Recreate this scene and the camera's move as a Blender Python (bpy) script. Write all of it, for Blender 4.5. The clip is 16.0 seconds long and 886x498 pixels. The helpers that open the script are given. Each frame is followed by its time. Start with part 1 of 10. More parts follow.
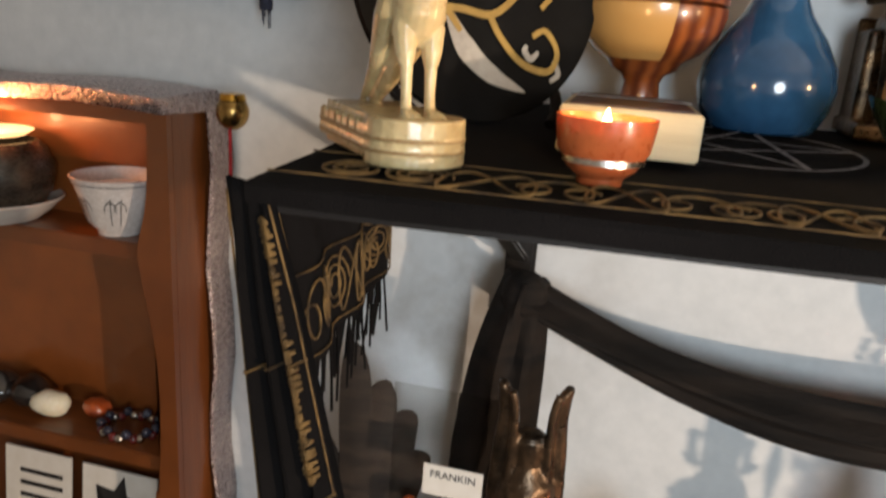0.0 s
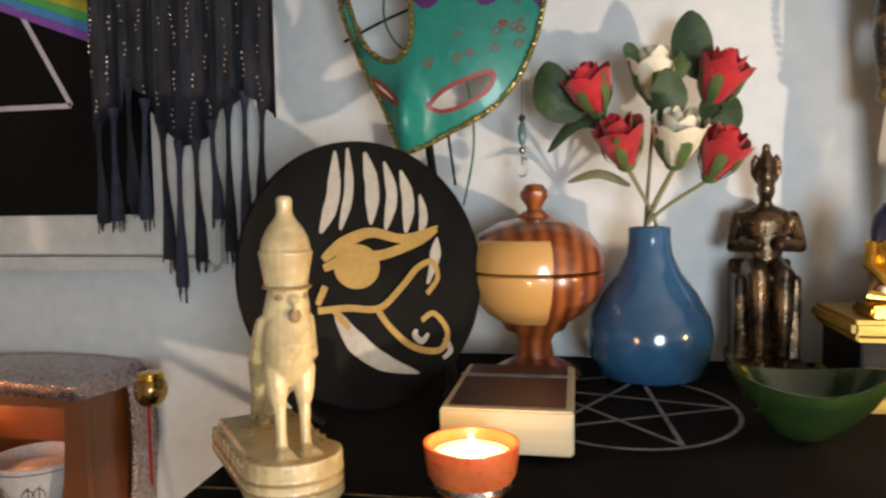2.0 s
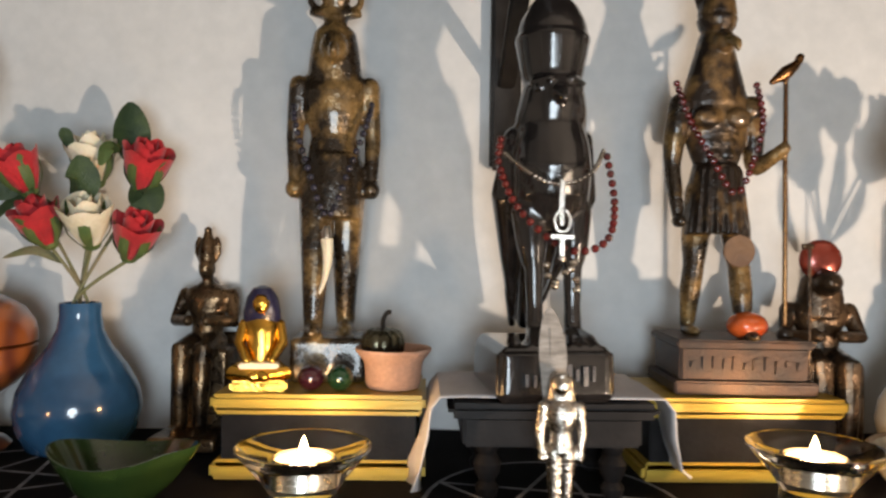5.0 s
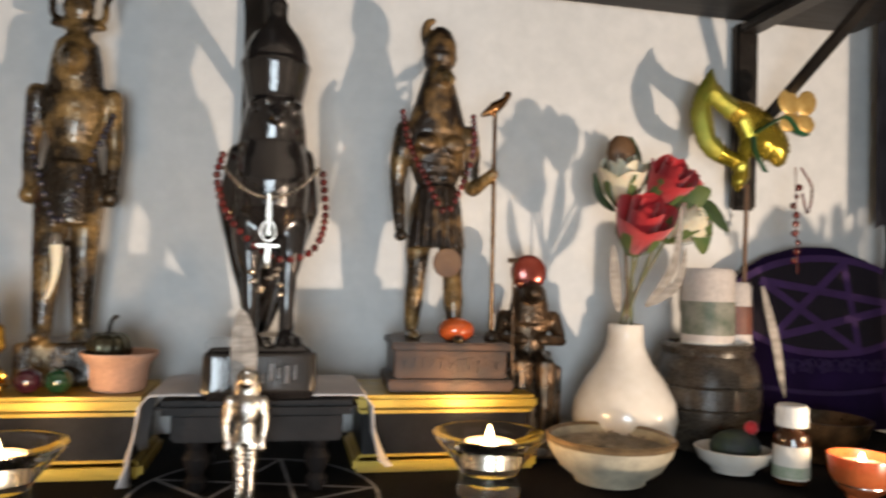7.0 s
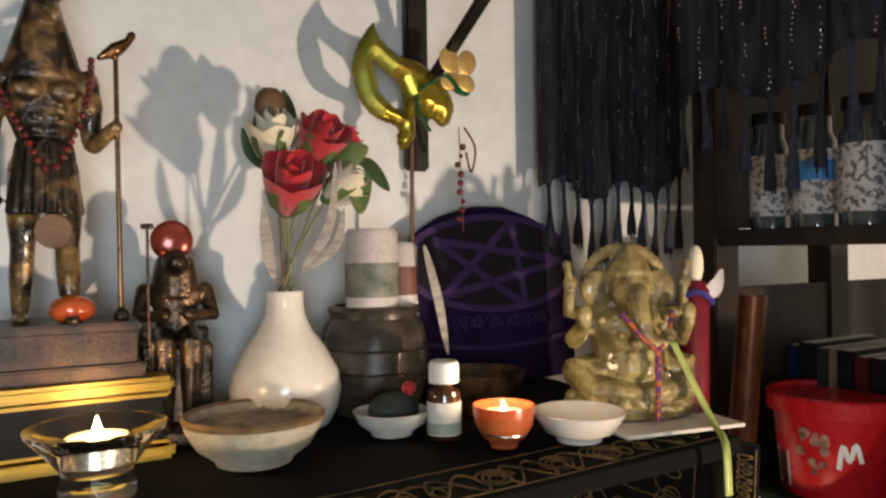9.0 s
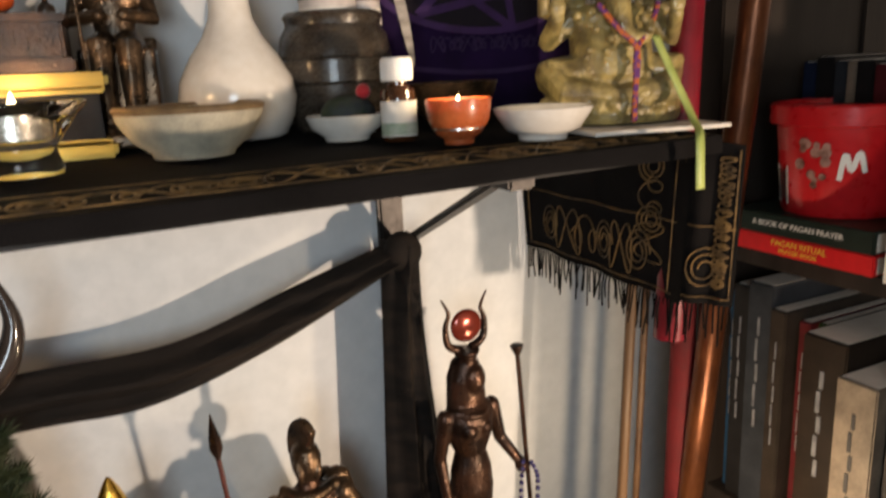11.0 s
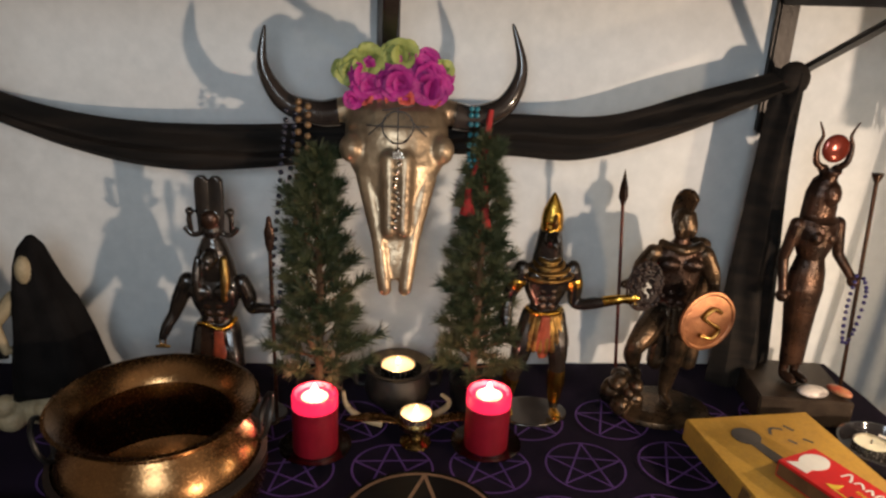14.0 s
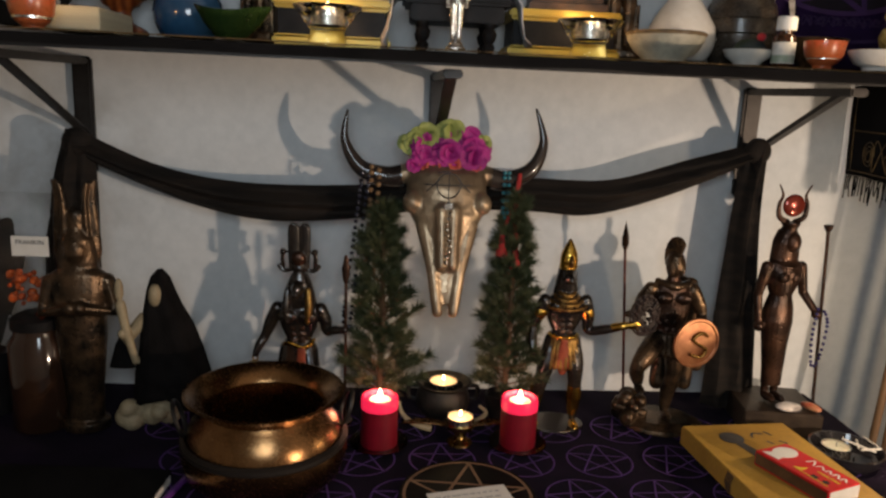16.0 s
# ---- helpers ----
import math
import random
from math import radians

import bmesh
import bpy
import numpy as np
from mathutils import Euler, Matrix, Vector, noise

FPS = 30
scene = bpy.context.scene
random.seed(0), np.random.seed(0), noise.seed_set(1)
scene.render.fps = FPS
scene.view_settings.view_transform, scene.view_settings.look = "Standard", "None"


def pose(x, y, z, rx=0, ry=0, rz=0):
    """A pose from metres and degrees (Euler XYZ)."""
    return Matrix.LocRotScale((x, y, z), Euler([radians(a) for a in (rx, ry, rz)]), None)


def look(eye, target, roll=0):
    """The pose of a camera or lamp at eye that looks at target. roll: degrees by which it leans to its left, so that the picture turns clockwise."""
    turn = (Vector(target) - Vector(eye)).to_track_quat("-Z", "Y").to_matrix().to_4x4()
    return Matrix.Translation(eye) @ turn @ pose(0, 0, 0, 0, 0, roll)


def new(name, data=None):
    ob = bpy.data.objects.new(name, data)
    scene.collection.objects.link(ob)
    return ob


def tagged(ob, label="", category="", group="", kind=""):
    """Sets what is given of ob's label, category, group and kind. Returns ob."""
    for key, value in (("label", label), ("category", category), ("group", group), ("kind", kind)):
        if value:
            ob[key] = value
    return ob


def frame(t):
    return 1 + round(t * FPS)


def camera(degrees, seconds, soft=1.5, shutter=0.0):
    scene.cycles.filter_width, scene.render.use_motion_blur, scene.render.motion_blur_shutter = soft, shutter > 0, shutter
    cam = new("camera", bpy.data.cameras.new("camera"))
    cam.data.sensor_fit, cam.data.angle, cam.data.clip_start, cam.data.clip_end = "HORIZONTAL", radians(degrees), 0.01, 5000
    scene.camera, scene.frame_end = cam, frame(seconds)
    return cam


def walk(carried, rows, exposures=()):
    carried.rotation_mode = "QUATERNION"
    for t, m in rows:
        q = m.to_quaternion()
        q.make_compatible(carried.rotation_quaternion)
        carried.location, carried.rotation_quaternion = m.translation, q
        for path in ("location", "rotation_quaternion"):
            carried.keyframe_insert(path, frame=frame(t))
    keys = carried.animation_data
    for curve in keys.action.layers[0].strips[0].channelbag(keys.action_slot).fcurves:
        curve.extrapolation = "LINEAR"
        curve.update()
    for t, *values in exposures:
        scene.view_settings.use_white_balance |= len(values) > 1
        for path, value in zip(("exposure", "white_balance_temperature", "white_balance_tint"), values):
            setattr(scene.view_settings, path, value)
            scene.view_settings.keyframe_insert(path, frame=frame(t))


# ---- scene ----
from mathutils.bvhtree import BVHTree

cam = camera(62.9, 16.0, 2.4, 0.4)
PATH = [
    (0, (-0.414, -0.588, 1.419), (-0.864, 1.28, 0.861), 4.2),
    (0.5, (-0.413, -0.581, 1.446), (-0.868, 1.321, 1.028), 2.9),
    (1, (-0.404, -0.571, 1.483), (-0.884, 1.348, 1.191), 0.9),
    (1.5, (-0.394, -0.577, 1.502), (-0.833, 1.37, 1.369), 0.5),
    (2, (-0.368, -0.583, 1.504), (-0.768, 1.373, 1.378), -0.8),
    (2.5, (-0.314, -0.592, 1.515), (-0.656, 1.377, 1.441), -0.0),
    (3, (-0.242, -0.582, 1.529), (-0.629, 1.378, 1.447), 0.5),
    (3.5, (-0.187, -0.568, 1.527), (-0.434, 1.414, 1.419), 1.4),
    (4, (-0.139, -0.566, 1.532), (-0.234, 1.428, 1.417), 1.1),
    (4.2, (-0.119, -0.567, 1.532), (-0.16, 1.431, 1.443), 0.8),
    (6.3, (0.003, -0.656, 1.523), (0.167, 1.337, 1.561), 1.7),
    (6.5, (0.011, -0.658, 1.525), (0.226, 1.33, 1.564), 1.7),
    (7, (0.046, -0.653, 1.524), (0.464, 1.302, 1.589), 1.7),
    (7.5, (0.079, -0.64, 1.524), (0.787, 1.23, 1.585), 1.3),
    (8, (0.106, -0.633, 1.533), (1.038, 1.136, 1.566), 0.6),
    (8.2, (0.112, -0.631, 1.53), (1.11, 1.101, 1.587), 0.5),
    (10.3, (0.228, -0.662, 1.465), (1.15, 1.089, 1.175), -2.5),
    (10.5, (0.233, -0.657, 1.451), (1.13, 1.094, 1.092), -2.9),
    (11, (0.232, -0.655, 1.415), (1.067, 1.098, 0.938), -2.8),
    (11.5, (0.221, -0.649, 1.383), (0.913, 1.105, 0.714), -2.9),
    (12, (0.147, -0.634, 1.334), (0.762, 1.091, 0.529), -1.7),
    (12.5, (0.095, -0.657, 1.314), (0.58, 1.045, 0.382), -0.9),
    (13, (0.032, -0.723, 1.312), (0.311, 1.087, 0.509), -0.6),
    (13.5, (0.008, -0.792, 1.319), (0.194, 1.053, 0.57), 1.9),
    (14, (0.01, -0.85, 1.321), (0.193, 1.03, 0.665), 2.7),
    (14.5, (0.026, -0.907, 1.32), (0.133, 0.982, 0.671), 2.7),
    (15, (0.046, -0.995, 1.304), (0.153, 0.909, 0.699), 4.2),
    (15.5, (0.035, -1.051, 1.308), (0.076, 0.886, 0.812), 3.0),
    (16, (-0.047, -1.063, 1.315), (0.102, 0.886, 0.891), 2.6),
]
walk(cam, [(t, look(eye, target, roll)) for t, eye, target, roll in PATH], [(0, 0.6), (1.5, 0.7), (4, 0.4), (8, 0.2), (10.5, -0.15), (12, 0.15), (14.5, -0.32), (16, -0.68)])

# ---- light ----
world = bpy.data.worlds.new("room_dusk")
world.use_nodes = True
scene.world = world
world.node_tree.nodes["Background"].inputs[0].default_value = (0.62, 0.78, 1.0, 1)
world.node_tree.nodes["Background"].inputs[1].default_value = 0.03


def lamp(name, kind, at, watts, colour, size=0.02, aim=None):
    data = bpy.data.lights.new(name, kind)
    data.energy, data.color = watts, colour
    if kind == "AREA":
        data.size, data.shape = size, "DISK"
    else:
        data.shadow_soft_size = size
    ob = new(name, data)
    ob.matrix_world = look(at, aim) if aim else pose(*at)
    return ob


WARM = (1.0, 0.60, 0.27)
# Fixed soft disc standing in for an unseen torch carried beside the camera.
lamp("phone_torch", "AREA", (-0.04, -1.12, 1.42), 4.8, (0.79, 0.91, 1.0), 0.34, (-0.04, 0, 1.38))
lamp("room_lamp", "POINT", (0.90, -1.15, 1.10), 52.0, (1.0, 0.765, 0.57), 0.022)
lamp("flame_tall_candle", "POINT", (0.640, -0.28, 1.008), 1.9, (1.0, 0.75, 0.49), 0.010)
lamp("flame_glass_west", "POINT", (-0.129, -0.148, 1.416), 0.22, WARM, 0.008)
lamp("flame_glass_east", "POINT", (0.195, -0.138, 1.418), 0.22, WARM, 0.008)
lamp("flame_bowl_east", "POINT", (0.475, -0.18, 1.410), 0.18, (1.0, 0.74, 0.46), 0.010)
lamp("flame_bowl_west", "POINT", (-0.424, -0.248, 1.402), 0.12, WARM, 0.008)
lamp("flame_burner", "POINT", (-0.99, -0.05, 1.318), 0.36, (1.0, 0.36, 0.14), 0.008)
lamp("flame_pillar_west", "POINT", (-0.054, -0.155, 0.926), 0.16, (1.0, 0.42, 0.30), 0.006)
lamp("flame_pillar_east", "POINT", (0.136, -0.150, 0.926), 0.16, (1.0, 0.42, 0.30), 0.006)
lamp("flame_cauldron", "POINT", (0.036, -0.065, 0.926), 0.06, WARM, 0.006)
lamp("flame_brass", "POINT", (0.055, -0.155, 0.896), 0.05, WARM, 0.006)

# ---- materials ----
def mat(name, a, b=None, rough=0.5, metal=0.0, scale=40.0, bump=0.15, bscale=None, coat=0.0, emit=None, power=0.0,
        glass=False, ior=1.45, sss=0.0, stretch=(1, 1, 1), rvar=0.1, sharp=(0.35, 0.65), sheen=0.0, spec=None):
    m = bpy.data.materials.new(name)
    m.use_nodes = True
    n, l = m.node_tree.nodes, m.node_tree.links
    p = n["Principled BSDF"]
    b = b or tuple(c * 0.8 for c in a)
    co, mp = n.new("ShaderNodeTexCoord"), n.new("ShaderNodeMapping")
    mp.inputs["Scale"].default_value = stretch
    l.new(co.outputs["Object"], mp.inputs["Vector"])
    big, fine = n.new("ShaderNodeTexNoise"), n.new("ShaderNodeTexNoise")
    big.inputs["Scale"].default_value, big.inputs["Detail"].default_value = scale, 5
    fine.inputs["Scale"].default_value, fine.inputs["Detail"].default_value = bscale or scale * 9, 3
    l.new(mp.outputs[0], big.inputs["Vector"])
    l.new(mp.outputs[0], fine.inputs["Vector"])
    ramp = n.new("ShaderNodeValToRGB")
    ramp.color_ramp.elements[0].position, ramp.color_ramp.elements[1].position = sharp
    ramp.color_ramp.elements[0].color, ramp.color_ramp.elements[1].color = (*a, 1), (*b, 1)
    l.new(big.outputs[0], ramp.inputs[0])
    mix = n.new("ShaderNodeMixRGB")
    mix.blend_type, mix.inputs[0].default_value = "OVERLAY", 0.25
    l.new(ramp.outputs[0], mix.inputs[1])
    l.new(fine.outputs[0], mix.inputs[2])
    l.new(mix.outputs[0], p.inputs["Base Color"])
    rr = n.new("ShaderNodeMapRange")
    rr.inputs["To Min"].default_value, rr.inputs["To Max"].default_value = max(0.02, rough - rvar), min(1, rough + rvar)
    l.new(fine.outputs[0], rr.inputs["Value"])
    l.new(rr.outputs[0], p.inputs["Roughness"])
    if bump:
        bp = n.new("ShaderNodeBump")
        bp.inputs["Strength"].default_value, bp.inputs["Distance"].default_value = bump, 0.002
        l.new(fine.outputs[0], bp.inputs["Height"])
        l.new(bp.outputs[0], p.inputs["Normal"])
    p.inputs["Metallic"].default_value, p.inputs["Coat Weight"].default_value = metal, coat
    p.inputs["Coat Roughness"].default_value = 0.06
    p.inputs["IOR"].default_value = ior
    if spec is not None:
        p.inputs["Specular IOR Level"].default_value = spec
    if glass:
        p.inputs["Transmission Weight"].default_value = 1.0
    if sss:
        p.inputs["Subsurface Weight"].default_value, p.inputs["Subsurface Scale"].default_value = sss, 0.01
        p.inputs["Subsurface Radius"].default_value = (1, 0.35, 0.2)
    if sheen:
        p.inputs["Sheen Weight"].default_value = sheen
    if emit:
        p.inputs["Emission Color"].default_value, p.inputs["Emission Strength"].default_value = (*emit, 1), power
    return m


WALL = mat("wall_paint", (0.70, 0.715, 0.72), (0.64, 0.66, 0.67), 0.75, scale=3.0, bscale=60, bump=0.05)
BLACKWOOD = mat("black_board", (0.010, 0.009, 0.009), (0.018, 0.016, 0.015), 0.5, scale=6, stretch=(0.3, 3, 3), spec=0.3)
BLACKCLOTH = mat("black_cloth", (0.0035, 0.003, 0.003), (0.007, 0.006, 0.006), 1.0, scale=14, bscale=900, bump=0.5, spec=0.15)
PURPLECLOTH = mat("purple_black_cloth", (0.006, 0.004, 0.010), (0.012, 0.007, 0.018), 0.9, scale=12, bscale=700, bump=0.5, spec=0.15)
PURPLE = mat("purple_print", (0.06, 0.022, 0.13), (0.09, 0.036, 0.18), 0.8, scale=30, bump=0.3)
GOLDCORD = mat("gold_thread", (0.24, 0.145, 0.05), (0.05, 0.032, 0.016), 0.5, 0.35, scale=60, bscale=1500, bump=0.6)
GREYCORD = mat("grey_print", (0.20, 0.20, 0.21), (0.10, 0.10, 0.11), 0.8, scale=60, bump=0.3)
STEEL = mat("dark_steel", (0.05, 0.045, 0.042), (0.025, 0.022, 0.02), 0.42, 0.7, scale=20, bump=0.15)
BRONZE = mat("aged_bronze", (0.22, 0.14, 0.075), (0.028, 0.02, 0.014), 0.3, 0.85, scale=45, bump=0.35, bscale=300, rvar=0.14)
DARKBRONZE = mat("dark_bronze", (0.13, 0.08, 0.045), (0.02, 0.016, 0.012), 0.3, 0.75, scale=40, bump=0.35, bscale=260)
TANBRONZE = mat("tan_bronze", (0.24, 0.15, 0.055), (0.022, 0.015, 0.009), 0.28, 0.3, scale=34, bump=0.4, bscale=260, coat=0.5, sharp=(0.38, 0.54))
DARKTAN = mat("smoked_bronze", (0.22, 0.13, 0.05), (0.020, 0.013, 0.009), 0.33, 0.3, scale=44, bump=0.5, bscale=260, coat=0.3, sharp=(0.36, 0.52))
REDBRONZE = mat("copper_bronze", (0.085, 0.043, 0.027), (0.020, 0.012, 0.009), 0.30, 0.7, scale=30, bump=0.4, bscale=300)
BLACKSTONE = mat("polished_black_stone", (0.008, 0.007, 0.007), (0.02, 0.017, 0.016), 0.16, scale=60, bump=0.12, coat=0.7)
BLACKPAINT = mat("black_paint", (0.007, 0.006, 0.006), (0.016, 0.014, 0.014), 0.45, scale=30, bump=0.12, spec=0.14)
CREAM = mat("cream_resin", (0.58, 0.47, 0.26), (0.36, 0.26, 0.12), 0.3, scale=28, bump=0.35, bscale=160, coat=0.4, sss=0.08)
YELLOW = mat("gold_painted_wood", (0.50, 0.34, 0.045), (0.38, 0.24, 0.035), 0.36, 0.25, scale=14, bump=0.1, stretch=(0.4, 4, 4))
GOLD = mat("gold_leaf", (0.85, 0.53, 0.10), (0.55, 0.28, 0.04), 0.2, 1.0, scale=50, bump=0.2)
BRASS = mat("brass", (0.55, 0.37, 0.12), (0.32, 0.20, 0.07), 0.24, 1.0, scale=25, bump=0.12)
OLDBRASS = mat("tarnished_brass", (0.34, 0.18, 0.075), (0.15, 0.078, 0.034), 0.25, 1.0, scale=14, bump=0.10, bscale=420)
COPPERGLAZE = mat("orange_glaze", (0.46, 0.115, 0.035), (0.36, 0.08, 0.025), 0.3, scale=30, bump=0.05, coat=0.5, sss=0.1)
SILVER = mat("silver", (0.62, 0.58, 0.52), (0.40, 0.36, 0.31), 0.2, 1.0, scale=60, bump=0.3)
SKULLMETAL = mat("hammered_silver_skull", (0.42, 0.31, 0.20), (0.20, 0.14, 0.09), 0.36, 0.7, scale=20, bump=0.45, bscale=120)
BLUEGLAZE = mat("blue_glaze", (0.025, 0.085, 0.18), (0.02, 0.07, 0.15), 0.16, scale=12, bump=0.02, coat=0.8, rvar=0.03)
WHITEGLAZE = mat("white_glaze", (0.72, 0.68, 0.62), (0.66, 0.62, 0.56), 0.2, scale=12, bump=0.03, coat=0.6, rvar=0.04)
GREENGLAZE = mat("green_glaze", (0.012, 0.03, 0.008), (0.025, 0.045, 0.010), 0.2, scale=26, bump=0.06, coat=0.6)
STONEWARE = mat("speckled_stoneware", (0.42, 0.38, 0.29), (0.30, 0.28, 0.22), 0.45, scale=90, bump=0.2)
RIMBROWN = mat("brown_rim_glaze", (0.18, 0.12, 0.06), (0.10, 0.065, 0.035), 0.4, scale=60, bump=0.2)
DARKGLAZE = mat("dark_brown_glaze", (0.055, 0.042, 0.03), (0.02, 0.016, 0.013), 0.28, scale=30, bump=0.25, coat=0.3, stretch=(1, 1, 3))
TERRA = mat("pale_terracotta", (0.55, 0.33, 0.23), (0.45, 0.26, 0.18), 0.8, scale=40, bump=0.3)
RED = mat("red_petal", (0.50, 0.012, 0.02), (0.30, 0.006, 0.012), 0.7, scale=40, bump=0.3, sheen=0.3)
WHITEPETAL = mat("ivory_petal", (0.78, 0.72, 0.58), (0.66, 0.60, 0.44), 0.7, scale=40, bump=0.3, sss=0.1)
LEAF = mat("rose_leaf", (0.022, 0.045, 0.020), (0.045, 0.075, 0.024), 0.5, scale=60, bump=0.35)
SEPAL = mat("green_sepal", (0.055, 0.105, 0.03), (0.10, 0.13, 0.035), 0.6, scale=60, bump=0.3)
STEM = mat("stem", (0.14, 0.16, 0.07), (0.20, 0.17, 0.10), 0.6, scale=60, bump=0.3)
NEEDLE = mat("pine_needle", (0.020, 0.036, 0.014), (0.062, 0.066, 0.026), 0.6, scale=18, bump=0.0)
# Emission in these two waxes stands in for flame light shining through.
WAX = mat("white_wax_added_glow", (0.85, 0.80, 0.70), (0.80, 0.72, 0.60), 0.4, scale=30, bump=0.05, sss=0.2, emit=(1.0, 0.62, 0.25), power=0.55)
POOL = mat("molten_wax_added_glow", (0.9, 0.8, 0.6), None, 0.1, scale=30, bump=0.0, emit=(1.0, 0.56, 0.22), power=1.25)
TIN = mat("tin_cup", (0.7, 0.66, 0.6), (0.5, 0.48, 0.44), 0.25, 1.0, scale=50, bump=0.1)
FLAME = mat("flame", (1, 0.8, 0.4), None, 0.5, bump=0.0, emit=(1.0, 0.72, 0.36), power=22)
REDWAX = mat("red_wax", (0.17, 0.004, 0.013), (0.12, 0.003, 0.009), 0.4, scale=30, bump=0.08, sss=0.15)
# Lit copy of the red wax: candle glow is added as emission.
REDWAXLIT = mat("red_wax_added_glow", (0.55, 0.008, 0.045), None, 0.4, scale=30, bump=0.05, sss=0.2, emit=(1.0, 0.022, 0.085), power=1.25)
CLEAR = mat("clear_glass", (0.97, 0.97, 0.95), (0.95, 0.96, 0.93), 0.03, scale=10, bump=0.0, glass=True, ior=1.22, rvar=0.02)
PLASTIC = mat("clear_plastic", (0.85, 0.83, 0.8), None, 0.12, scale=18, bump=0.5, bscale=30, glass=True, ior=1.12)
ORANGEWOOD = mat("orange_pine", (0.21, 0.062, 0.014), (0.12, 0.034, 0.008), 0.35, scale=7, bump=0.1, stretch=(0.6, 6, 0.6), coat=0.3)
SEQUIN = mat("silver_sequin", (0.62, 0.52, 0.50), (0.34, 0.26, 0.25), 0.28, 0.85, scale=260, bscale=600, bump=1.0, rvar=0.2)
SHAWL = mat("charcoal_shawl", (0.014, 0.014, 0.019), (0.035, 0.036, 0.046), 0.85, scale=40, bscale=500, bump=0.7, stretch=(3, 3, 0.5), spec=0.15)
NAVY = mat("navy_yarn", (0.03, 0.035, 0.065), (0.016, 0.018, 0.03), 0.8, scale=120, bscale=700, bump=0.6)
TEAL = mat("teal_mask_paint", (0.012, 0.20, 0.155), (0.012, 0.15, 0.13), 0.38, scale=16, bump=0.12, coat=0.2)
VIOLET = mat("violet_paint", (0.085, 0.02, 0.13), (0.05, 0.02, 0.10), 0.45, scale=20, bump=0.15)
MAROON = mat("maroon_paint", (0.24, 0.035, 0.028), (0.16, 0.02, 0.02), 0.45, scale=30, bump=0.15)
GLITTER = mat("green_gold_glitter", (0.30, 0.26, 0.05), (0.06, 0.12, 0.06), 0.25, 0.8, scale=700, bscale=900, bump=1.0)
MASKGOLD = mat("gold_mask_paint", (0.60, 0.40, 0.07), (0.22, 0.19, 0.015), 0.25, 0.75, scale=7, bump=0.12)
GREENRIB = mat("green_ribbon", (0.012, 0.12, 0.05), (0.01, 0.07, 0.03), 0.4, scale=40, bump=0.2)
LIMERIB = mat("lime_ribbon", (0.40, 0.46, 0.14), (0.28, 0.34, 0.09), 0.35, scale=40, bump=0.2)
WHITECLOTH = mat("white_linen", (0.62, 0.60, 0.60), (0.50, 0.48, 0.50), 0.9, scale=20, bscale=600, bump=0.4)
PAPER = mat("paper", (0.72, 0.68, 0.62), (0.64, 0.60, 0.54), 0.8, scale=8, bump=0.08)
CARDBACK = mat("maroon_card_back", (0.035, 0.013, 0.014), (0.06, 0.022, 0.022), 0.4, scale=40, bump=0.1, stretch=(1, 1, 1))
CARDEDGE = mat("cream_card_edge", (0.66, 0.58, 0.40), (0.50, 0.42, 0.27), 0.6, scale=6, bscale=900, bump=0.4, stretch=(0.2, 0.2, 14))
AMBER = mat("amber_stone", (0.45, 0.09, 0.02), (0.20, 0.03, 0.008), 0.1, scale=60, bump=0.03, coat=0.8)
REDDISC = mat("red_copper_disc", (0.30, 0.05, 0.03), (0.16, 0.025, 0.016), 0.2, 0.5, scale=30, bump=0.08, coat=0.5)
BEADRED = mat("red_bead", (0.13, 0.012, 0.010), (0.05, 0.006, 0.006), 0.22, scale=80, bump=0.0, coat=0.5)
BEADBLACK = mat("black_bead", (0.012, 0.012, 0.02), (0.03, 0.03, 0.05), 0.2, scale=80, bump=0.0, coat=0.5)
BEADTEAL = mat("turquoise_bead", (0.03, 0.20, 0.24), (0.02, 0.10, 0.14), 0.3, scale=80, bump=0.0)
BEADWOOD = mat("wooden_bead", (0.25, 0.14, 0.06), (0.12, 0.065, 0.03), 0.4, scale=80, bump=0.1)
TASSEL = mat("red_tassel", (0.42, 0.02, 0.018), (0.25, 0.012, 0.012), 0.7, scale=300, bump=0.4, stretch=(3, 3, 0.4))
BONE = mat("bone_resin", (0.36, 0.29, 0.18), (0.22, 0.17, 0.10), 0.6, scale=30, bump=0.3)
HORN = mat("black_horn", (0.016, 0.012, 0.011), (0.04, 0.03, 0.025), 0.14, scale=20, bump=0.1, coat=0.5, stretch=(1, 1, 0.4))
SKIN = mat("yellowed_resin", (0.36, 0.28, 0.10), (0.10, 0.075, 0.03), 0.32, scale=55, bump=0.6, bscale=300, coat=0.5)
GREYSTONE = mat("engraved_black_stone", (0.05, 0.045, 0.045), (0.10, 0.09, 0.09), 0.3, scale=40, bump=0.3, coat=0.3)
MUSTARD = mat("mustard_leather", (0.50, 0.29, 0.05), (0.40, 0.22, 0.04), 0.55, scale=18, bump=0.3, bscale=240)
CHARCOAL = mat("charcoal_applique", (0.055, 0.048, 0.045), (0.10, 0.09, 0.085), 0.75, scale=30, bump=0.3)
REDCARD = mat("red_card", (0.62, 0.015, 0.018), (0.52, 0.012, 0.014), 0.4, scale=12, bump=0.05)
REDPLASTIC = mat("red_plastic", (0.52, 0.012, 0.016), (0.42, 0.008, 0.012), 0.3, scale=10, bump=0.03, coat=0.3)
WHITEINK = mat("white_print", (0.8, 0.78, 0.74), None, 0.6, scale=20, bump=0.0)
DARKINK = mat("dark_print", (0.02, 0.018, 0.018), None, 0.6, scale=20, bump=0.0)
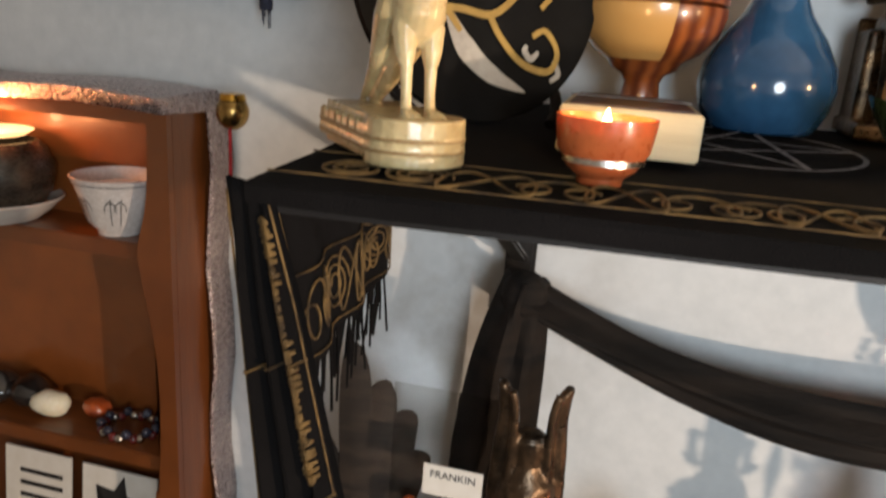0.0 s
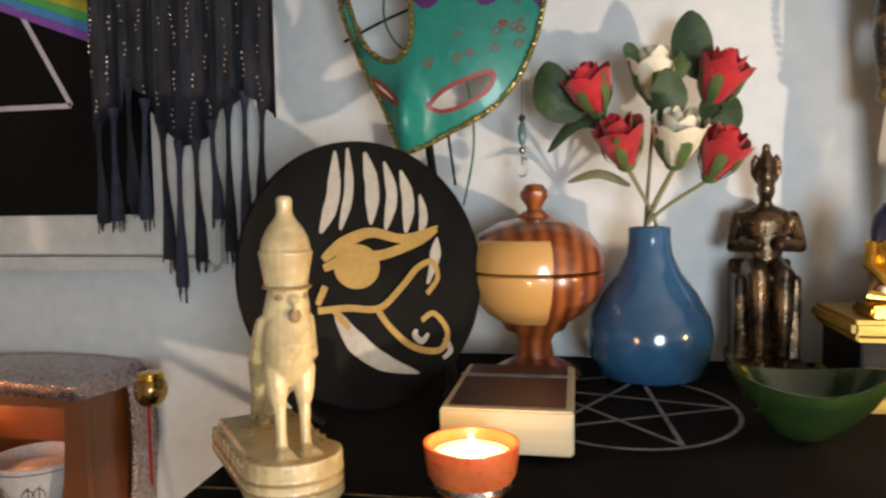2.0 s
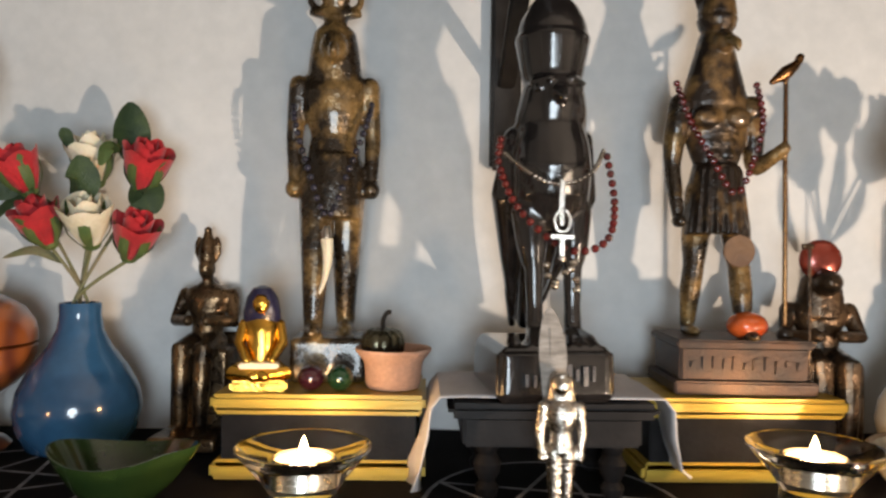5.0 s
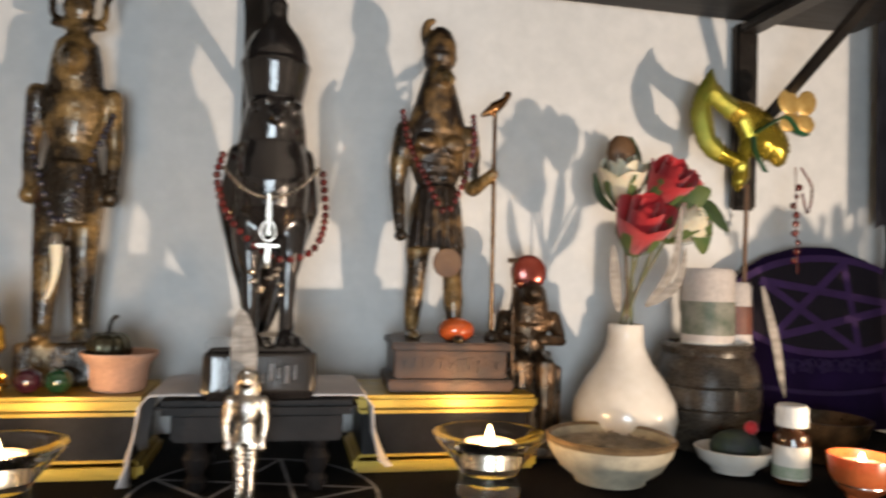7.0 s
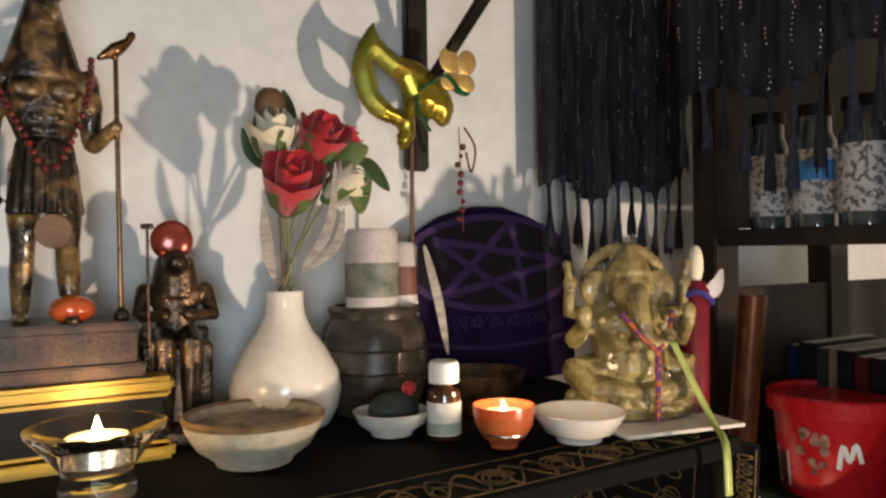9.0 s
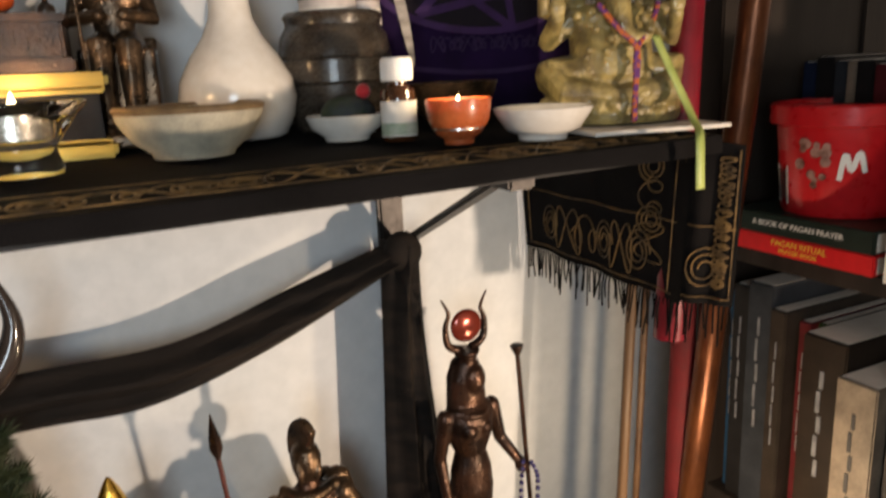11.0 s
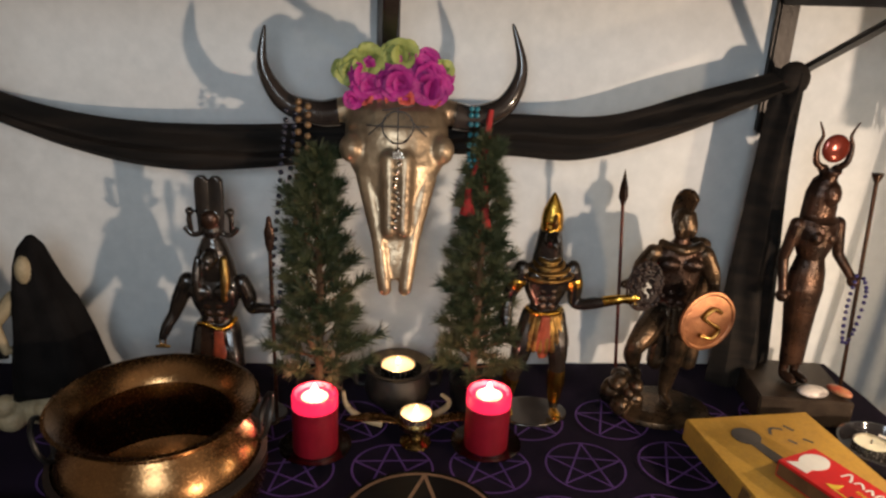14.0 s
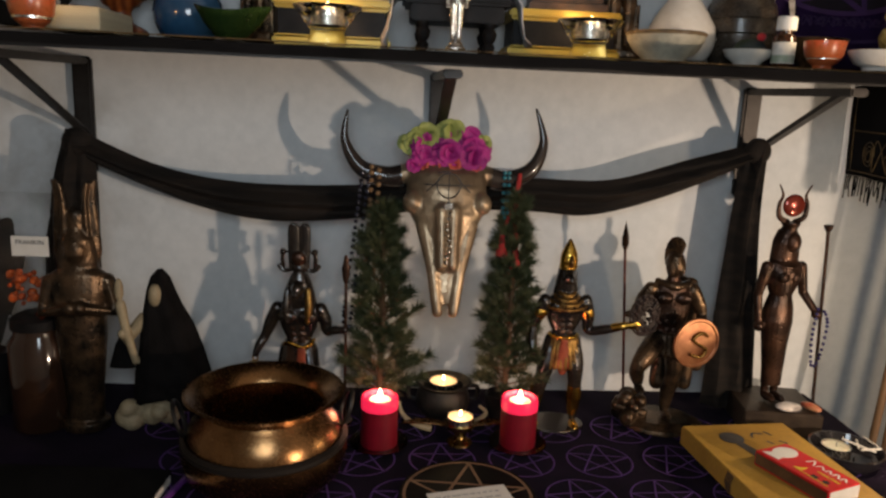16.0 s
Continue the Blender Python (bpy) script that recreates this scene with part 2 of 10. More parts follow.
YELLOWINK = mat("yellow_print", (0.75, 0.52, 0.05), None, 0.6, scale=20, bump=0.0)
GREYPAINT = mat("pale_grey_paint", (0.36, 0.34, 0.30), (0.30, 0.28, 0.25), 0.5, scale=30, bump=0.08)
OCHRE = mat("ochre_paint", (0.34, 0.22, 0.055), (0.27, 0.17, 0.045), 0.45, scale=30, bump=0.08)
PLATEBLACK = mat("black_lacquer", (0.004, 0.004, 0.004), (0.008, 0.008, 0.008), 0.5, scale=20, bump=0.03, spec=0.06)
PETALPINK = mat("magenta_petal", (0.42, 0.02, 0.21), (0.26, 0.012, 0.14), 0.6, scale=60, bump=0.3)
PETALORANGE = mat("coral_petal", (0.55, 0.10, 0.06), (0.42, 0.05, 0.05), 0.6, scale=60, bump=0.3)
PETALGREEN = mat("lime_petal", (0.34, 0.36, 0.10), (0.24, 0.27, 0.07), 0.6, scale=60, bump=0.3)
TAN = mat("brown_leather", (0.14, 0.075, 0.035), (0.08, 0.04, 0.02), 0.5, scale=30, bump=0.3)
STICK = mat("bare_wood_staff", (0.14, 0.08, 0.04), (0.08, 0.045, 0.022), 0.5, scale=10, bump=0.2, stretch=(4, 4, 0.4))
REDFABRIC = mat("red_fabric_roll", (0.14, 0.006, 0.009), (0.09, 0.004, 0.006), 0.8, scale=10, bump=0.1)
HATPURPLE = mat("purple_velvet", (0.016, 0.006, 0.040), (0.010, 0.004, 0.024), 0.95, scale=25, bscale=700, bump=0.4, spec=0.15)
FEATHER = mat("grey_feather", (0.36, 0.33, 0.30), (0.20, 0.18, 0.16), 0.8, scale=60, bump=0.3, stretch=(1, 1, 4))
ASH = mat("grey_ash", (0.36, 0.32, 0.26), (0.22, 0.19, 0.15), 0.95, scale=120, bump=1.0)


def wood_urn():
    m = bpy.data.materials.new("striped_turned_wood")
    m.use_nodes = True
    n, l = m.node_tree.nodes, m.node_tree.links
    p = n["Principled BSDF"]
    co, sep = n.new("ShaderNodeTexCoord"), n.new("ShaderNodeSeparateXYZ")
    l.new(co.outputs["Object"], sep.inputs[0])
    no = n.new("ShaderNodeTexNoise")
    no.inputs["Scale"].default_value = 14
    mp = n.new("ShaderNodeMapping")
    mp.inputs["Scale"].default_value = (1, 1, 0.25)
    l.new(co.outputs["Object"], mp.inputs[0])
    l.new(mp.outputs[0], no.inputs["Vector"])
    wave = n.new("ShaderNodeTexWave")
    wave.inputs["Scale"].default_value, wave.inputs["Distortion"].default_value = 26, 2.5
    l.new(mp.outputs[0], wave.inputs["Vector"])
    dark = n.new("ShaderNodeValToRGB")
    dark.color_ramp.elements[0].color, dark.color_ramp.elements[1].color = (0.30, 0.085, 0.02, 1), (0.12, 0.028, 0.01, 1)
    l.new(wave.outputs[0], dark.inputs[0])
    pale = n.new("ShaderNodeValToRGB")
    pale.color_ramp.elements[0].color, pale.color_ramp.elements[1].color = (0.62, 0.36, 0.12, 1), (0.50, 0.26, 0.075, 1)
    l.new(no.outputs[0], pale.inputs[0])
    add = n.new("ShaderNodeMath")
    add.operation = "MULTIPLY_ADD"
    add.inputs[1].default_value = 0.02
    l.new(no.outputs[0], add.inputs[0])
    l.new(sep.outputs["X"], add.inputs[2])
    cut = n.new("ShaderNodeMath")
    cut.operation, cut.inputs[1].default_value = "GREATER_THAN", 0.016
    l.new(add.outputs[0], cut.inputs[0])
    low, high = n.new("ShaderNodeMath"), n.new("ShaderNodeMath")
    low.operation, low.inputs[1].default_value = "LESS_THAN", 0.044
    high.operation, high.inputs[1].default_value = "GREATER_THAN", 0.106
    l.new(sep.outputs["Z"], low.inputs[0])
    l.new(sep.outputs["Z"], high.inputs[0])
    m1, m2 = n.new("ShaderNodeMath"), n.new("ShaderNodeMath")
    m1.operation = m2.operation = "MAXIMUM"
    l.new(cut.outputs[0], m1.inputs[0])
    l.new(low.outputs[0], m1.inputs[1])
    l.new(m1.outputs[0], m2.inputs[0])
    l.new(high.outputs[0], m2.inputs[1])
    mix = n.new("ShaderNodeMixRGB")
    l.new(m2.outputs[0], mix.inputs[0])
    l.new(pale.outputs[0], mix.inputs[1])
    l.new(dark.outputs[0], mix.inputs[2])
    l.new(mix.outputs[0], p.inputs["Base Color"])
    p.inputs["Roughness"].default_value, p.inputs["Coat Weight"].default_value = 0.28, 0.7
    p.inputs["Coat Roughness"].default_value = 0.08
    return m


URNWOOD = wood_urn()

# ---- builders ----
def add_mesh(name, bm, mats, smooth=True):
    me = bpy.data.meshes.new(name)
    bmesh.ops.recalc_face_normals(bm, faces=bm.faces)
    bm.to_mesh(me)
    bm.free()
    for m in mats if isinstance(mats, (list, tuple)) else [mats]:
        me.materials.append(m)
    if smooth:
        me.polygons.foreach_set("use_smooth", [True] * len(me.polygons))
        me.set_sharp_from_angle(angle=radians(38))
    return new(name, me)


def thing(name, at, label, category, group="", rz=0, rx=0, ry=0):
    ob = new(name)
    ob.empty_display_size = 0.02
    ob.matrix_world = pose(*at, rx, ry, rz)
    return tagged(ob, label, category, group)


def part(name, bm, material, parent, label="", smooth=True):
    ob = add_mesh(name, bm, material, smooth)
    ob.parent = parent
    return tagged(ob, label)


def single(name, bm, material, at, label, category, group="", rz=0, kind="", smooth=True, rx=0, ry=0):
    ob = add_mesh(name, bm, material, smooth)
    ob.matrix_world = pose(*at, rx, ry, rz)
    return tagged(ob, label, category, group, kind)


def lathe(bm, prof, c=(0, 0, 0), seg=28, mi=0, sx=1.0, sy=1.0):
    rings = []
    for r, z in prof:
        rings.append([bm.verts.new((c[0] + sx * r * math.cos(2 * math.pi * i / seg), c[1] + sy * r * math.sin(2 * math.pi * i / seg), c[2] + z))
                      for i in range(seg)] if r > 1e-6 else [bm.verts.new((c[0], c[1], c[2] + z))])
    for a, b in zip(rings, rings[1:]):
        for i in range(seg):
            j = (i + 1) % seg
            vs = [a[i % len(a)], a[j % len(a)], b[j % len(b)], b[i % len(b)]]
            vs = list(dict.fromkeys(vs))
            if len(vs) > 2:
                bm.faces.new(vs).material_index = mi
    return bm


def loft(bm, rings, seg=20, mi=0):
    """Rings of (z, x, y, rx, ry), closed at both ends."""
    made = [[bm.verts.new((x + rx * math.cos(2 * math.pi * i / seg), y + ry * math.sin(2 * math.pi * i / seg), z)) for i in range(seg)]
            for z, x, y, rx, ry in rings]
    for a, b in zip(made, made[1:]):
        for i in range(seg):
            bm.faces.new((a[i], a[(i + 1) % seg], b[(i + 1) % seg], b[i])).material_index = mi
    bm.faces.new(made[0]).material_index = mi
    bm.faces.new(made[-1]).material_index = mi
    return bm


def box(bm, c, s, bev=0.0, mi=0, m=None, taper=1.0):
    t = bmesh.new()
    bmesh.ops.create_cube(t, size=1)
    for v in t.verts:
        k = taper if v.co.z > 0 else 1
        v.co = Vector((v.co.x * s[0] * k, v.co.y * s[1] * k, v.co.z * s[2]))
    if bev:
        bmesh.ops.bevel(t, geom=t.edges[:], offset=bev, segments=2, affect="EDGES", clamp_overlap=True)
    mm = Matrix.Translation(c) @ (m or Matrix())
    made = {v: bm.verts.new(mm @ v.co) for v in t.verts}
    for f in t.faces:
        bm.faces.new([made[v] for v in f.verts]).material_index = mi
    t.free()
    return bm


def ball(bm, c, r, mi=0, seg=14, m=None):
    r = r if isinstance(r, tuple) else (float(r),) * 3
    rings = max(6, seg // 2)
    m = m or Matrix()
    rows = []
    for k in range(rings + 1):
        a = math.pi * k / rings
        n = 1 if k in (0, rings) else seg
        rows.append([bm.verts.new(Vector(c) + m @ Vector((r[0] * math.sin(a) * math.cos(2 * math.pi * i / seg),
                     r[1] * math.sin(a) * math.sin(2 * math.pi * i / seg), r[2] * math.cos(a)))) for i in range(n)])
    for a, b in zip(rows, rows[1:]):
        for i in range(seg):
            j = (i + 1) % seg
            vs = list(dict.fromkeys([a[i % len(a)], a[j % len(a)], b[j % len(b)], b[i % len(b)]]))
            bm.faces.new(vs).material_index = mi
    return bm


def tube(bm, pts, r, seg=8, mi=0, closed=False, flat=1.0):
    pts = [Vector(p) for p in pts]
    n = len(pts)
    rs = [float(q) for q in r] if isinstance(r, (list, tuple)) else [float(r)] * n
    rows, side = [], None
    for i, p in enumerate(pts):
        d = (pts[(i + 1) % n] - pts[i - 1]) if closed else (pts[min(i + 1, n - 1)] - pts[max(i - 1, 0)])
        d = d.normalized() if d.length > 1e-9 else Vector((0, 0, 1))
        ref = side if side else (Vector((0, 0, 1)) if abs(d.z) < 0.9 else Vector((1, 0, 0)))
        u = (ref - d * ref.dot(d))
        u = u.normalized() if u.length > 1e-6 else d.orthogonal().normalized()
        w = d.cross(u)
        side = u
        rows.append([bm.verts.new(p + rs[i] * (flat * u * math.cos(2 * math.pi * k / seg) + w * math.sin(2 * math.pi * k / seg))) for k in range(seg)])
    for i in range(n if closed else n - 1):
        a, b = rows[i], rows[(i + 1) % n]
        for k in range(seg):
            bm.faces.new((a[k], a[(k + 1) % seg], b[(k + 1) % seg], b[k])).material_index = mi
    if not closed:
        bm.faces.new(rows[0]).material_index = mi
        bm.faces.new(rows[-1]).material_index = mi
    return bm


def limb(bm, pts, rs, seg=10, mi=0):
    """A soft tapered limb through points, with rounded ends."""
    tube(bm, pts, rs, seg, mi)
    ball(bm, pts[0], rs[0], mi, seg)
    ball(bm, pts[-1], rs[-1], mi, seg)
    return bm


def spline(pts, n=8):
    pts = [Vector(p) for p in pts]
    out = []
    for i in range(len(pts) - 1):
        p0, p1, p2, p3 = pts[max(i - 1, 0)], pts[i], pts[i + 1], pts[min(i + 2, len(pts) - 1)]
        for k in range(n):
            t = k / n
            out.append(0.5 * ((2 * p1) + (p2 - p0) * t + (2 * p0 - 5 * p1 + 4 * p2 - p3) * t * t + (3 * p1 - p0 - 3 * p2 + p3) * t ** 3))
    return out + [pts[-1]]


def slab(bm, outline, h, plane=lambda u, v, w: (u, v, w), mi=0):
    """A filled outline of (u, v) points with thickness h."""
    lo = [bm.verts.new(plane(u, v, 0)) for u, v in outline]
    hi = [bm.verts.new(plane(u, v, h)) for u, v in outline]
    n = len(lo)
    for i in range(n):
        bm.faces.new((lo[i], lo[(i + 1) % n], hi[(i + 1) % n], hi[i])).material_index = mi
    top = bm.faces.new(hi)
    bot = bm.faces.new(lo)
    top.material_index = bot.material_index = mi
    bmesh.ops.triangulate(bm, faces=[top, bot])
    return bm


def stroke(bm, pts, widths, h, plane=lambda u, v, w: (u, v, w), mi=0, smooth_n=6):
    """A painted line of changing width, a little proud of its ground."""
    p = spline([(u, v, 0) for u, v in pts], smooth_n)
    n = len(p)
    w = [1.0 * float(np.interp(i / (n - 1), np.linspace(0, 1, len(widths)), widths)) for i in range(n)]
    left, right = [], []
    for i in range(n):
        d = (p[min(i + 1, n - 1)] - p[max(i - 1, 0)]).normalized()
        q = Vector((-d.y, d.x, 0)) * w[i] / 2
        left.append(bm.verts.new(plane(p[i].x + q.x, p[i].y + q.y, h)))
        right.append(bm.verts.new(plane(p[i].x - q.x, p[i].y - q.y, h)))
    for i in range(n - 1):
        bm.faces.new((left[i], left[i + 1], right[i + 1], right[i])).material_index = mi
    return bm


def fuse(ob, voxel, rounds=3):
    m = ob.modifiers.new("fuse", "REMESH")
    m.mode, m.voxel_size, m.use_smooth_shade = "VOXEL", voxel, True
    s = ob.modifiers.new("soften", "SMOOTH")
    s.factor, s.iterations = 0.5, rounds
    return ob


def fuse_painted(ob, voxel, rounds=2):
    """Melt a statue's shapes into one skin that keeps each shape's paint."""
    old = ob.data
    tree = BVHTree.FromPolygons([v.co for v in old.vertices], [tuple(p.vertices) for p in old.polygons])
    paint = [p.material_index for p in old.polygons]
    fuse(ob, voxel, rounds)
    me = bpy.data.meshes.new_from_object(ob.evaluated_get(bpy.context.evaluated_depsgraph_get()))
    ob.modifiers.clear()
    me.materials.clear()
    for m in old.materials:
        me.materials.append(m)
    for p in me.polygons:
        hit = tree.find_nearest(p.center)
        p.material_index = paint[hit[2]] if hit[2] is not None else 0
    me.polygons.foreach_set("use_smooth", [True] * len(me.polygons))
    ob.data = me
    return ob


def muscle(bm, T, pts, rs, mi=0, n=5):
    """A limb that swells and narrows along a curve; points and radii in statue heights."""
    p = spline([(x * T, y * T, z * T) for x, y, z in pts], n)
    r = [T * float(np.interp(i / (len(p) - 1), np.linspace(0, 1, len(rs)), rs)) for i in range(len(p))]
    limb(bm, p, r, 12, mi)


def trunk(bm, T, hip, waist, chest, neck, wide, mi=0, thick=0.62, x=0.0, y=0.0):
    """Hips, waist, chest, collar and neck; heights and half widths in statue heights."""
    sh, wa, hp = wide
    loft(bm, [(z * T, x * T, y * T, a * T, b * T * thick) for z, a, b in (
        (hip, hp * 0.8, hp * 0.8), (hip + (waist - hip) * 0.45, hp, hp), (waist, wa, wa * 1.02), (waist + (chest - waist) * 0.45, (wa + sh) * 0.50, wa * 1.15),
        (chest - 0.012, sh * 0.86, sh * 0.72), (chest + (neck - chest) * 0.35, sh * 0.90, sh * 0.64), (chest + (neck - chest) * 0.62, sh * 0.66, sh * 0.50), (neck - 0.008, 0.034, 0.052), (neck + 0.03, 0.026, 0.042))], 22, mi)
    for s in (-1, 1):
        ball(bm, (x * T + s * sh * 0.42 * T, y * T - sh * thick * 0.62 * T, (chest + 0.004) * T), (sh * 0.40 * T, sh * 0.20 * T, 0.030 * T), mi)
        ball(bm, (x * T + s * sh * 0.92 * T, y * T, (chest + (neck - chest) * 0.30) * T), (0.032 * T, 0.034 * T, 0.038 * T), mi)
        for k in range(3):
            ball(bm, (x * T + s * 0.020 * T, y * T - wa * thick * 0.98 * T, (waist + (chest - waist) * (0.0 + 0.26 * k)) * T), (0.018 * T, 0.010 * T, 0.014 * T), 4 if mi == 0 else mi)


def writing(name, text, size, material, parent, m, depth=0.0002):
    """Lettering in the built-in font as a mesh part."""
    cu = bpy.data.curves.new(name, "FONT")
    cu.body, cu.size, cu.extrude, cu.align_x, cu.align_y = text, size, depth, "CENTER", "CENTER"
    tmp = bpy.data.objects.new(name, cu)
    me = bpy.data.meshes.new_from_object(tmp)
    bpy.data.objects.remove(tmp)
    me.materials.append(material)
    ob = new(name, me)
    ob.parent = parent
    ob.matrix_basis = m
    return ob


TOP, TABLE = 1.36, 0.845


def sag(y):
    """The shelf hangs a little lower at its front edge."""
    return -0.002 + (y + 0.28) * 0.05


def S(x, y, up=0.0):
    return (x, y, TOP + sag(y) + up)



def flame(parent, c, h=0.009):
    bm = bmesh.new()
    lathe(bm, [(0, 0), (0.22 * h, 0.2 * h), (0.26 * h, 0.4 * h), (0.15 * h, 0.75 * h), (0, 1.15 * h)], c, 10)
    ob = part("flame", bm, FLAME, parent, "small bright candle flame")
    ob.visible_shadow = False
    return ob


def tealight(parent, c, r=0.019, cup=True, lit=True, fh=0.008):
    if cup:
        part("tin_cup", lathe(bmesh.new(), [(0, 0), (r, 0), (r, 0.015), (r - 0.0008, 0.015), (r - 0.0008, 0.012), (0, 0.012)], c, 24), TIN, parent, "thin tin tealight cup")
    part("wax", lathe(bmesh.new(), [(0, 0.0125), (r * 0.92, 0.0125), (r * 0.92, 0.0132), (0, 0.0132)], c, 24), POOL if lit else WHITEPETAL, parent, "molten wax with flame glow put into its colour" if lit else "white wax")
    part("wick", lathe(bmesh.new(), [(0.0007, 0.012), (0.0005, 0.019), (0, 0.019)], c, 6), DARKINK, parent)
    if lit:
        flame(parent, (c[0], c[1], c[2] + 0.015), fh)


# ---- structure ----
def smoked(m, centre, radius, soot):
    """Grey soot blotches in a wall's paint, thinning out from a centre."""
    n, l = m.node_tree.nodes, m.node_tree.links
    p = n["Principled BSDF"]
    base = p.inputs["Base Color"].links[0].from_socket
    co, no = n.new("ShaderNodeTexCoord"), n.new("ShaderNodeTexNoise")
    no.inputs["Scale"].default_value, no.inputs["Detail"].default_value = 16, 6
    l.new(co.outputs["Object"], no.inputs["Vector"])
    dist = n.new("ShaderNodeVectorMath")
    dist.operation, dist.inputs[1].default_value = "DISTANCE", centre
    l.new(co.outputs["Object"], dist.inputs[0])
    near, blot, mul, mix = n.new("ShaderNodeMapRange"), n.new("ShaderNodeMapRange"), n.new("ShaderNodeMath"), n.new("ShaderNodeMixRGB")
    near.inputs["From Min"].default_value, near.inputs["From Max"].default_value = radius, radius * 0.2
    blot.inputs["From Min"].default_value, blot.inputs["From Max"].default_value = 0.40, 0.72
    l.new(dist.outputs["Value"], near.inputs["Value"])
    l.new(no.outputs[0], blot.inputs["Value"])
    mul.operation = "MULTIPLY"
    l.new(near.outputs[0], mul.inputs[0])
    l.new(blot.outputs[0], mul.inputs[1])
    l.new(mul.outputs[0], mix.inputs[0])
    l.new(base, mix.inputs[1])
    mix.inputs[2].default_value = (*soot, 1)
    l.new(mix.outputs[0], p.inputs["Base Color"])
    return m


def solid(name, c, s, material, label, bev=0.0):
    return single(name, box(bmesh.new(), (0, 0, 0), s, bev), material, c, label, "wall" if "wall" in name else name.split("_")[0], kind="structure", smooth=bool(bev))


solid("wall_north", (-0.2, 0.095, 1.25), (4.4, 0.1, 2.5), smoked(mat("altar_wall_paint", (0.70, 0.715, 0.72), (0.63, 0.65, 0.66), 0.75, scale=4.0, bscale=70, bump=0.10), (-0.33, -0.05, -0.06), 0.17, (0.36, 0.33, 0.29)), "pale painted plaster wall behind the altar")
solid("wall_east", (2.05, -1.6, 1.25), (0.1, 3.2, 2.5), WALL, "pale painted plaster wall beyond the bookcase")
solid("wall_west", (-2.45, -1.6, 1.25), (0.1, 3.2, 2.5), WALL, "pale painted plaster wall of the room")
solid("wall_south", (-0.2, -3.25, 1.25), (4.4, 0.1, 2.5), WALL, "pale painted plaster wall behind the viewer")
FLOOR = mat("dark_carpet", (0.10, 0.085, 0.075), (0.07, 0.06, 0.05), 0.95, scale=20, bscale=600, bump=0.6)
solid("floor", (-0.2, -1.6, -0.05), (4.6, 3.4, 0.1), FLOOR, "dark plain carpet floor")
solid("ceiling", (-0.2, -1.6, 2.55), (4.6, 3.4, 0.1), WALL, "pale plain ceiling")


# the altar shelf, its two hanging rails and the higher shelf
def yfront(x):
    return -0.277 + 0.05 * x


X0, X1 = -0.565, 0.66
shelf = thing("wall_shelf", (0, 0, TOP), "long black wooden wall shelf on steel brackets", "shelf")
bm = bmesh.new()
slab(bm, [(X0, 0.043), (X0, yfront(X0)), (X1, yfront(X1)), (X1, 0.043)], 0.012, lambda u, v, w: (u, v, w - 0.0165 + sag(v)))
part("board", bm, BLACKWOOD, shelf, smooth=False)
upper = thing("wall_shelf", (0, 0.04, 1.80), "dark wooden upper shelf above the altar", "shelf")
part("board", box(bmesh.new(), (0.0, -0.13, 0.0125), (1.3, 0.24, 0.022), 0.002), BLACKWOOD, upper)


def bracket(x, z, drop, reach):
    b = thing("shelf_bracket", (x, 0.045, z), "dark steel shelf bracket with screwed upright and diagonal brace", "bracket", "shelf brackets")
    part("upright", box(bmesh.new(), (0, -0.008, -drop / 2), (0.027, 0.012, drop), 0.003), STEEL, b)
    part("arm", box(bmesh.new(), (0, -reach / 2 - 0.014, -0.006), (0.022, reach, 0.010), 0.002), STEEL, b)
    d = Vector((0, -reach * 0.92, drop * 0.62))
    m = d.to_track_quat("Y", "Z").to_matrix().to_4x4()
    part("brace", box(bmesh.new(), (0, -0.012 - reach * 0.46, -drop * 0.64 + drop * 0.31), (0.015, d.length, 0.006), 0.002, m=m), STEEL, b)
    for k in (0.12, 0.5, 0.9):
        part("screw", lathe(bmesh.new(), [(0, -0.0025), (0.003, -0.0022), (0.0045, 0)], seg=12), SILVER, b, "bright screw head").matrix_basis = pose(0, -0.0142, -drop * k, 90)
    return b


for x in (-0.492, 0.02, 0.502):
    bracket(x, TOP - 0.0185, 0.166, 0.255)
for x in (0.013, 0.520):
    bracket(x, 1.800, 0.20, 0.24)

# black shelf runner with couched gold cord
def knot(bm, plane, length, height, r, seed, seg=5):
    """Looping scroll-work of gold cord along a band."""
    rnd = random.Random(seed)
    x = 0.0
    while x < length - height * 0.7:
        w = height * rnd.uniform(0.8, 1.3)
        kind = rnd.randrange(3)
        pts = []
        for i in range(40):
            t = i / 39
            if kind == 0:
                a = t * 4 * math.pi
                pts.append((x + t * w + 0.26 * height * math.sin(a), height * (0.5 + 0.38 * math.cos(a) * math.sin(math.pi * t) ** 0.5)))
            elif kind == 1:
                a = t * 2.0 * math.pi
                pts.append((x + w * (0.5 + 0.5 * math.sin(a)), height * (0.5 + 0.45 * math.sin(2 * a + 0.4))))
            else:
                a = t * 5 * math.pi
                rr = height * 0.42 * (1 - 0.75 * t)
                pts.append((x + w * 0.5 + rr * math.cos(a), height * 0.5 + rr * math.sin(a)))
        tube(bm, [plane(u, v, r * 0.6) for u, v in pts], r, seg)
        x += w * rnd.uniform(0.55, 0.85)


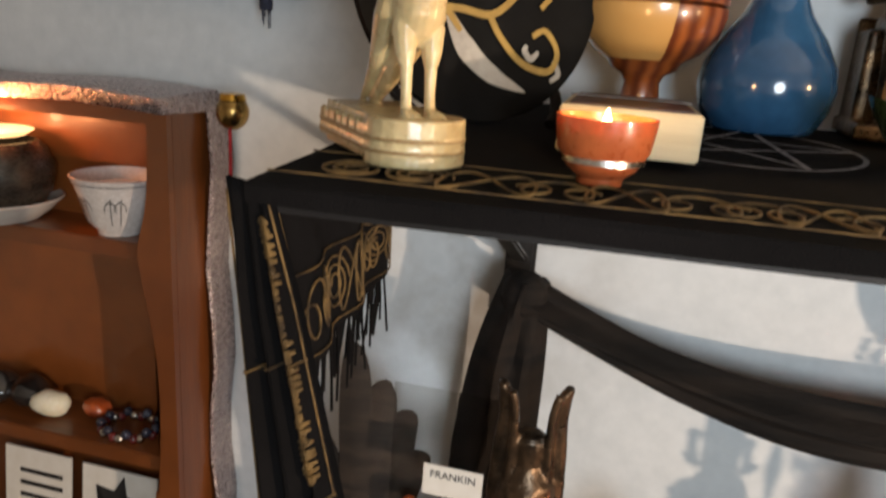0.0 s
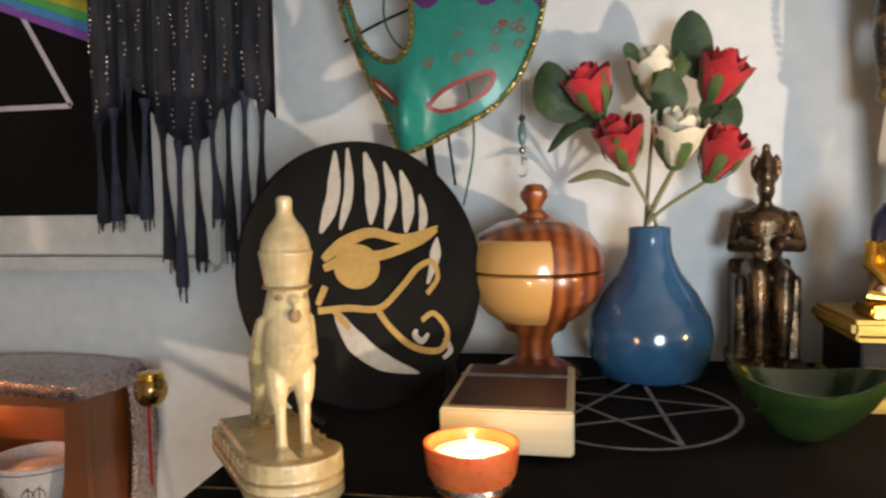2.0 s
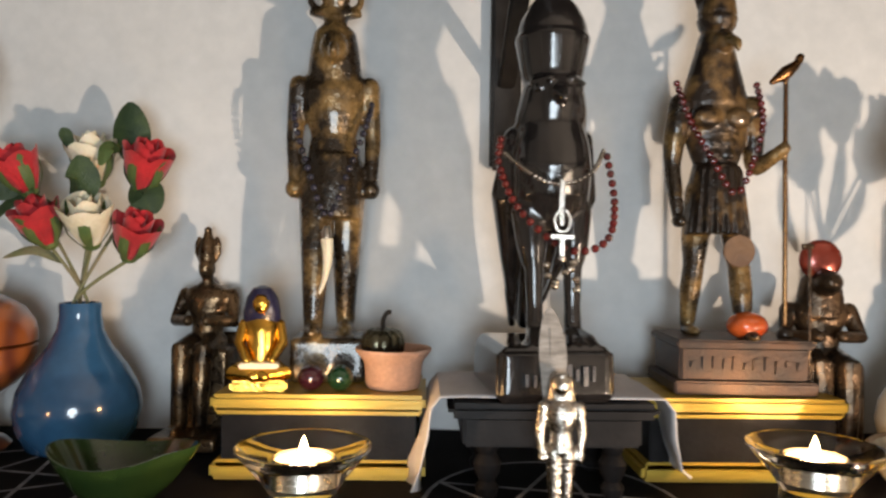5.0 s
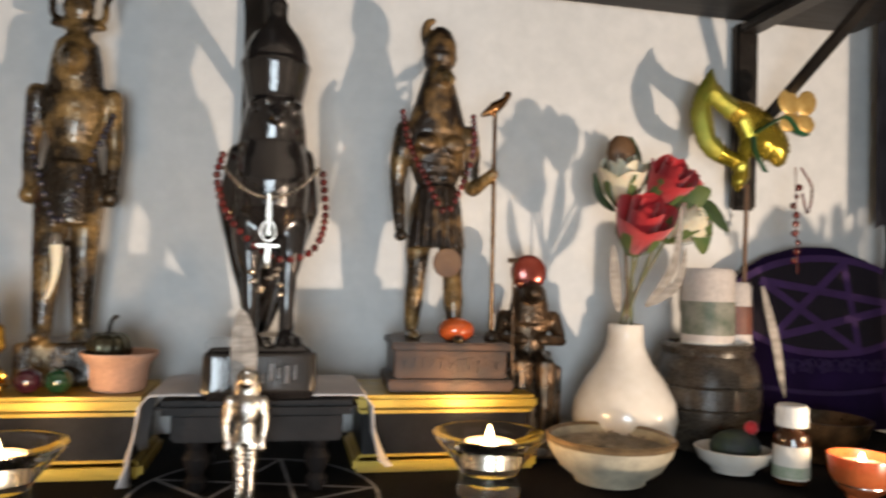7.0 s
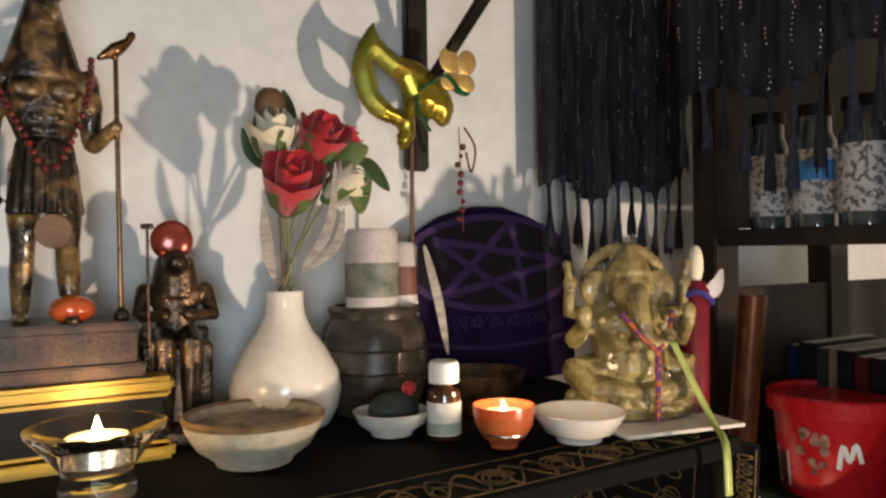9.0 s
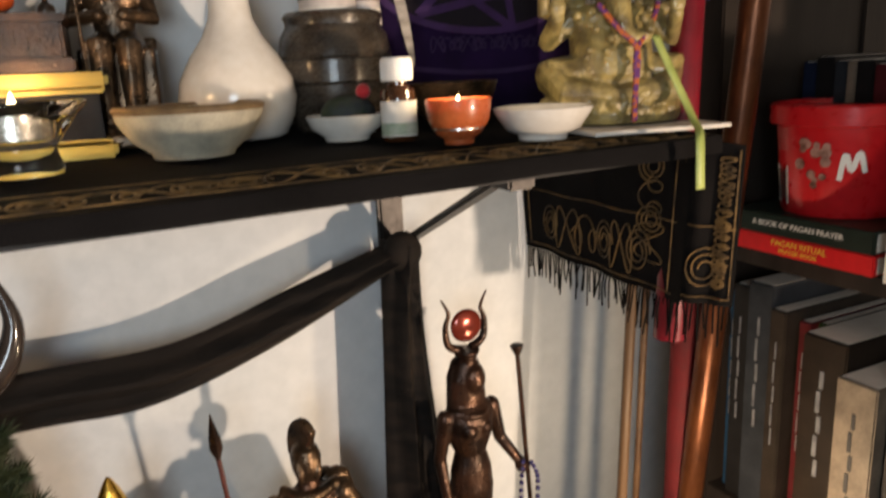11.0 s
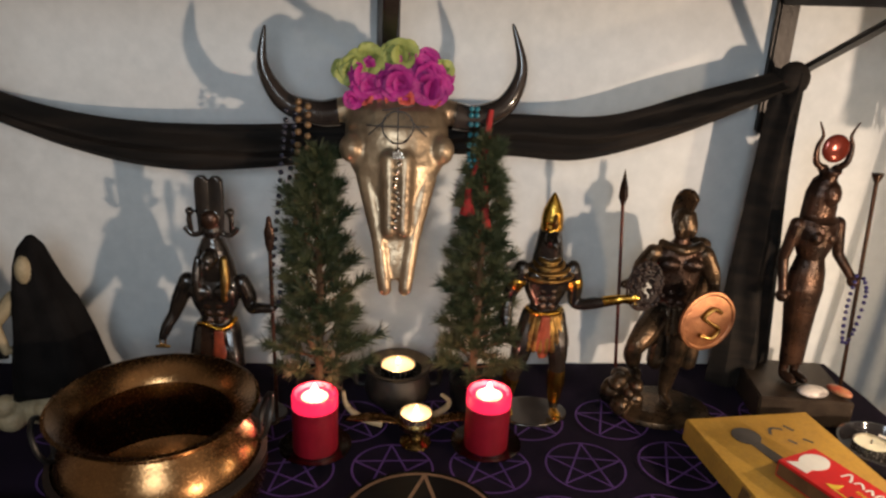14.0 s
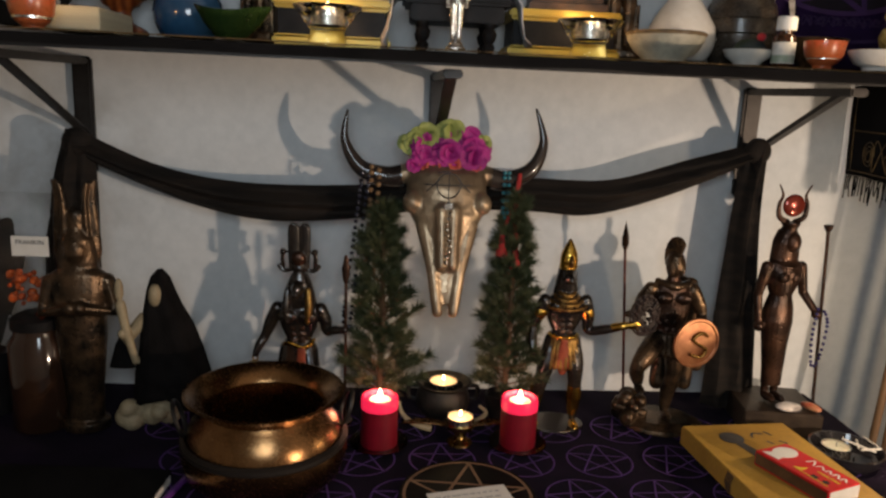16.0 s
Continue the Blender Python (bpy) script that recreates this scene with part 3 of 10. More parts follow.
runner = thing("shelf_runner", (0, 0, TOP), "black cloth runner with couched gold knotwork and fringe", "tablecloth")
bm = bmesh.new()
nx, ny = 60, 10
rows = []
for i in range(nx + 1):
    x = X0 - 0.006 + (X1 - X0 + 0.012) * i / nx
    col = []
    for j in range(ny + 1):
        y = 0.040 + (yfront(x) - 0.003 - 0.040) * j / ny
        col.append(bm.verts.new((x, y, sag(y) - 0.0025 + 0.0022 * noise.noise((x * 14, y * 20, 0)) * (0.3 if j > 8 else 1))))
    col.append(bm.verts.new((x, yfront(x) - 0.005, -0.008)))
    col.append(bm.verts.new((x, yfront(x) - 0.005, -0.0155 + 0.002 * noise.noise((x * 9, 0, 4)))))
    rows.append(col)
for a, b in zip(rows, rows[1:]):
    for j in range(len(a) - 1):
        bm.faces.new((a[j], b[j], b[j + 1], a[j + 1]))
part("cloth", bm, BLACKCLOTH, runner)
bm = bmesh.new()
knot(bm, lambda u, v, w: (X0 + 0.01 + u, yfront(X0 + u) + 0.006 + v * 0.9, -0.0022 + 0.05 * v + w), X1 - X0 - 0.02, 0.040, 0.0008, 5)
for off in (0.004, 0.052):
    tube(bm, [(X0 + (X1 - X0) * i / 50, yfront(X0 + (X1 - X0) * i / 50) + off + 0.0006 * math.sin(i), -0.0018 + 0.05 * off) for i in range(51)], 0.00045, 5)
part("gold_embroidery", bm, GOLDCORD, runner, "tarnished gold cord knotwork")


def fringe(bm, a, b, n, length, r=0.0009, seed=1, mi=0):
    rnd = random.Random(seed)
    a, b = Vector(a), Vector(b)
    for i in range(n):
        p = a.lerp(b, (i + 0.5) / n)
        q = Vector((rnd.uniform(-0.008, 0.008), rnd.uniform(-0.008, 0.008), 0))
        L = length * rnd.uniform(0.6, 1.15)
        tube(bm, spline([p, p + q * 0.3 - Vector((0, 0, L * 0.4)), p + q * rnd.uniform(0, 1) - Vector((0, 0, L))], 4), [r * 1.4] + [r] * 8, 5, mi)


# west end: two hanging tails of the runner
def drop(name, top_a, top_b, bottom_a, bottom_b, seed, fr=0.045, waves=3, amp=0.004):
    """A hanging end of the runner between two top and two bottom corners, its cord and its fringe."""
    ta, tb, ba, bb = (Vector(p) for p in (top_a, top_b, bottom_a, bottom_b))
    nrm = (tb - ta).cross(ba - ta).normalized()

    def at(u, v, w=0.0):
        p = ta.lerp(tb, u).lerp(ba.lerp(bb, u), v)
        return p + nrm * (w + amp * math.sin(u * waves * 2 * math.pi + seed) * min(1, v * 3))
    bm = bmesh.new()
    g = [[bm.verts.new(at(i / 20, j / 14)) for j in range(15)] for i in range(21)]
    g2 = [[bm.verts.new(at(i / 20, j / 14, -0.0016)) for j in range(15)] for i in range(21)]
    for G in (g, g2):
        for i in range(20):
            for j in range(14):
                bm.faces.new((G[i][j], G[i + 1][j], G[i + 1][j + 1], G[i][j + 1]))
    part(name, bm, BLACKCLOTH, runner)
    bm = bmesh.new()
    for s in (0.0014, -0.003):
        wid, hgt = (tb - ta).length, (ba - ta).length
        knot(bm, lambda u, v, w: at(0.12 + 0.76 * u / wid, 1 - (0.06 * hgt + v) / hgt, w + s), wid * 0.98, min(0.05, hgt * 0.42), 0.0008, seed)
        knot(bm, lambda u, v, w: at(0.90 - v / wid, 0.08 + 0.8 * u / hgt, w + s), hgt, min(0.042, wid * 0.3), 0.0008, seed + 3)
        for v in (0.95, 0.50):
            tube(bm, [at(0.04 + 0.92 * i / 20, v, s) for i in range(21)], 0.0007, 4)
        for u in (0.05, 0.94):
            tube(bm, [at(u, 0.03 + 0.92 * i / 20, s) for i in range(21)], 0.0007, 4)
    part("gold_embroidery", bm, GOLDCORD, runner, "tarnished gold cord knotwork")
    bm = bmesh.new()
    fringe(bm, at(0, 1), at(1, 1), int((bb - ba).length / 0.0042), fr, 0.0009, seed)
    part("fringe", bm, BLACKCLOTH, runner, "knotted black thread fringe")


drop("front_tail", (-0.584, -0.302, -0.006), (-0.560, -0.307, -0.008), (-0.575, -0.288, -0.20), (-0.528, -0.292, -0.172), 2, 0.05)
drop("side_tail", (-0.573, -0.302, -0.008), (-0.573, -0.10, -0.008), (-0.560, -0.285, -0.115), (-0.573, -0.10, -0.105), 7, 0.05)
drop("east_tail", (0.663, 0.036, -0.008), (0.667, -0.222, -0.006), (0.668, 0.030, -0.142), (0.672, -0.205, -0.150), 11, 0.035, 3, 0.002)
drop("corner_tail", (0.666, -0.212, -0.006), (0.690, -0.250, -0.012), (0.671, -0.192, -0.150), (0.700, -0.235, -0.150), 13, 0.035, 2, 0.002)

# the altar table and its printed cloth
table = thing("altar_table", (0.0, 0, 0), "dark wooden altar table under a printed cloth", "table")
part("tabletop", box(bmesh.new(), (-0.035, -0.30, TABLE - 0.020), (1.37, 0.58, 0.03), 0.003), BLACKWOOD, table)
for x in (-0.66, 0.59):
    for y in (-0.06, -0.54):
        part("leg", box(bmesh.new(), (x, y, (TABLE - 0.036) / 2), (0.05, 0.05, TABLE - 0.036), 0.004), BLACKWOOD, table)

cloth = thing("altar_cloth", (0, 0, TABLE), "black altar cloth printed with purple pentagrams", "tablecloth")
bm = bmesh.new()
G = [[bm.verts.new((-0.73 + 1.39 * i / 60, 0.040 - 0.644 * j / 26, -0.0025 + 0.0022 * noise.noise((i * 0.35, j * 0.4, 2)))) for j in range(27)] for i in range(61)]
for i in range(60):
    for j in range(26):
        bm.faces.new((G[i][j], G[i + 1][j], G[i + 1][j + 1], G[i][j + 1]))
skirt = [[bm.verts.new((-0.73 + 1.39 * i / 60, -0.607 - 0.01 * math.sin(i), z)) for z in (-0.01, -0.25, -0.5)] for i in range(61)]
for i in range(60):
    bm.faces.new((G[i][26], G[i + 1][26], skirt[i + 1][0], skirt[i][0]))
    for j in range(2):
        bm.faces.new((skirt[i][j], skirt[i + 1][j], skirt[i + 1][j + 1], skirt[i][j + 1]))
part("cloth", bm, PURPLECLOTH, cloth)


def pentagram(bm, cx, cy, r, w, rot=0.0, h=0.0006, plane=lambda u, v, z: (u, v, z)):
    ring = [(cx + r * math.cos(a), cy + r * math.sin(a)) for a in [2 * math.pi * i / 36 for i in range(37)]]
    stroke(bm, ring, [w], h, plane, smooth_n=1)
    tips = [(cx + r * 0.97 * math.sin(rot + 4 * math.pi * k / 5), cy + r * 0.97 * math.cos(rot + 4 * math.pi * k / 5)) for k in range(6)]
    for k in range(5):
        (a, b), (c, d) = tips[k], tips[k + 1]
        stroke(bm, [(a + (c - a) * i / 6, b + (d - b) * i / 6) for i in range(7)], [w], h + 0.0002 * (k + 1), plane, smooth_n=1)


# pentagram print, in staggered rows
bm = bmesh.new()
for row in range(6):
    for k in range(-6, 7):
        x, y = 0.298 + (k + 0.5 * (row % 2)) * 0.105 - 0.0, -0.217 + 0.111 * 1 - row * 0.0925
        x -= 0.005 if row == 1 else 0.0
        if -0.68 < x < 0.612 and y < -0.06 and y > -0.58:
            pentagram(bm, x, y, 0.043, 0.0022, 0.15 * math.sin(row * 3 + k))
part("pentagram_print", bm, PURPLE, cloth, "purple printed circled pentagrams")

# ---- upper shelf things ----
# a falcon with a tall crown, cream resin
def falcon_shape(bm, H, base):
    """A standing falcon facing -y, H high without its base: upright breast, folded wings running down to the tail, two slim legs."""
    loft(bm, [(base + H * z, 0, H * y, H * rx, H * ry) for z, y, rx, ry in
              ((0.33, 0.03, 0.085, 0.06), (0.38, 0.02, 0.115, 0.10), (0.47, 0.0, 0.128, 0.125), (0.56, -0.015, 0.130, 0.128), (0.64, -0.01, 0.122, 0.112), (0.70, -0.005, 0.105, 0.098), (0.74, -0.015, 0.098, 0.096))])
    for s in (-1, 1):
        limb(bm, [(s * H * 0.112, H * 0.035, base + H * 0.66), (s * H * 0.125, H * 0.075, base + H * 0.48), (s * H * 0.085, H * 0.20, base + H * 0.26), (s * H * 0.035, H * 0.36, base + H * 0.05)], [H * 0.042, H * 0.058, H * 0.036, H * 0.014])
        limb(bm, [(s * H * 0.115, H * 0.13, base + H * 0.42), (s * H * 0.060, H * 0.30, base + H * 0.13), (s * H * 0.03, H * 0.40, base + H * 0.015)], [H * 0.026, H * 0.022, H * 0.016])
        limb(bm, [(s * H * 0.070, -H * 0.015, base + H * 0.42), (s * H * 0.068, -H * 0.035, base + H * 0.31), (s * H * 0.066, -H * 0.040, base + H * 0.27)], [H * 0.066, H * 0.052, H * 0.042])
        limb(bm, [(s * H * 0.064, -H * 0.045, base + H * 0.28), (s * H * 0.062, -H * 0.055, base + H * 0.12), (s * H * 0.062, -H * 0.065, base + H * 0.03)], [H * 0.034, H * 0.027, H * 0.030])
        for k in (-1, 0, 1):
            limb(bm, [(s * H * 0.062 + k * H * 0.010, -H * 0.07, base + H * 0.035), (s * H * 0.064 + k * H * 0.032, -H * 0.14, base + H * 0.020), (s * H * 0.064 + k * H * 0.036, -H * 0.175, base + H * 0.006)], [H * 0.020, H * 0.017, H * 0.012], 8)
    limb(bm, [(0, H * 0.09, base + H * 0.36), (0, H * 0.20, base + H * 0.20), (0, H * 0.33, base + H * 0.03)], [H * 0.070, H * 0.060, H * 0.030])
    loft(bm, [(base + H * z, 0, H * y, H * rx, H * ry) for z, y, rx, ry in
              ((0.62, 0.03, 0.118, 0.075), (0.68, 0.02, 0.122, 0.095), (0.75, -0.005, 0.114, 0.108), (0.82, -0.015, 0.100, 0.104), (0.855, -0.015, 0.080, 0.085))])
    ball(bm, (0, -H * 0.110, base + H * 0.790), (H * 0.030, H * 0.038, H * 0.026))
    limb(bm, [(0, -H * 0.130, base + H * 0.785), (0, -H * 0.150, base + H * 0.762), (0, -H * 0.146, base + H * 0.742)], [H * 0.020, H * 0.015, H * 0.008], 8)
    for s in (-1, 1):
        ball(bm, (s * H * 0.062, -H * 0.090, base + H * 0.805), (H * 0.018, H * 0.014, H * 0.014))
        limb(bm, [(s * H * 0.035, -H * 0.112, base + H * 0.835), (s * H * 0.085, -H * 0.070, base + H * 0.828)], [H * 0.012, H * 0.010], 8)


def crown_shape(bm, H, z, w):
    """A flared lower crown with a pointed bulb rising out of it."""
    loft(bm, [(z + H * a, 0, 0, w * b, w * b) for a, b in ((0, 0.78), (0.01, 0.80), (0.06, 0.90), (0.108, 1.0), (0.116, 1.02), (0.120, 0.93), (0.135, 0.93), (0.16, 0.86), (0.195, 0.66), (0.225, 0.40), (0.24, 0.30), (0.26, 0.29), (0.285, 0.31), (0.297, 0.24), (0.30, 0.1))])


bm = bmesh.new()
box(bm, (0, 0.012, 0.011), (0.050, 0.082, 0.022), 0.004)
loft(bm, [(0, 0, -0.027, 0.025, 0.022), (0.022, 0, -0.027, 0.0245, 0.0215)], 24)
for z in (0.007, 0.0125):
    for sx in (-1, 1):
        box(bm, (sx * 0.0247, 0.012, z), (0.0016, 0.076, 0.0011), 0, 1)
    tube(bm, [(0.0247 * math.cos(a), -0.027 + 0.0217 * math.sin(a), z) for a in [math.pi * (1 + i / 14) for i in range(15)]], 0.0007, 6, 1)
for k in range(6):
    box(bm, (0.0247, -0.012 + 0.011 * k, 0.0165), (0.0016, 0.0012 + 0.002 * (k % 2), 0.006), 0, 1)
    box(bm, (-0.0247, -0.012 + 0.011 * k, 0.0165), (0.0016, 0.0012 + 0.002 * (k % 2), 0.006), 0, 1)
t = bmesh.new()
falcon_shape(t, 0.098, 0.021)
crown_shape(t, 0.150, 0.1035, 0.0132)
for sx in (-1, 1):
    ball(t, (sx * 0.0062, -0.0092, 0.0995), (0.0022, 0.0020, 0.0014), 1, 8)
ball(t, (0, -0.0132, 0.0905), (0.0034, 0.0022, 0.0036), 1, 10)
tube(t, [(0.0118 * math.cos(a), 0.0118 * math.sin(a) - 0.001, 0.1036) for a in [2 * math.pi * i / 20 for i in range(20)]], 0.0007, 6, 1, closed=True)
for v in t.verts:
    v.co.y = (v.co.y if v.co.y < 0.006 else 0.006 + (v.co.y - 0.006) * 1.75) - 0.022
t.to_mesh(tmp := bpy.data.meshes.new("tmp"))
bm.from_mesh(tmp)
t.free()
bpy.data.meshes.remove(tmp)
fuse_painted(single("falcon_statue", bm, [CREAM, mat("carved_brown_wash", (0.20, 0.12, 0.05), (0.30, 0.20, 0.09), 0.6, scale=60)], S(-0.530, -0.232), "cream resin falcon statue with tall crown on engraved base", "statue", rz=40), 0.0008, 1)

# the eye plate
plate = thing("eye_plate", S(-0.505, -0.128, 0.001), "round black lacquer plate painted with a gold eye", "plate", rx=-8, rz=44)
PR = 0.0900
part("disc", lathe(bmesh.new(), [(0, -0.004), (PR - 0.004, -0.004), (PR, 0), (PR - 0.001, 0.004), (PR - 0.006, 0.0045), (0, 0.003)], seg=72), PLATEBLACK, plate).matrix_basis = pose(0, 0, PR + 0.002, 90)
on_plate = lambda u, v, w: (u * PR, -0.0050 - w, PR + 0.002 + v * PR)
eye = lambda *p: [((x - 738) / 216, (483 - y) / 237) for x, y in p]
for a, b, c, w in (((690, 268), (680, 350), (655, 410), 0.10), ((712, 262), (708, 340), (688, 405), 0.07), ((742, 268), (750, 330), (742, 398), 0.11), ((776, 285), (785, 345), (768, 408), 0.09), ((805, 300), (815, 355), (805, 415), 0.10), ((838, 345), (842, 385), (832, 418), 0.07)):
    part("painted_feather", stroke(bmesh.new(), eye(a, b, c), [0.015, w, w * 1.05, 0.02], 0.0004, on_plate), GREYPAINT, plate, smooth=False)
part("painted_line", stroke(bmesh.new(), eye((672, 550), (700, 600), (745, 640), (808, 668)), [0.06, 0.16, 0.13, 0.01], 0.0004, on_plate), GREYPAINT, plate, smooth=False)
part("painted_line", stroke(bmesh.new(), eye((865, 425), (855, 470), (838, 510)), [0.01, 0.10, 0.06, 0.02], 0.0004, on_plate), GREYPAINT, plate, smooth=False)
part("painted_line", stroke(bmesh.new(), eye((810, 590), (806, 600), (818, 612), (832, 600)), [0.03, 0.05, 0.05, 0.03], 0.0004, on_plate), GREYPAINT, plate, smooth=False)
part("painted_line", stroke(bmesh.new(), eye((862, 612), (872, 635), (856, 648)), [0.04, 0.05, 0.03], 0.0004, on_plate), GREYPAINT, plate, smooth=False)
bm = bmesh.new()
for k, pts in enumerate((((655, 455), (690, 430), (740, 412), (800, 425), (868, 405)), ((655, 470), (700, 455), (760, 452), (830, 430), (866, 412)), ((640, 540), (690, 540), (745, 545), (790, 510), (820, 480), (850, 470), (858, 500), (835, 528)), ((740, 545), (760, 580), (800, 620), (850, 632), (868, 600), (845, 565), (820, 575)), ((655, 500), (640, 530)), ((665, 540), (690, 575)))):
    stroke(bm, eye(*pts), [0.05, 0.10, 0.075, 0.07, 0.02] if k < 2 else [0.05, 0.05, 0.04], 0.0007 + 0.0001 * k, on_plate)
slab(bm, [(u + 0.185 * math.cos(a), v + 0.165 * math.sin(a)) for u, v in eye((712, 470)) for a in [2 * math.pi * i / 32 for i in range(32)]], 0.0005, on_plate)
for pts in (((572, 402), (592, 425), (606, 392), (616, 425), (600, 442)), ((572, 470), (586, 450), (596, 480), (606, 500)), ((566, 432), (582, 458))):
    stroke(bm, eye(*pts), [0.02], 0.0006, on_plate)
part("gold_paint", bm, OCHRE, plate, "ochre gold painted eye lines", smooth=False)
st = part("stand", tube(bmesh.new(), spline([(0.045, -0.012, 0.001), (0.056, -0.004, 0.012), (0.060, 0.010, 0.03), (0.035, 0.022, 0.06), (-0.035, 0.022, 0.06), (-0.060, 0.010, 0.03), (-0.056, -0.004, 0.012), (-0.045, -0.012, 0.001)], 6), 0.004, 8), BLACKPAINT, plate, "black plate stand")

# turned wooden urn
urn = thing("lidded_urn", S(-0.410, -0.030), "turned two-tone wooden lidded urn on a foot", "urn", rz=14)
part("bowl", lathe(bmesh.new(), [(0, 0), (0.0324, 0), (0.03456, 0.00279), (0.03024, 0.00744), (0.01404, 0.01581), (0.01242, 0.0279), (0.01512, 0.03348), (0.02268, 0.0372), (0.02592, 0.04278), (0.03672, 0.04929), (0.04752, 0.06138), (0.05162, 0.0744), (0.05162, 0.07998), (0.04968, 0.08138), (0, 0.08138)], seg=40), URNWOOD, urn)
lid = part("lid", lathe(bmesh.new(), [(0.04968, 0.08231), (0.05184, 0.08324), (0.05162, 0.09021), (0.04968, 0.09858), (0.04212, 0.1097), (0.02808, 0.1181), (0.01296, 0.1214), (0.01188, 0.1246), (0, 0.1246)], seg=40), URNWOOD, urn)
part("knob", lathe(bmesh.new(), [(0.00972, 0.1237), (0.00918, 0.1256), (0.0054, 0.1283), (0.00648, 0.1311), (0.01058, 0.1367), (0.01058, 0.1414), (0.00648, 0.1465), (0, 0.1479)], seg=24), URNWOOD, lid)

# vases
def vase(name, at, k, material, label, foot=0.030):
    v = thing(name, at, label, "vase")
    prof = [(0, 0), (foot, 0), (foot + 0.004, 0.003), (0.040, 0.018), (0.0425, 0.034), (0.040, 0.050), (0.031, 0.070), (0.021, 0.086), (0.0155, 0.100), (0.0140, 0.112), (0.0142, 0.121), (0.0136, 0.1225), (0.0118, 0.121), (0.0115, 0.10), (0.018, 0.08), (0.032, 0.05), (0.03, 0.01), (0, 0.008)]
    part("body", lathe(bmesh.new(), [(r * k, z * k * 0.84) for r, z in prof], seg=48), material, v)
    return v


vase("bud_vase", S(-0.325, -0.020), 1.10, BLUEGLAZE, "glossy blue ceramic bud vase holding silk roses")
vase("bud_vase", S(0.346, -0.048), 1.10, WHITEGLAZE, "glossy ivory ceramic bud vase with roses and feathers")


def rose(bm_p, bm_g, c, r, tilt, seed, petal=0, open_=1.0):
    """Rose bud: wrapped petals and sepals round a point, its axis along tilt."""
    rnd = random.Random(seed)
    q = Vector(tilt).normalized().to_track_quat("Z", "Y").to_matrix().to_4x4()
    m = Matrix.Translation(c) @ q
    n = 0
    for layer, (count, rad, hgt, lean) in enumerate(((3, 0.30, 1.25, 0.05), (4, 0.52, 1.22, 0.12), (5, 0.78, 1.05, 0.30))):
        for k in range(count):
            a0 = 2 * math.pi * k / count + layer * 0.6 + rnd.uniform(-0.2, 0.2)
            span = 2.4 * math.pi / count
            g = []
            for i in range(8):
                row = []
                a = a0 + span * (i / 7 - 0.5)
                edge = 1 - (2 * i / 7 - 1) ** 2
                for j in range(6):
                    v = j / 5
                    rr = r * rad * (0.45 + 0.62 * math.sin(min(1, v * 1.25) * math.pi / 2)) * (1 + lean * open_ * v * v * (0.6 + 0.5 * edge)) * (1 - 0.12 * (layer == 0) * v)
                    zz = r * (-0.75 + 1.75 * v * hgt * (0.80 + 0.20 * edge)) + r * 0.05 * rnd.uniform(-1, 1) * v
                    row.append(bm_p.verts.new(m @ Vector((rr * math.cos(a), rr * math.sin(a), zz))))
                g.append(row)
            for i in range(7):
                for j in range(5):
                    bm_p.faces.new((g[i][j], g[i + 1][j], g[i + 1][j + 1], g[i][j + 1])).material_index = petal
    ball(bm_g, m @ Vector((0, 0, -r * 0.72)), (r * 0.40, r * 0.40, r * 0.34), 1)
    for k in range(5):
        a = 2 * math.pi * k / 5 + rnd.uniform(-0.2, 0.2)
        blade(bm_g, [m @ Vector((r * 0.36 * math.cos(a), r * 0.36 * math.sin(a), -r * 0.8)), m @ Vector((r * 0.80 * math.cos(a), r * 0.80 * math.sin(a), -r * 0.2)), m @ Vector((r * 0.94 * math.cos(a), r * 0.94 * math.sin(a), r * 0.5)), m @ Vector((r * rnd.uniform(0.9, 1.3) * math.cos(a), r * rnd.uniform(0.9, 1.3) * math.sin(a), r * 0.95))], r * 0.42, m @ Vector((0, 0, 0)), 1)


def blade(bm, pts, w, hub, mi=0, fold=0.15):
    """A leaf along points, w wide, its face turned away from hub."""
    p = spline(pts, 5)
    n = len(p)
    rows = []
    for i, q in enumerate(p):
        d = (p[min(i + 1, n - 1)] - p[max(i - 1, 0)]).normalized()
        out = (q - Vector(hub))
        out = out - d * out.dot(d)
        out = out.normalized() if out.length > 1e-6 else d.orthogonal().normalized()
        s = d.cross(out)
        t = i / (n - 1)
        ww = w / 2 * (math.sin(math.pi * min(1, t * 0.92 + 0.06)) ** 0.8) + 0.0003
        rows.append([bm.verts.new(q + s * ww * k - out * abs(k) * ww * fold) for k in (-1, -0.5, 0, 0.5, 1)])
    for a, b in zip(rows, rows[1:]):
        for k in range(4):
            bm.faces.new((a[k], b[k], b[k + 1], a[k + 1])).material_index = mi


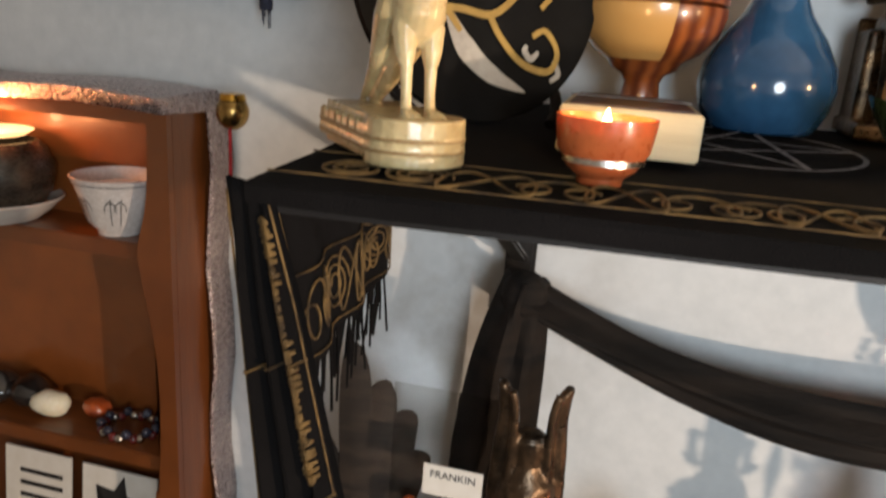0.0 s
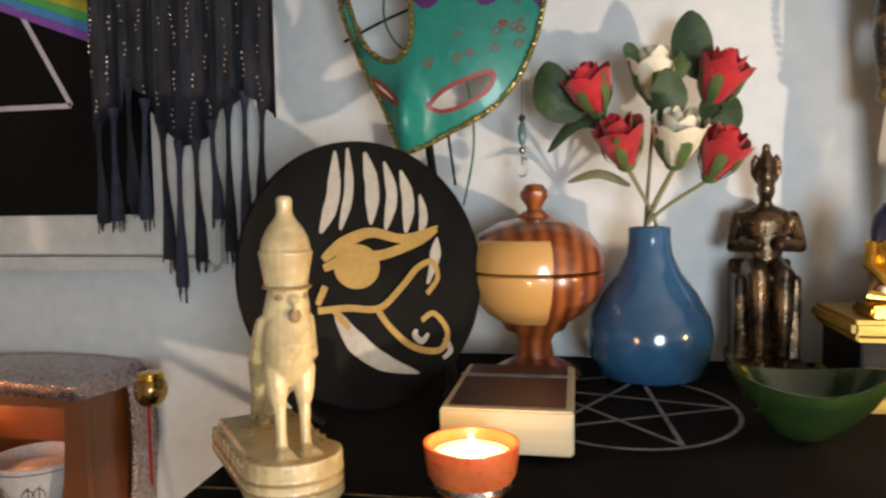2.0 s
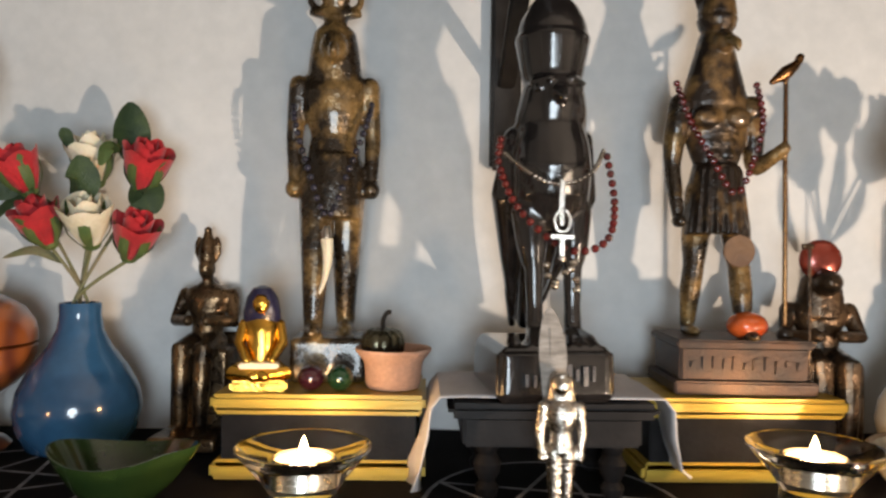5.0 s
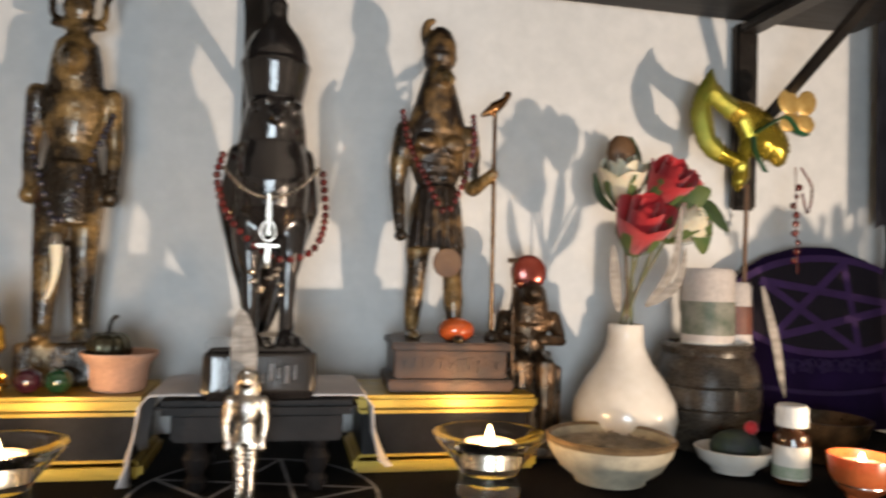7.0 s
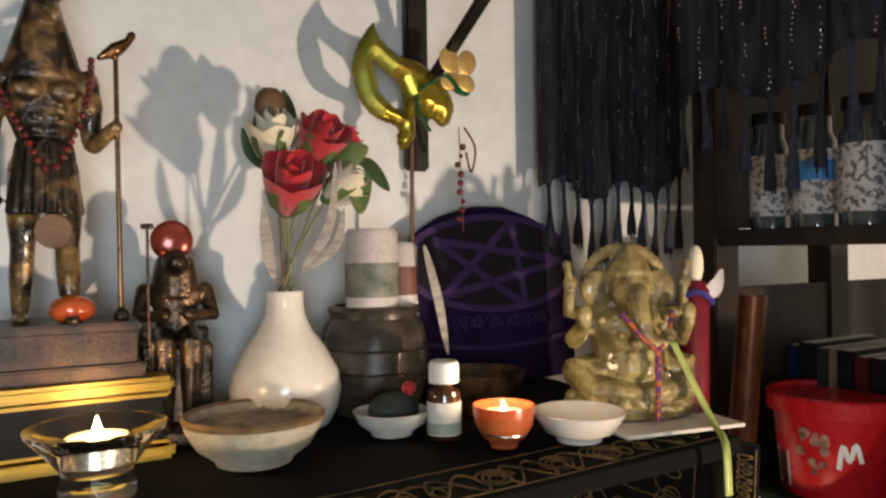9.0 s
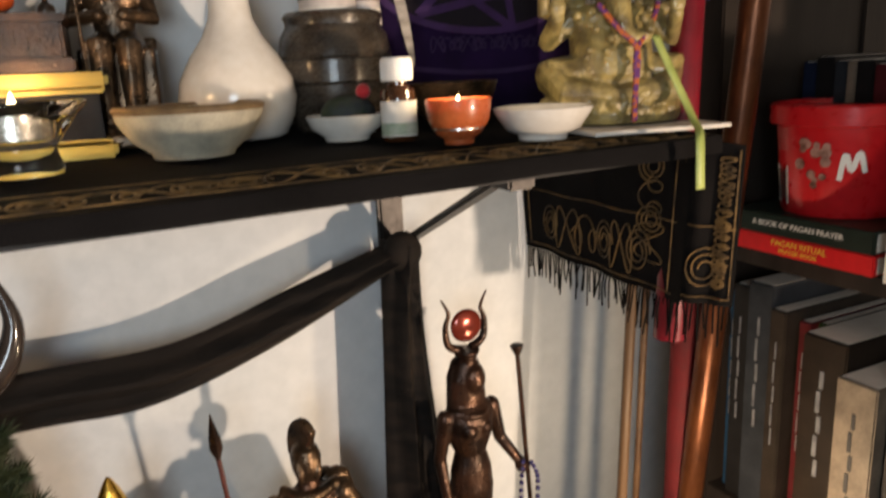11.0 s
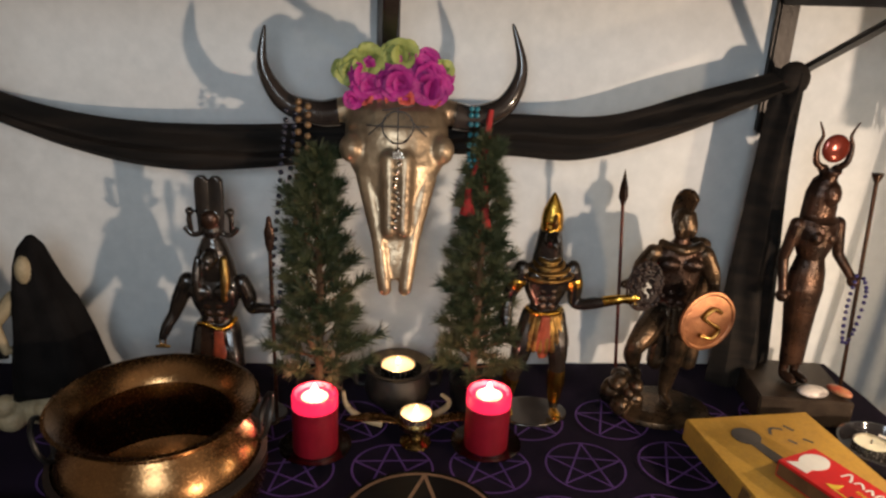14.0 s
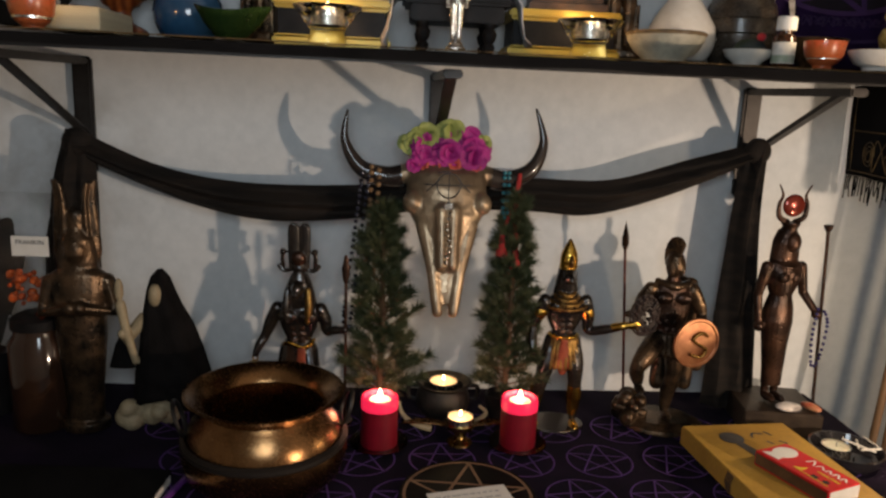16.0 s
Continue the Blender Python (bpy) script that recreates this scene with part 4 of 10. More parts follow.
def bouquet(at, mouth, roses, leaves, label, seed):
    b = thing("rose_bouquet", at, label, "flowers")
    for k, (c, r, tilt, petal) in enumerate(roses):
        bp, bg = bmesh.new(), bmesh.new()
        rose(bp, bg, Vector(c), r, tilt, seed + k)
        c = Vector(c)
        stem_top = c - Vector(tilt).normalized() * r * 0.9
        s = part("rose", bp, petal, b, "deep red silk rose" if petal is RED else "ivory silk rose")
        part("calyx", bg, [SEPAL, SEPAL], s)
        part("stem", tube(bmesh.new(), spline([Vector(mouth) + Vector((0.004 * math.cos(k * 2.1), 0.004 * math.sin(k * 2.1), -0.03)), Vector(mouth) + Vector((0.005 * math.cos(k * 2.1), 0.005 * math.sin(k * 2.1), 0.006)), stem_top], 8), 0.0014, 7), STEM, b)
    for pts, w, m in leaves:
        bm = bmesh.new()
        blade(bm, pts, w, Vector(pts[0]) + Vector((0, 0.08, -0.02)), 0, 0.2)
        part("leaf", bm, m, b)
    return b


V = Vector
MOUTH = V((-0.005, 0, 0.109))
bx, by, bz = -0.320, -0.020, TOP + 0.011


def rel(x, z, y=0.0):
    return ((x - bx) * 1.055 + 0.002, y, (z - 1.49) * 1.055 + 1.489 - bz)


bouquet((bx, by, bz), MOUTH, [
    (rel(-0.366, 1.578, -0.01), 0.0175, (-0.35, -0.35, 1), RED), (rel(-0.323, 1.589, 0.01), 0.0185, (-0.05, -0.25, 1), WHITEPETAL),
    (rel(-0.281, 1.583, 0.0), 0.0185, (0.35, -0.35, 1), RED), (rel(-0.346, 1.540, -0.02), 0.0175, (-0.25, -0.45, 1), RED),
    (rel(-0.311, 1.541, -0.025), 0.0185, (0.05, -0.5, 1), WHITEPETAL), (rel(-0.283, 1.531, -0.015), 0.0175, (0.4, -0.4, 1), RED)],
    [([rel(-0.290, 1.590, 0.01), rel(-0.297, 1.615, 0.012), rel(-0.298, 1.638, 0.014)], 0.030, LEAF), ([rel(-0.372, 1.568), rel(-0.392, 1.580, -0.006), rel(-0.398, 1.604, -0.006)], 0.034, LEAF),
     ([rel(-0.325, 1.560, -0.02), rel(-0.316, 1.573, -0.026), rel(-0.318, 1.592, -0.026)], 0.026, LEAF), ([rel(-0.292, 1.560), rel(-0.279, 1.568, -0.006), rel(-0.270, 1.552, -0.008)], 0.028, LEAF),
     ([rel(-0.345, 1.555), rel(-0.375, 1.562), rel(-0.398, 1.540)], 0.012, LEAF), ([rel(-0.340, 1.515), rel(-0.362, 1.524), rel(-0.384, 1.518)], 0.007, STEM),
     ([rel(-0.335, 1.60), rel(-0.34, 1.61), rel(-0.343, 1.615)], 0.010, LEAF), ([rel(-0.300, 1.60), rel(-0.305, 1.600, -0.01), rel(-0.308, 1.586, -0.014)], 0.012, SEPAL)],
    "bunch of red and ivory silk roses in the blue vase", 3)
bx, by, bz = 0.346, -0.048, TOP + 0.0094
bouquet((bx, by, bz), V((0, 0, 0.110)), [
    (rel(0.333, 1.600, -0.01), 0.020, (-0.2, -0.5, 1), WHITEPETAL), (rel(0.365, 1.598, -0.02), 0.021, (0.2, -0.8, 0.8), RED),
    (rel(0.393, 1.603, 0.0), 0.014, (0.5, -0.4, 1), RED), (rel(0.340, 1.560, -0.03), 0.024, (-0.1, -0.8, 0.8), RED), (rel(0.388, 1.566, -0.01), 0.018, (0.6, -0.6, 0.6), WHITEPETAL)],
    [([rel(0.370, 1.585), rel(0.390, 1.592, -0.02), rel(0.408, 1.600, -0.024)], 0.022, SEPAL), ([rel(0.385, 1.570), rel(0.400, 1.578, -0.02), rel(0.398, 1.545, -0.03)], 0.030, SEPAL),
     ([rel(0.395, 1.58), rel(0.415, 1.586, -0.01), rel(0.433, 1.566, -0.012)], 0.020, LEAF), ([rel(0.332, 1.58), rel(0.318, 1.592), rel(0.312, 1.612)], 0.008, LEAF),
     ([rel(0.345, 1.60), rel(0.350, 1.625), rel(0.345, 1.645)], 0.014, LEAF), ([rel(0.352, 1.50, -0.02), rel(0.372, 1.535, -0.03), rel(0.376, 1.585, -0.034)], 0.008, FEATHER),
     ([rel(0.355, 1.50, -0.015), rel(0.380, 1.52, -0.022), rel(0.388, 1.55, -0.02)], 0.008, FEATHER), ([rel(0.332, 1.495, -0.012), rel(0.325, 1.52, -0.02), rel(0.322, 1.55, -0.02)], 0.010, FEATHER)],
    "red and ivory silk roses and feathers in a vase", 40)
bm = bmesh.new()
loft(bm, [(z, 0, 0, r, r * 0.6) for z, r in ((0, 0.004), (0.006, 0.011), (0.016, 0.014), (0.026, 0.012), (0.032, 0.006))], 14)
tube(bm, [(0, 0, 0.002), (0.006, 0, -0.06), (0.008, -0.002, -0.13)], 0.001, 6)
single("poppy_head", bm, TAN, (0.333, -0.058, 1.618), "dried brown poppy head on a thin stem", "dried flower")

# seated bronze god
def seat_god(bm, H, crown=True):
    box(bm, (0, 0.0, 0.03 * H), (0.36 * H, 0.50 * H, 0.06 * H), 0.006 * H)
    box(bm, (0, 0.09 * H, 0.24 * H), (0.32 * H, 0.28 * H, 0.37 * H), 0.01 * H)
    box(bm, (0, 0.215 * H, 0.40 * H), (0.32 * H, 0.035 * H, 0.16 * H), 0.01 * H)
    for s in (-1, 1):
        limb(bm, [(s * 0.055 * H, 0.06 * H, 0.44 * H), (s * 0.06 * H, -0.12 * H, 0.43 * H), (s * 0.055 * H, -0.13 * H, 0.24 * H), (s * 0.055 * H, -0.13 * H, 0.09 * H)], [0.065 * H, 0.056 * H, 0.046 * H, 0.036 * H])
        ball(bm, (s * 0.055 * H, -0.17 * H, 0.075 * H), (0.03 * H, 0.06 * H, 0.02 * H))
        limb(bm, [(s * 0.135 * H, 0.08 * H, 0.665 * H), (s * 0.165 * H, 0.03 * H, 0.55 * H), (s * 0.05 * H, -0.07 * H, 0.56 * H)], [0.042 * H, 0.036 * H, 0.028 * H])
    loft(bm, [(z * H, 0, 0.07 * H, a * H, b * H) for z, a, b in ((0.40, 0.095, 0.08), (0.48, 0.082, 0.07), (0.58, 0.10, 0.072), (0.66, 0.14, 0.075), (0.70, 0.12, 0.06), (0.73, 0.04, 0.04))])
    limb(bm, [(0, 0.06 * H, 0.70 * H), (0, 0.055 * H, 0.76 * H)], [0.035 * H, 0.033 * H])
    ball(bm, (0, 0.045 * H, 0.80 * H), (0.046 * H, 0.052 * H, 0.055 * H))
    if crown:
        loft(bm, [(z * H, 0, 0.055 * H, a * H, a * H) for z, a in ((0.83, 0.048), (0.86, 0.05), (0.92, 0.04), (0.97, 0.02), (0.985, 0.022), (1.0, 0.012))])
        for s in (-1, 1):
            loft(bm, [(z * H, s * x * H, 0.055 * H, a * H, 0.012 * H) for z, x, a in ((0.83, 0.045, 0.008), (0.87, 0.06, 0.018), (0.92, 0.06, 0.018), (0.955, 0.05, 0.008))], 10)


bm = bmesh.new()
seat_god(bm, 0.174)
for v in bm.verts:
    v.co.x *= 0.84
fuse(single("seated_god_statue", bm, BRONZE, S(-0.237, 0.004), "seated bronze god statue with tall feathered crown", "statue", rz=-4), 0.0013, 1)

# card deck
deck = thing("tarot_deck", S(-0.415, -0.137), "stack of large cards with maroon backs and cream edges", "card deck", rz=1)
part("deck_block", box(bmesh.new(), (0, 0, 0.0125), (0.074, 0.112, 0.025), 0.0012), CARDEDGE, deck)
part("card_back", box(bmesh.new(), (0, 0, 0.0256), (0.065, 0.102, 0.0008)), CARDBACK, deck, "maroon patterned card back", smooth=False)
bm = bmesh.new()
for y in (0.018, 0.0225):
    box(bm, (0, y, 0.0262), (0.0735, 0.0012, 0.0006))
part("cord", bm, GREYCORD, deck, "thin grey tie", smooth=False)


def bowl_candle(at, k, label):
    b = thing("candle_bowl", at, label, "candle", "orange candle bowls")
    part("bowl", lathe(bmesh.new(), [(r * k, z * k) for r, z in ((0, 0), (0.013, 0), (0.0135, 0.004), (0.020, 0.009), (0.0265, 0.020), (0.0285, 0.033), (0.0287, 0.0385), (0.0265, 0.0385), (0.0255, 0.030), (0.022, 0.016), (0, 0.012))], seg=36), COPPERGLAZE, b)
    tealight(b, (0, 0, 0.013 * k), 0.0195, True)
    return b


bowl_candle(S(-0.424, -0.248), 0.80, "small orange glazed bowl holding a lit tealight")
bowl_candle(S(0.476, -0.180), 0.84, "small orange glazed bowl with a burning tealight")

# leaf-shaped green dish
gd = thing("leaf_dish", S(-0.247, -0.135), "dark green glazed leaf-shaped dish", "dish")
bm = bmesh.new()
rings = []
for k, (s, z) in enumerate(((0.30, 0.0), (0.42, 0.003), (0.72, 0.016), (0.95, 0.031), (1.0, 0.036), (0.97, 0.036), (0.70, 0.019), (0.40, 0.007), (0.05, 0.006))):
    row = []
    for i in range(40):
        a = 2 * math.pi * i / 40
        rr = 0.0415 * s
        px, py = rr * math.cos(a), 0.82 * rr * math.sin(a)
        if math.cos(a) > 0.85:
            px += 0.010 * s * (math.cos(a) - 0.85) / 0.15
        row.append(bm.verts.new((px, py, z + 0.004 * s * s * math.cos(2 * a))))
    rings.append(row)
for a, b in zip(rings, rings[1:]):
    for i in range(40):
        bm.faces.new((a[i], a[(i + 1) % 40], b[(i + 1) % 40], b[i]))
bm.faces.new(rings[0])
bm.faces.new(rings[-1])
part("dish", bm, GREENGLAZE, gd)

# plinths of gilt-edged black wood
def plinth(x, w, label):
    p = thing("display_plinth", (x, 0.018, TOP + 0.006), label, "plinth", "display plinths")
    d, yc = 0.092, -0.0575
    part("box", box(bmesh.new(), (0, yc, 0.030), (w - 0.014, d - 0.012, 0.047), 0.001), BLACKPAINT, p, "matt black wooden body", smooth=False)
    for nm, z, h in (("bottom_moulding", 0.0, 0.0125), ("top_moulding", 0.0485, 0.0115)):
        bm = bmesh.new()
        box(bm, (0, yc, z + h / 2), (w, d, h), 0.003)
        box(bm, (0, yc, z + (h - 0.002 if z < 0.02 else 0.0)), (w - 0.006, d - 0.006, 0.006), 0.0015)
        part(nm, bm, YELLOW, p, "gold painted moulding")
    return p


plinth(-0.129, 0.152, "black wooden plinth with gold painted mouldings")
plinth(0.176, 0.150, "black wooden plinth with gold edges under a god")
PT = TOP + 0.0665

# standing figure
def torso(bm, H, y=0.0, sh=0.125, waist=0.072, mi=0):
    loft(bm, [(z * H, 0, y, a * H, b * H) for z, a, b in ((0.50, 0.090, 0.065), (0.56, 0.085, 0.062), (0.63, waist, 0.055), (0.70, 0.095, 0.066), (0.77, sh, 0.070), (0.815, sh * 0.96, 0.055), (0.845, 0.04, 0.035), (0.88, 0.033, 0.033))], 18, mi)


def legs(bm, H, left, right, mi=0, thick=1.0):
    """left and right: lists of (x, y, z) from hip to ankle, in heights."""
    for pts in (left, right):
        limb(bm, [(x * H, y * H, z * H) for x, y, z in pts], [r * H * thick for r in np.linspace(0.062, 0.030, len(pts))], 10, mi)
        x, y, z = pts[-1]
        ball(bm, (x * H, (y - 0.035) * H, (z - 0.012) * H), (0.028 * H, 0.062 * H, 0.022 * H), mi)


def arm(bm, H, pts, mi=0, fist=True, thick=1.0):
    limb(bm, [(x * H, y * H, z * H) for x, y, z in pts], [r * H * thick for r in np.linspace(0.040, 0.024, len(pts))], 10, mi)
    if fist:
        ball(bm, tuple(c * H for c in pts[-1]), 0.031 * H, mi)


def kilt(bm, H, top=0.56, hem=0.34, w=0.115, mi=0):
    loft(bm, [(z * H, 0, -0.005 * H, a * H, b * H) for z, a, b in ((hem, w, 0.082), ((top + hem) / 2, w * 0.94, 0.08), (top - 0.02, w * 0.84, 0.07), (top, w * 0.80, 0.066))], 20, mi)


def hathor_crown(bm, H, z0):
    loft(bm, [(z0 * H, 0, 0, 0.035 * H, 0.035 * H), ((z0 + 0.03) * H, 0, 0, 0.04 * H, 0.035 * H), ((z0 + 0.035) * H, 0, 0, 0.085 * H, 0.03 * H), ((z0 + 0.05) * H, 0, 0, 0.085 * H, 0.03 * H), ((z0 + 0.055) * H, 0, 0, 0.05 * H, 0.03 * H)])
    ball(bm, (0, -0.01 * H, (z0 + 0.10) * H), (0.05 * H, 0.03 * H, 0.05 * H))
    for s in (-1, 1):
        tube(bm, spline([(s * 0.03 * H, 0, (z0 + 0.05) * H), (s * 0.075 * H, 0, (z0 + 0.07) * H), (s * 0.082 * H, 0, (z0 + 0.13) * H), (s * 0.10 * H, 0, (z0 + 0.16) * H)], 5), 0.012 * H, 8)
        loft(bm, [(z * H, s * 0.025 * H, 0, a * H, 0.016 * H) for z, a in ((z0 + 0.08, 0.018), (z0 + 0.16, 0.026), (z0 + 0.22, 0.027), (z0 + 0.25, 0.016))], 12)


# tall god on the west plinth
bm = bmesh.new()
H = 0.254
box(bm, (0, -0.005, 0.017), (0.058, 0.062, 0.034), 0.002)
t = bmesh.new()
torso(t, H, 0, 0.104)
legs(t, H, [(-0.05, 0, 0.5), (-0.05, -0.05, 0.27), (-0.05, -0.08, 0.03)], [(0.045, 0.01, 0.5), (0.045, 0.0, 0.27), (0.045, 0.02, 0.03)])
kilt(t, H, 0.57, 0.37, 0.095)
for s in (-1, 1):
    arm(t, H, [(s * 0.112, 0, 0.79), (s * 0.125, 0.01, 0.62), (s * 0.12, -0.01, 0.46)], thick=0.85)
loft(t, [(z * H, 0, -0.005 * H, a * H, b * H) for z, a, b in ((0.78, 0.09, 0.055), (0.84, 0.085, 0.06), (0.90, 0.078, 0.065), (0.96, 0.066, 0.06), (0.985, 0.04, 0.04))])
ball(t, (0, -0.055 * H, 0.90 * H), (0.045 * H, 0.04 * H, 0.055 * H))
ball(t, (0, -0.085 * H, 0.885 * H), (0.018 * H, 0.03 * H, 0.03 * H))
hathor_crown(t, H, 0.98)
for v in t.verts:
    v.co.z += 0.034
t.to_mesh(tmp := bpy.data.meshes.new("tmp"))
bm.from_mesh(tmp)
t.free()
bpy.data.meshes.remove(tmp)
fuse(single("tall_god_statue", bm, TANBRONZE, (-0.131, -0.004, PT), "tall tan and bronze standing god with horned crown", "statue", rz=4), 0.0016, 1)


def beads(name, at, path, r, material, label, gap=2.05, pend=None):
    b = thing(name, at, label, "necklace")
    pts = spline(path, 12)
    bm, last = bmesh.new(), None
    for p in pts:
        if last is None or (p - last).length > r * gap * 0.95:
            ball(bm, p, r, 0, 8)
            last = p
    part("bead_string", bm, material, b)
    return b


nk = beads("bead_necklace", (-0.131, -0.004, PT), [(-0.031, 0.0, 0.225), (-0.029, -0.018, 0.205), (-0.016, -0.030, 0.165), (0.0, -0.034, 0.128), (0.016, -0.030, 0.165), (0.029, -0.018, 0.205), (0.031, 0.0, 0.225)], 0.0027, BEADBLACK, "long black glossy bead necklace on the tall god")
part("cap", lathe(bmesh.new(), [(0.002, 0.01), (0.0042, 0.006), (0.0042, -0.002), (0, -0.003)], (0.0, -0.034, 0.110), 10), SILVER, nk, "silver pendant cap")
bm = bmesh.new()
tube(bm, spline([(0, -0.034, 0.110), (0.001, -0.035, 0.095), (-0.001, -0.035, 0.08), (-0.005, -0.034, 0.068)], 5), [0.0045 * (1 - i / 17) + 0.0004 for i in range(16)], 8)
part("tusk", bm, WHITEPETAL, nk, "white tusk pendant")

# small gilt scribe
bm = bmesh.new()
box(bm, (0, 0, 0.004), (0.040, 0.030, 0.008), 0.002, 0)
for s in (-1, 1):
    limb(bm, [(s * 0.008, 0.002, 0.016), (s * 0.018, -0.008, 0.013), (-s * 0.004, -0.014, 0.011)], [0.007, 0.006, 0.004], 10, 0)
    limb(bm, [(s * 0.0125, 0.004, 0.046), (s * 0.0155, 0.0, 0.033), (s * 0.009, -0.010, 0.022)], [0.0045, 0.004, 0.003], 10, 0)
loft(bm, [(z, 0, 0.003, a, b) for z, a, b in ((0.012, 0.013, 0.010), (0.024, 0.010, 0.008), (0.038, 0.012, 0.009), (0.048, 0.013, 0.008), (0.053, 0.005, 0.005))], 16, 0)
box(bm, (0, -0.008, 0.0185), (0.028, 0.014, 0.004), 0.001, 1)
ball(bm, (0, 0.0, 0.062), (0.0075, 0.008, 0.009), 0)
loft(bm, [(z, 0, 0.004, a, b) for z, a, b in ((0.047, 0.0135, 0.006), (0.056, 0.0135, 0.009), (0.066, 0.0115, 0.010), (0.073, 0.007, 0.007), (0.075, 0.002, 0.002))], 16, 2)
single("scribe_statuette", bm, [GOLD, WHITEPETAL, mat("blue_black_wig", (0.012, 0.012, 0.04), None, 0.3, scale=60, coat=0.4)], (-0.174, -0.064, PT), "small gilded seated scribe with dark blue wig", "statuette", rz=6)

# pot with a metal pumpkin, and two dark glass balls
pot = thing("terracotta_pot", (-0.078, -0.052, PT), "small pale terracotta footed pot", "pot")
part("pot", lathe(bmesh.new(), [(0, 0.004), (0.019, 0.0), (0.0205, 0.003), (0.0215, 0.016), (0.0225, 0.020), (0.0285, 0.0275), (0.0285, 0.0295), (0.0255, 0.029), (0.020, 0.02), (0, 0.02)], seg=32), TERRA, pot)
pk = thing("metal_pumpkin", (-0.086, -0.052, PT + 0.0215), "small shiny dark metal pumpkin ornament", "ornament")
bm = bmesh.new()
for k in range(9):
    a = 2 * math.pi * k / 9
    ball(bm, (0.0085 * math.cos(a), 0.0085 * math.sin(a), 0.011), (0.0085, 0.0085, 0.0115), 0, 12)
part("ribbed_body", bm, mat("dark_pewter", (0.16, 0.15, 0.10), (0.05, 0.045, 0.03), 0.22, 0.9, scale=80, bump=0.2), pk)
part("stalk", tube(bmesh.new(), spline([(0, 0, 0.02), (0.0, 0, 0.028), (0.003, 0, 0.034), (0.006, 0, 0.034)], 5), 0.0017, 8), STEEL, pk)
for x, m, r in ((-0.1395, "dark_ruby", 0.0095), (-0.1185, "dark_emerald", 0.0095)):
    single("glass_ball", ball(bmesh.new(), (0, 0, r), r, 0, 24), mat(m + "_glass", (0.03, 0.006, 0.012) if "ruby" in m else (0.006, 0.03, 0.012), None, 0.05, coat=1.0, bump=0), (x + 0.003, -0.070, PT), "small polished " + m.replace("_", " ") + " glass ball", "glass ball")

# stool with linen, black stone falcon
stool = thing("footstool", S(0.030, -0.084, -0.004), "small black turned-leg wooden stand", "stand")
part("top", box(bmesh.new(), (0, 0, 0.062), (0.138, 0.098, 0.010), 0.004), BLACKPAINT, stool)
part("apron", box(bmesh.new(), (0, 0, 0.047), (0.118, 0.080, 0.020), 0.002), BLACKPAINT, stool)
for x in (-0.042, 0.042):
    for y in (-0.030, 0.030):
        part("leg", lathe(bmesh.new(), [(0.0045, 0.0), (0.007, 0.004), (0.008, 0.009), (0.005, 0.013), (0.008, 0.018), (0.0095, 0.025), (0.006, 0.031), (0.008, 0.036), (0.008, 0.040)], (x, y, 0), 16), BLACKPAINT, stool)
linen = thing("linen_napkin", S(0.030, -0.076, 0.063), "white linen napkin draped over the black stand", "napkin")
bm = bmesh.new()
prof = [(-0.092, -0.060), (-0.090, -0.045), (-0.084, -0.025), (-0.080, -0.006), (-0.074, 0.0015), (-0.06, 0.002), (0.0, 0.002), (0.06, 0.002), (0.074, 0.0015), (0.080, -0.006), (0.083, -0.025), (0.090, -0.045), (0.094, -0.050)]
G = []
for i, (px, pz) in enumerate(prof):
    row = []
    for j in range(13):
        v = j / 12
        hang = max(0, -pz / 0.06)
        row.append(bm.verts.new((px + 0.006 * hang * math.sin(v * 9 + i), -0.048 + 0.098 * v, max(-0.066, pz + 0.0012 * noise.noise((px * 30, v * 3, 1)) - hang * 0.006 * math.sin(v * 5)))))
    G.append(row)
for a, b in zip(G, G[1:]):
    for j in range(12):
        bm.faces.new((a[j], b[j], b[j + 1], a[j + 1]))
cl = part("cloth", bm, WHITECLOTH, linen)
so = cl.modifiers.new("thick", "SOLIDIFY")
so.thickness, so.offset = 0.0008, 1

bm = bmesh.new()
box(bm, (-0.006, 0.0, 0.0185), (0.080, 0.094, 0.037), 0.004, taper=0.96)
falcon_shape(bm, 0.215, 0.036)
crown_shape(bm, 0.275, 0.216, 0.0265)
fuse(single("black_falcon_statue", bm, BLACKSTONE, S(0.032, -0.0880, 0.0635), "polished black stone falcon statue with tall crown", "statue", rz=6), 0.0018, 2)
plaque = thing("engraved_plaque", S(0.032, -0.1375, 0.0660), "silver-grey engraved sign band on the black base", "plaque", rz=6)
bm = bmesh.new()
rnd = random.Random(4)
for k in range(9):
    box(bm, (-0.022 + 0.0055 * k, 0, 0.018 + rnd.uniform(-0.003, 0.003)), (rnd.uniform(0.0015, 0.004), 0.0012, rnd.uniform(0.004, 0.014)), 0.0003)
part("signs", bm, GREYSTONE, plaque)
nk = beads("bead_necklace", S(0.032, -0.0880, 0.0635), [(-0.036, -0.004, 0.176), (-0.038, -0.020, 0.155), (-0.026, -0.036, 0.125), (0.004, -0.043, 0.100), (0.030, -0.038, 0.105), (0.040, -0.022, 0.13), (0.038, -0.008, 0.165)], 0.0028, BEADRED, "dark red bead necklace on the black falcon")
nk = beads("silver_chain", S(0.032, -0.0880, 0.0635), [(-0.034, -0.014, 0.165), (-0.018, -0.038, 0.148), (0.0, -0.042, 0.142), (0.020, -0.038, 0.150), (0.034, -0.014, 0.168)], 0.0017, SILVER, "silver chain with ankh pendant on the black falcon", 1.5)
bm = bmesh.new()
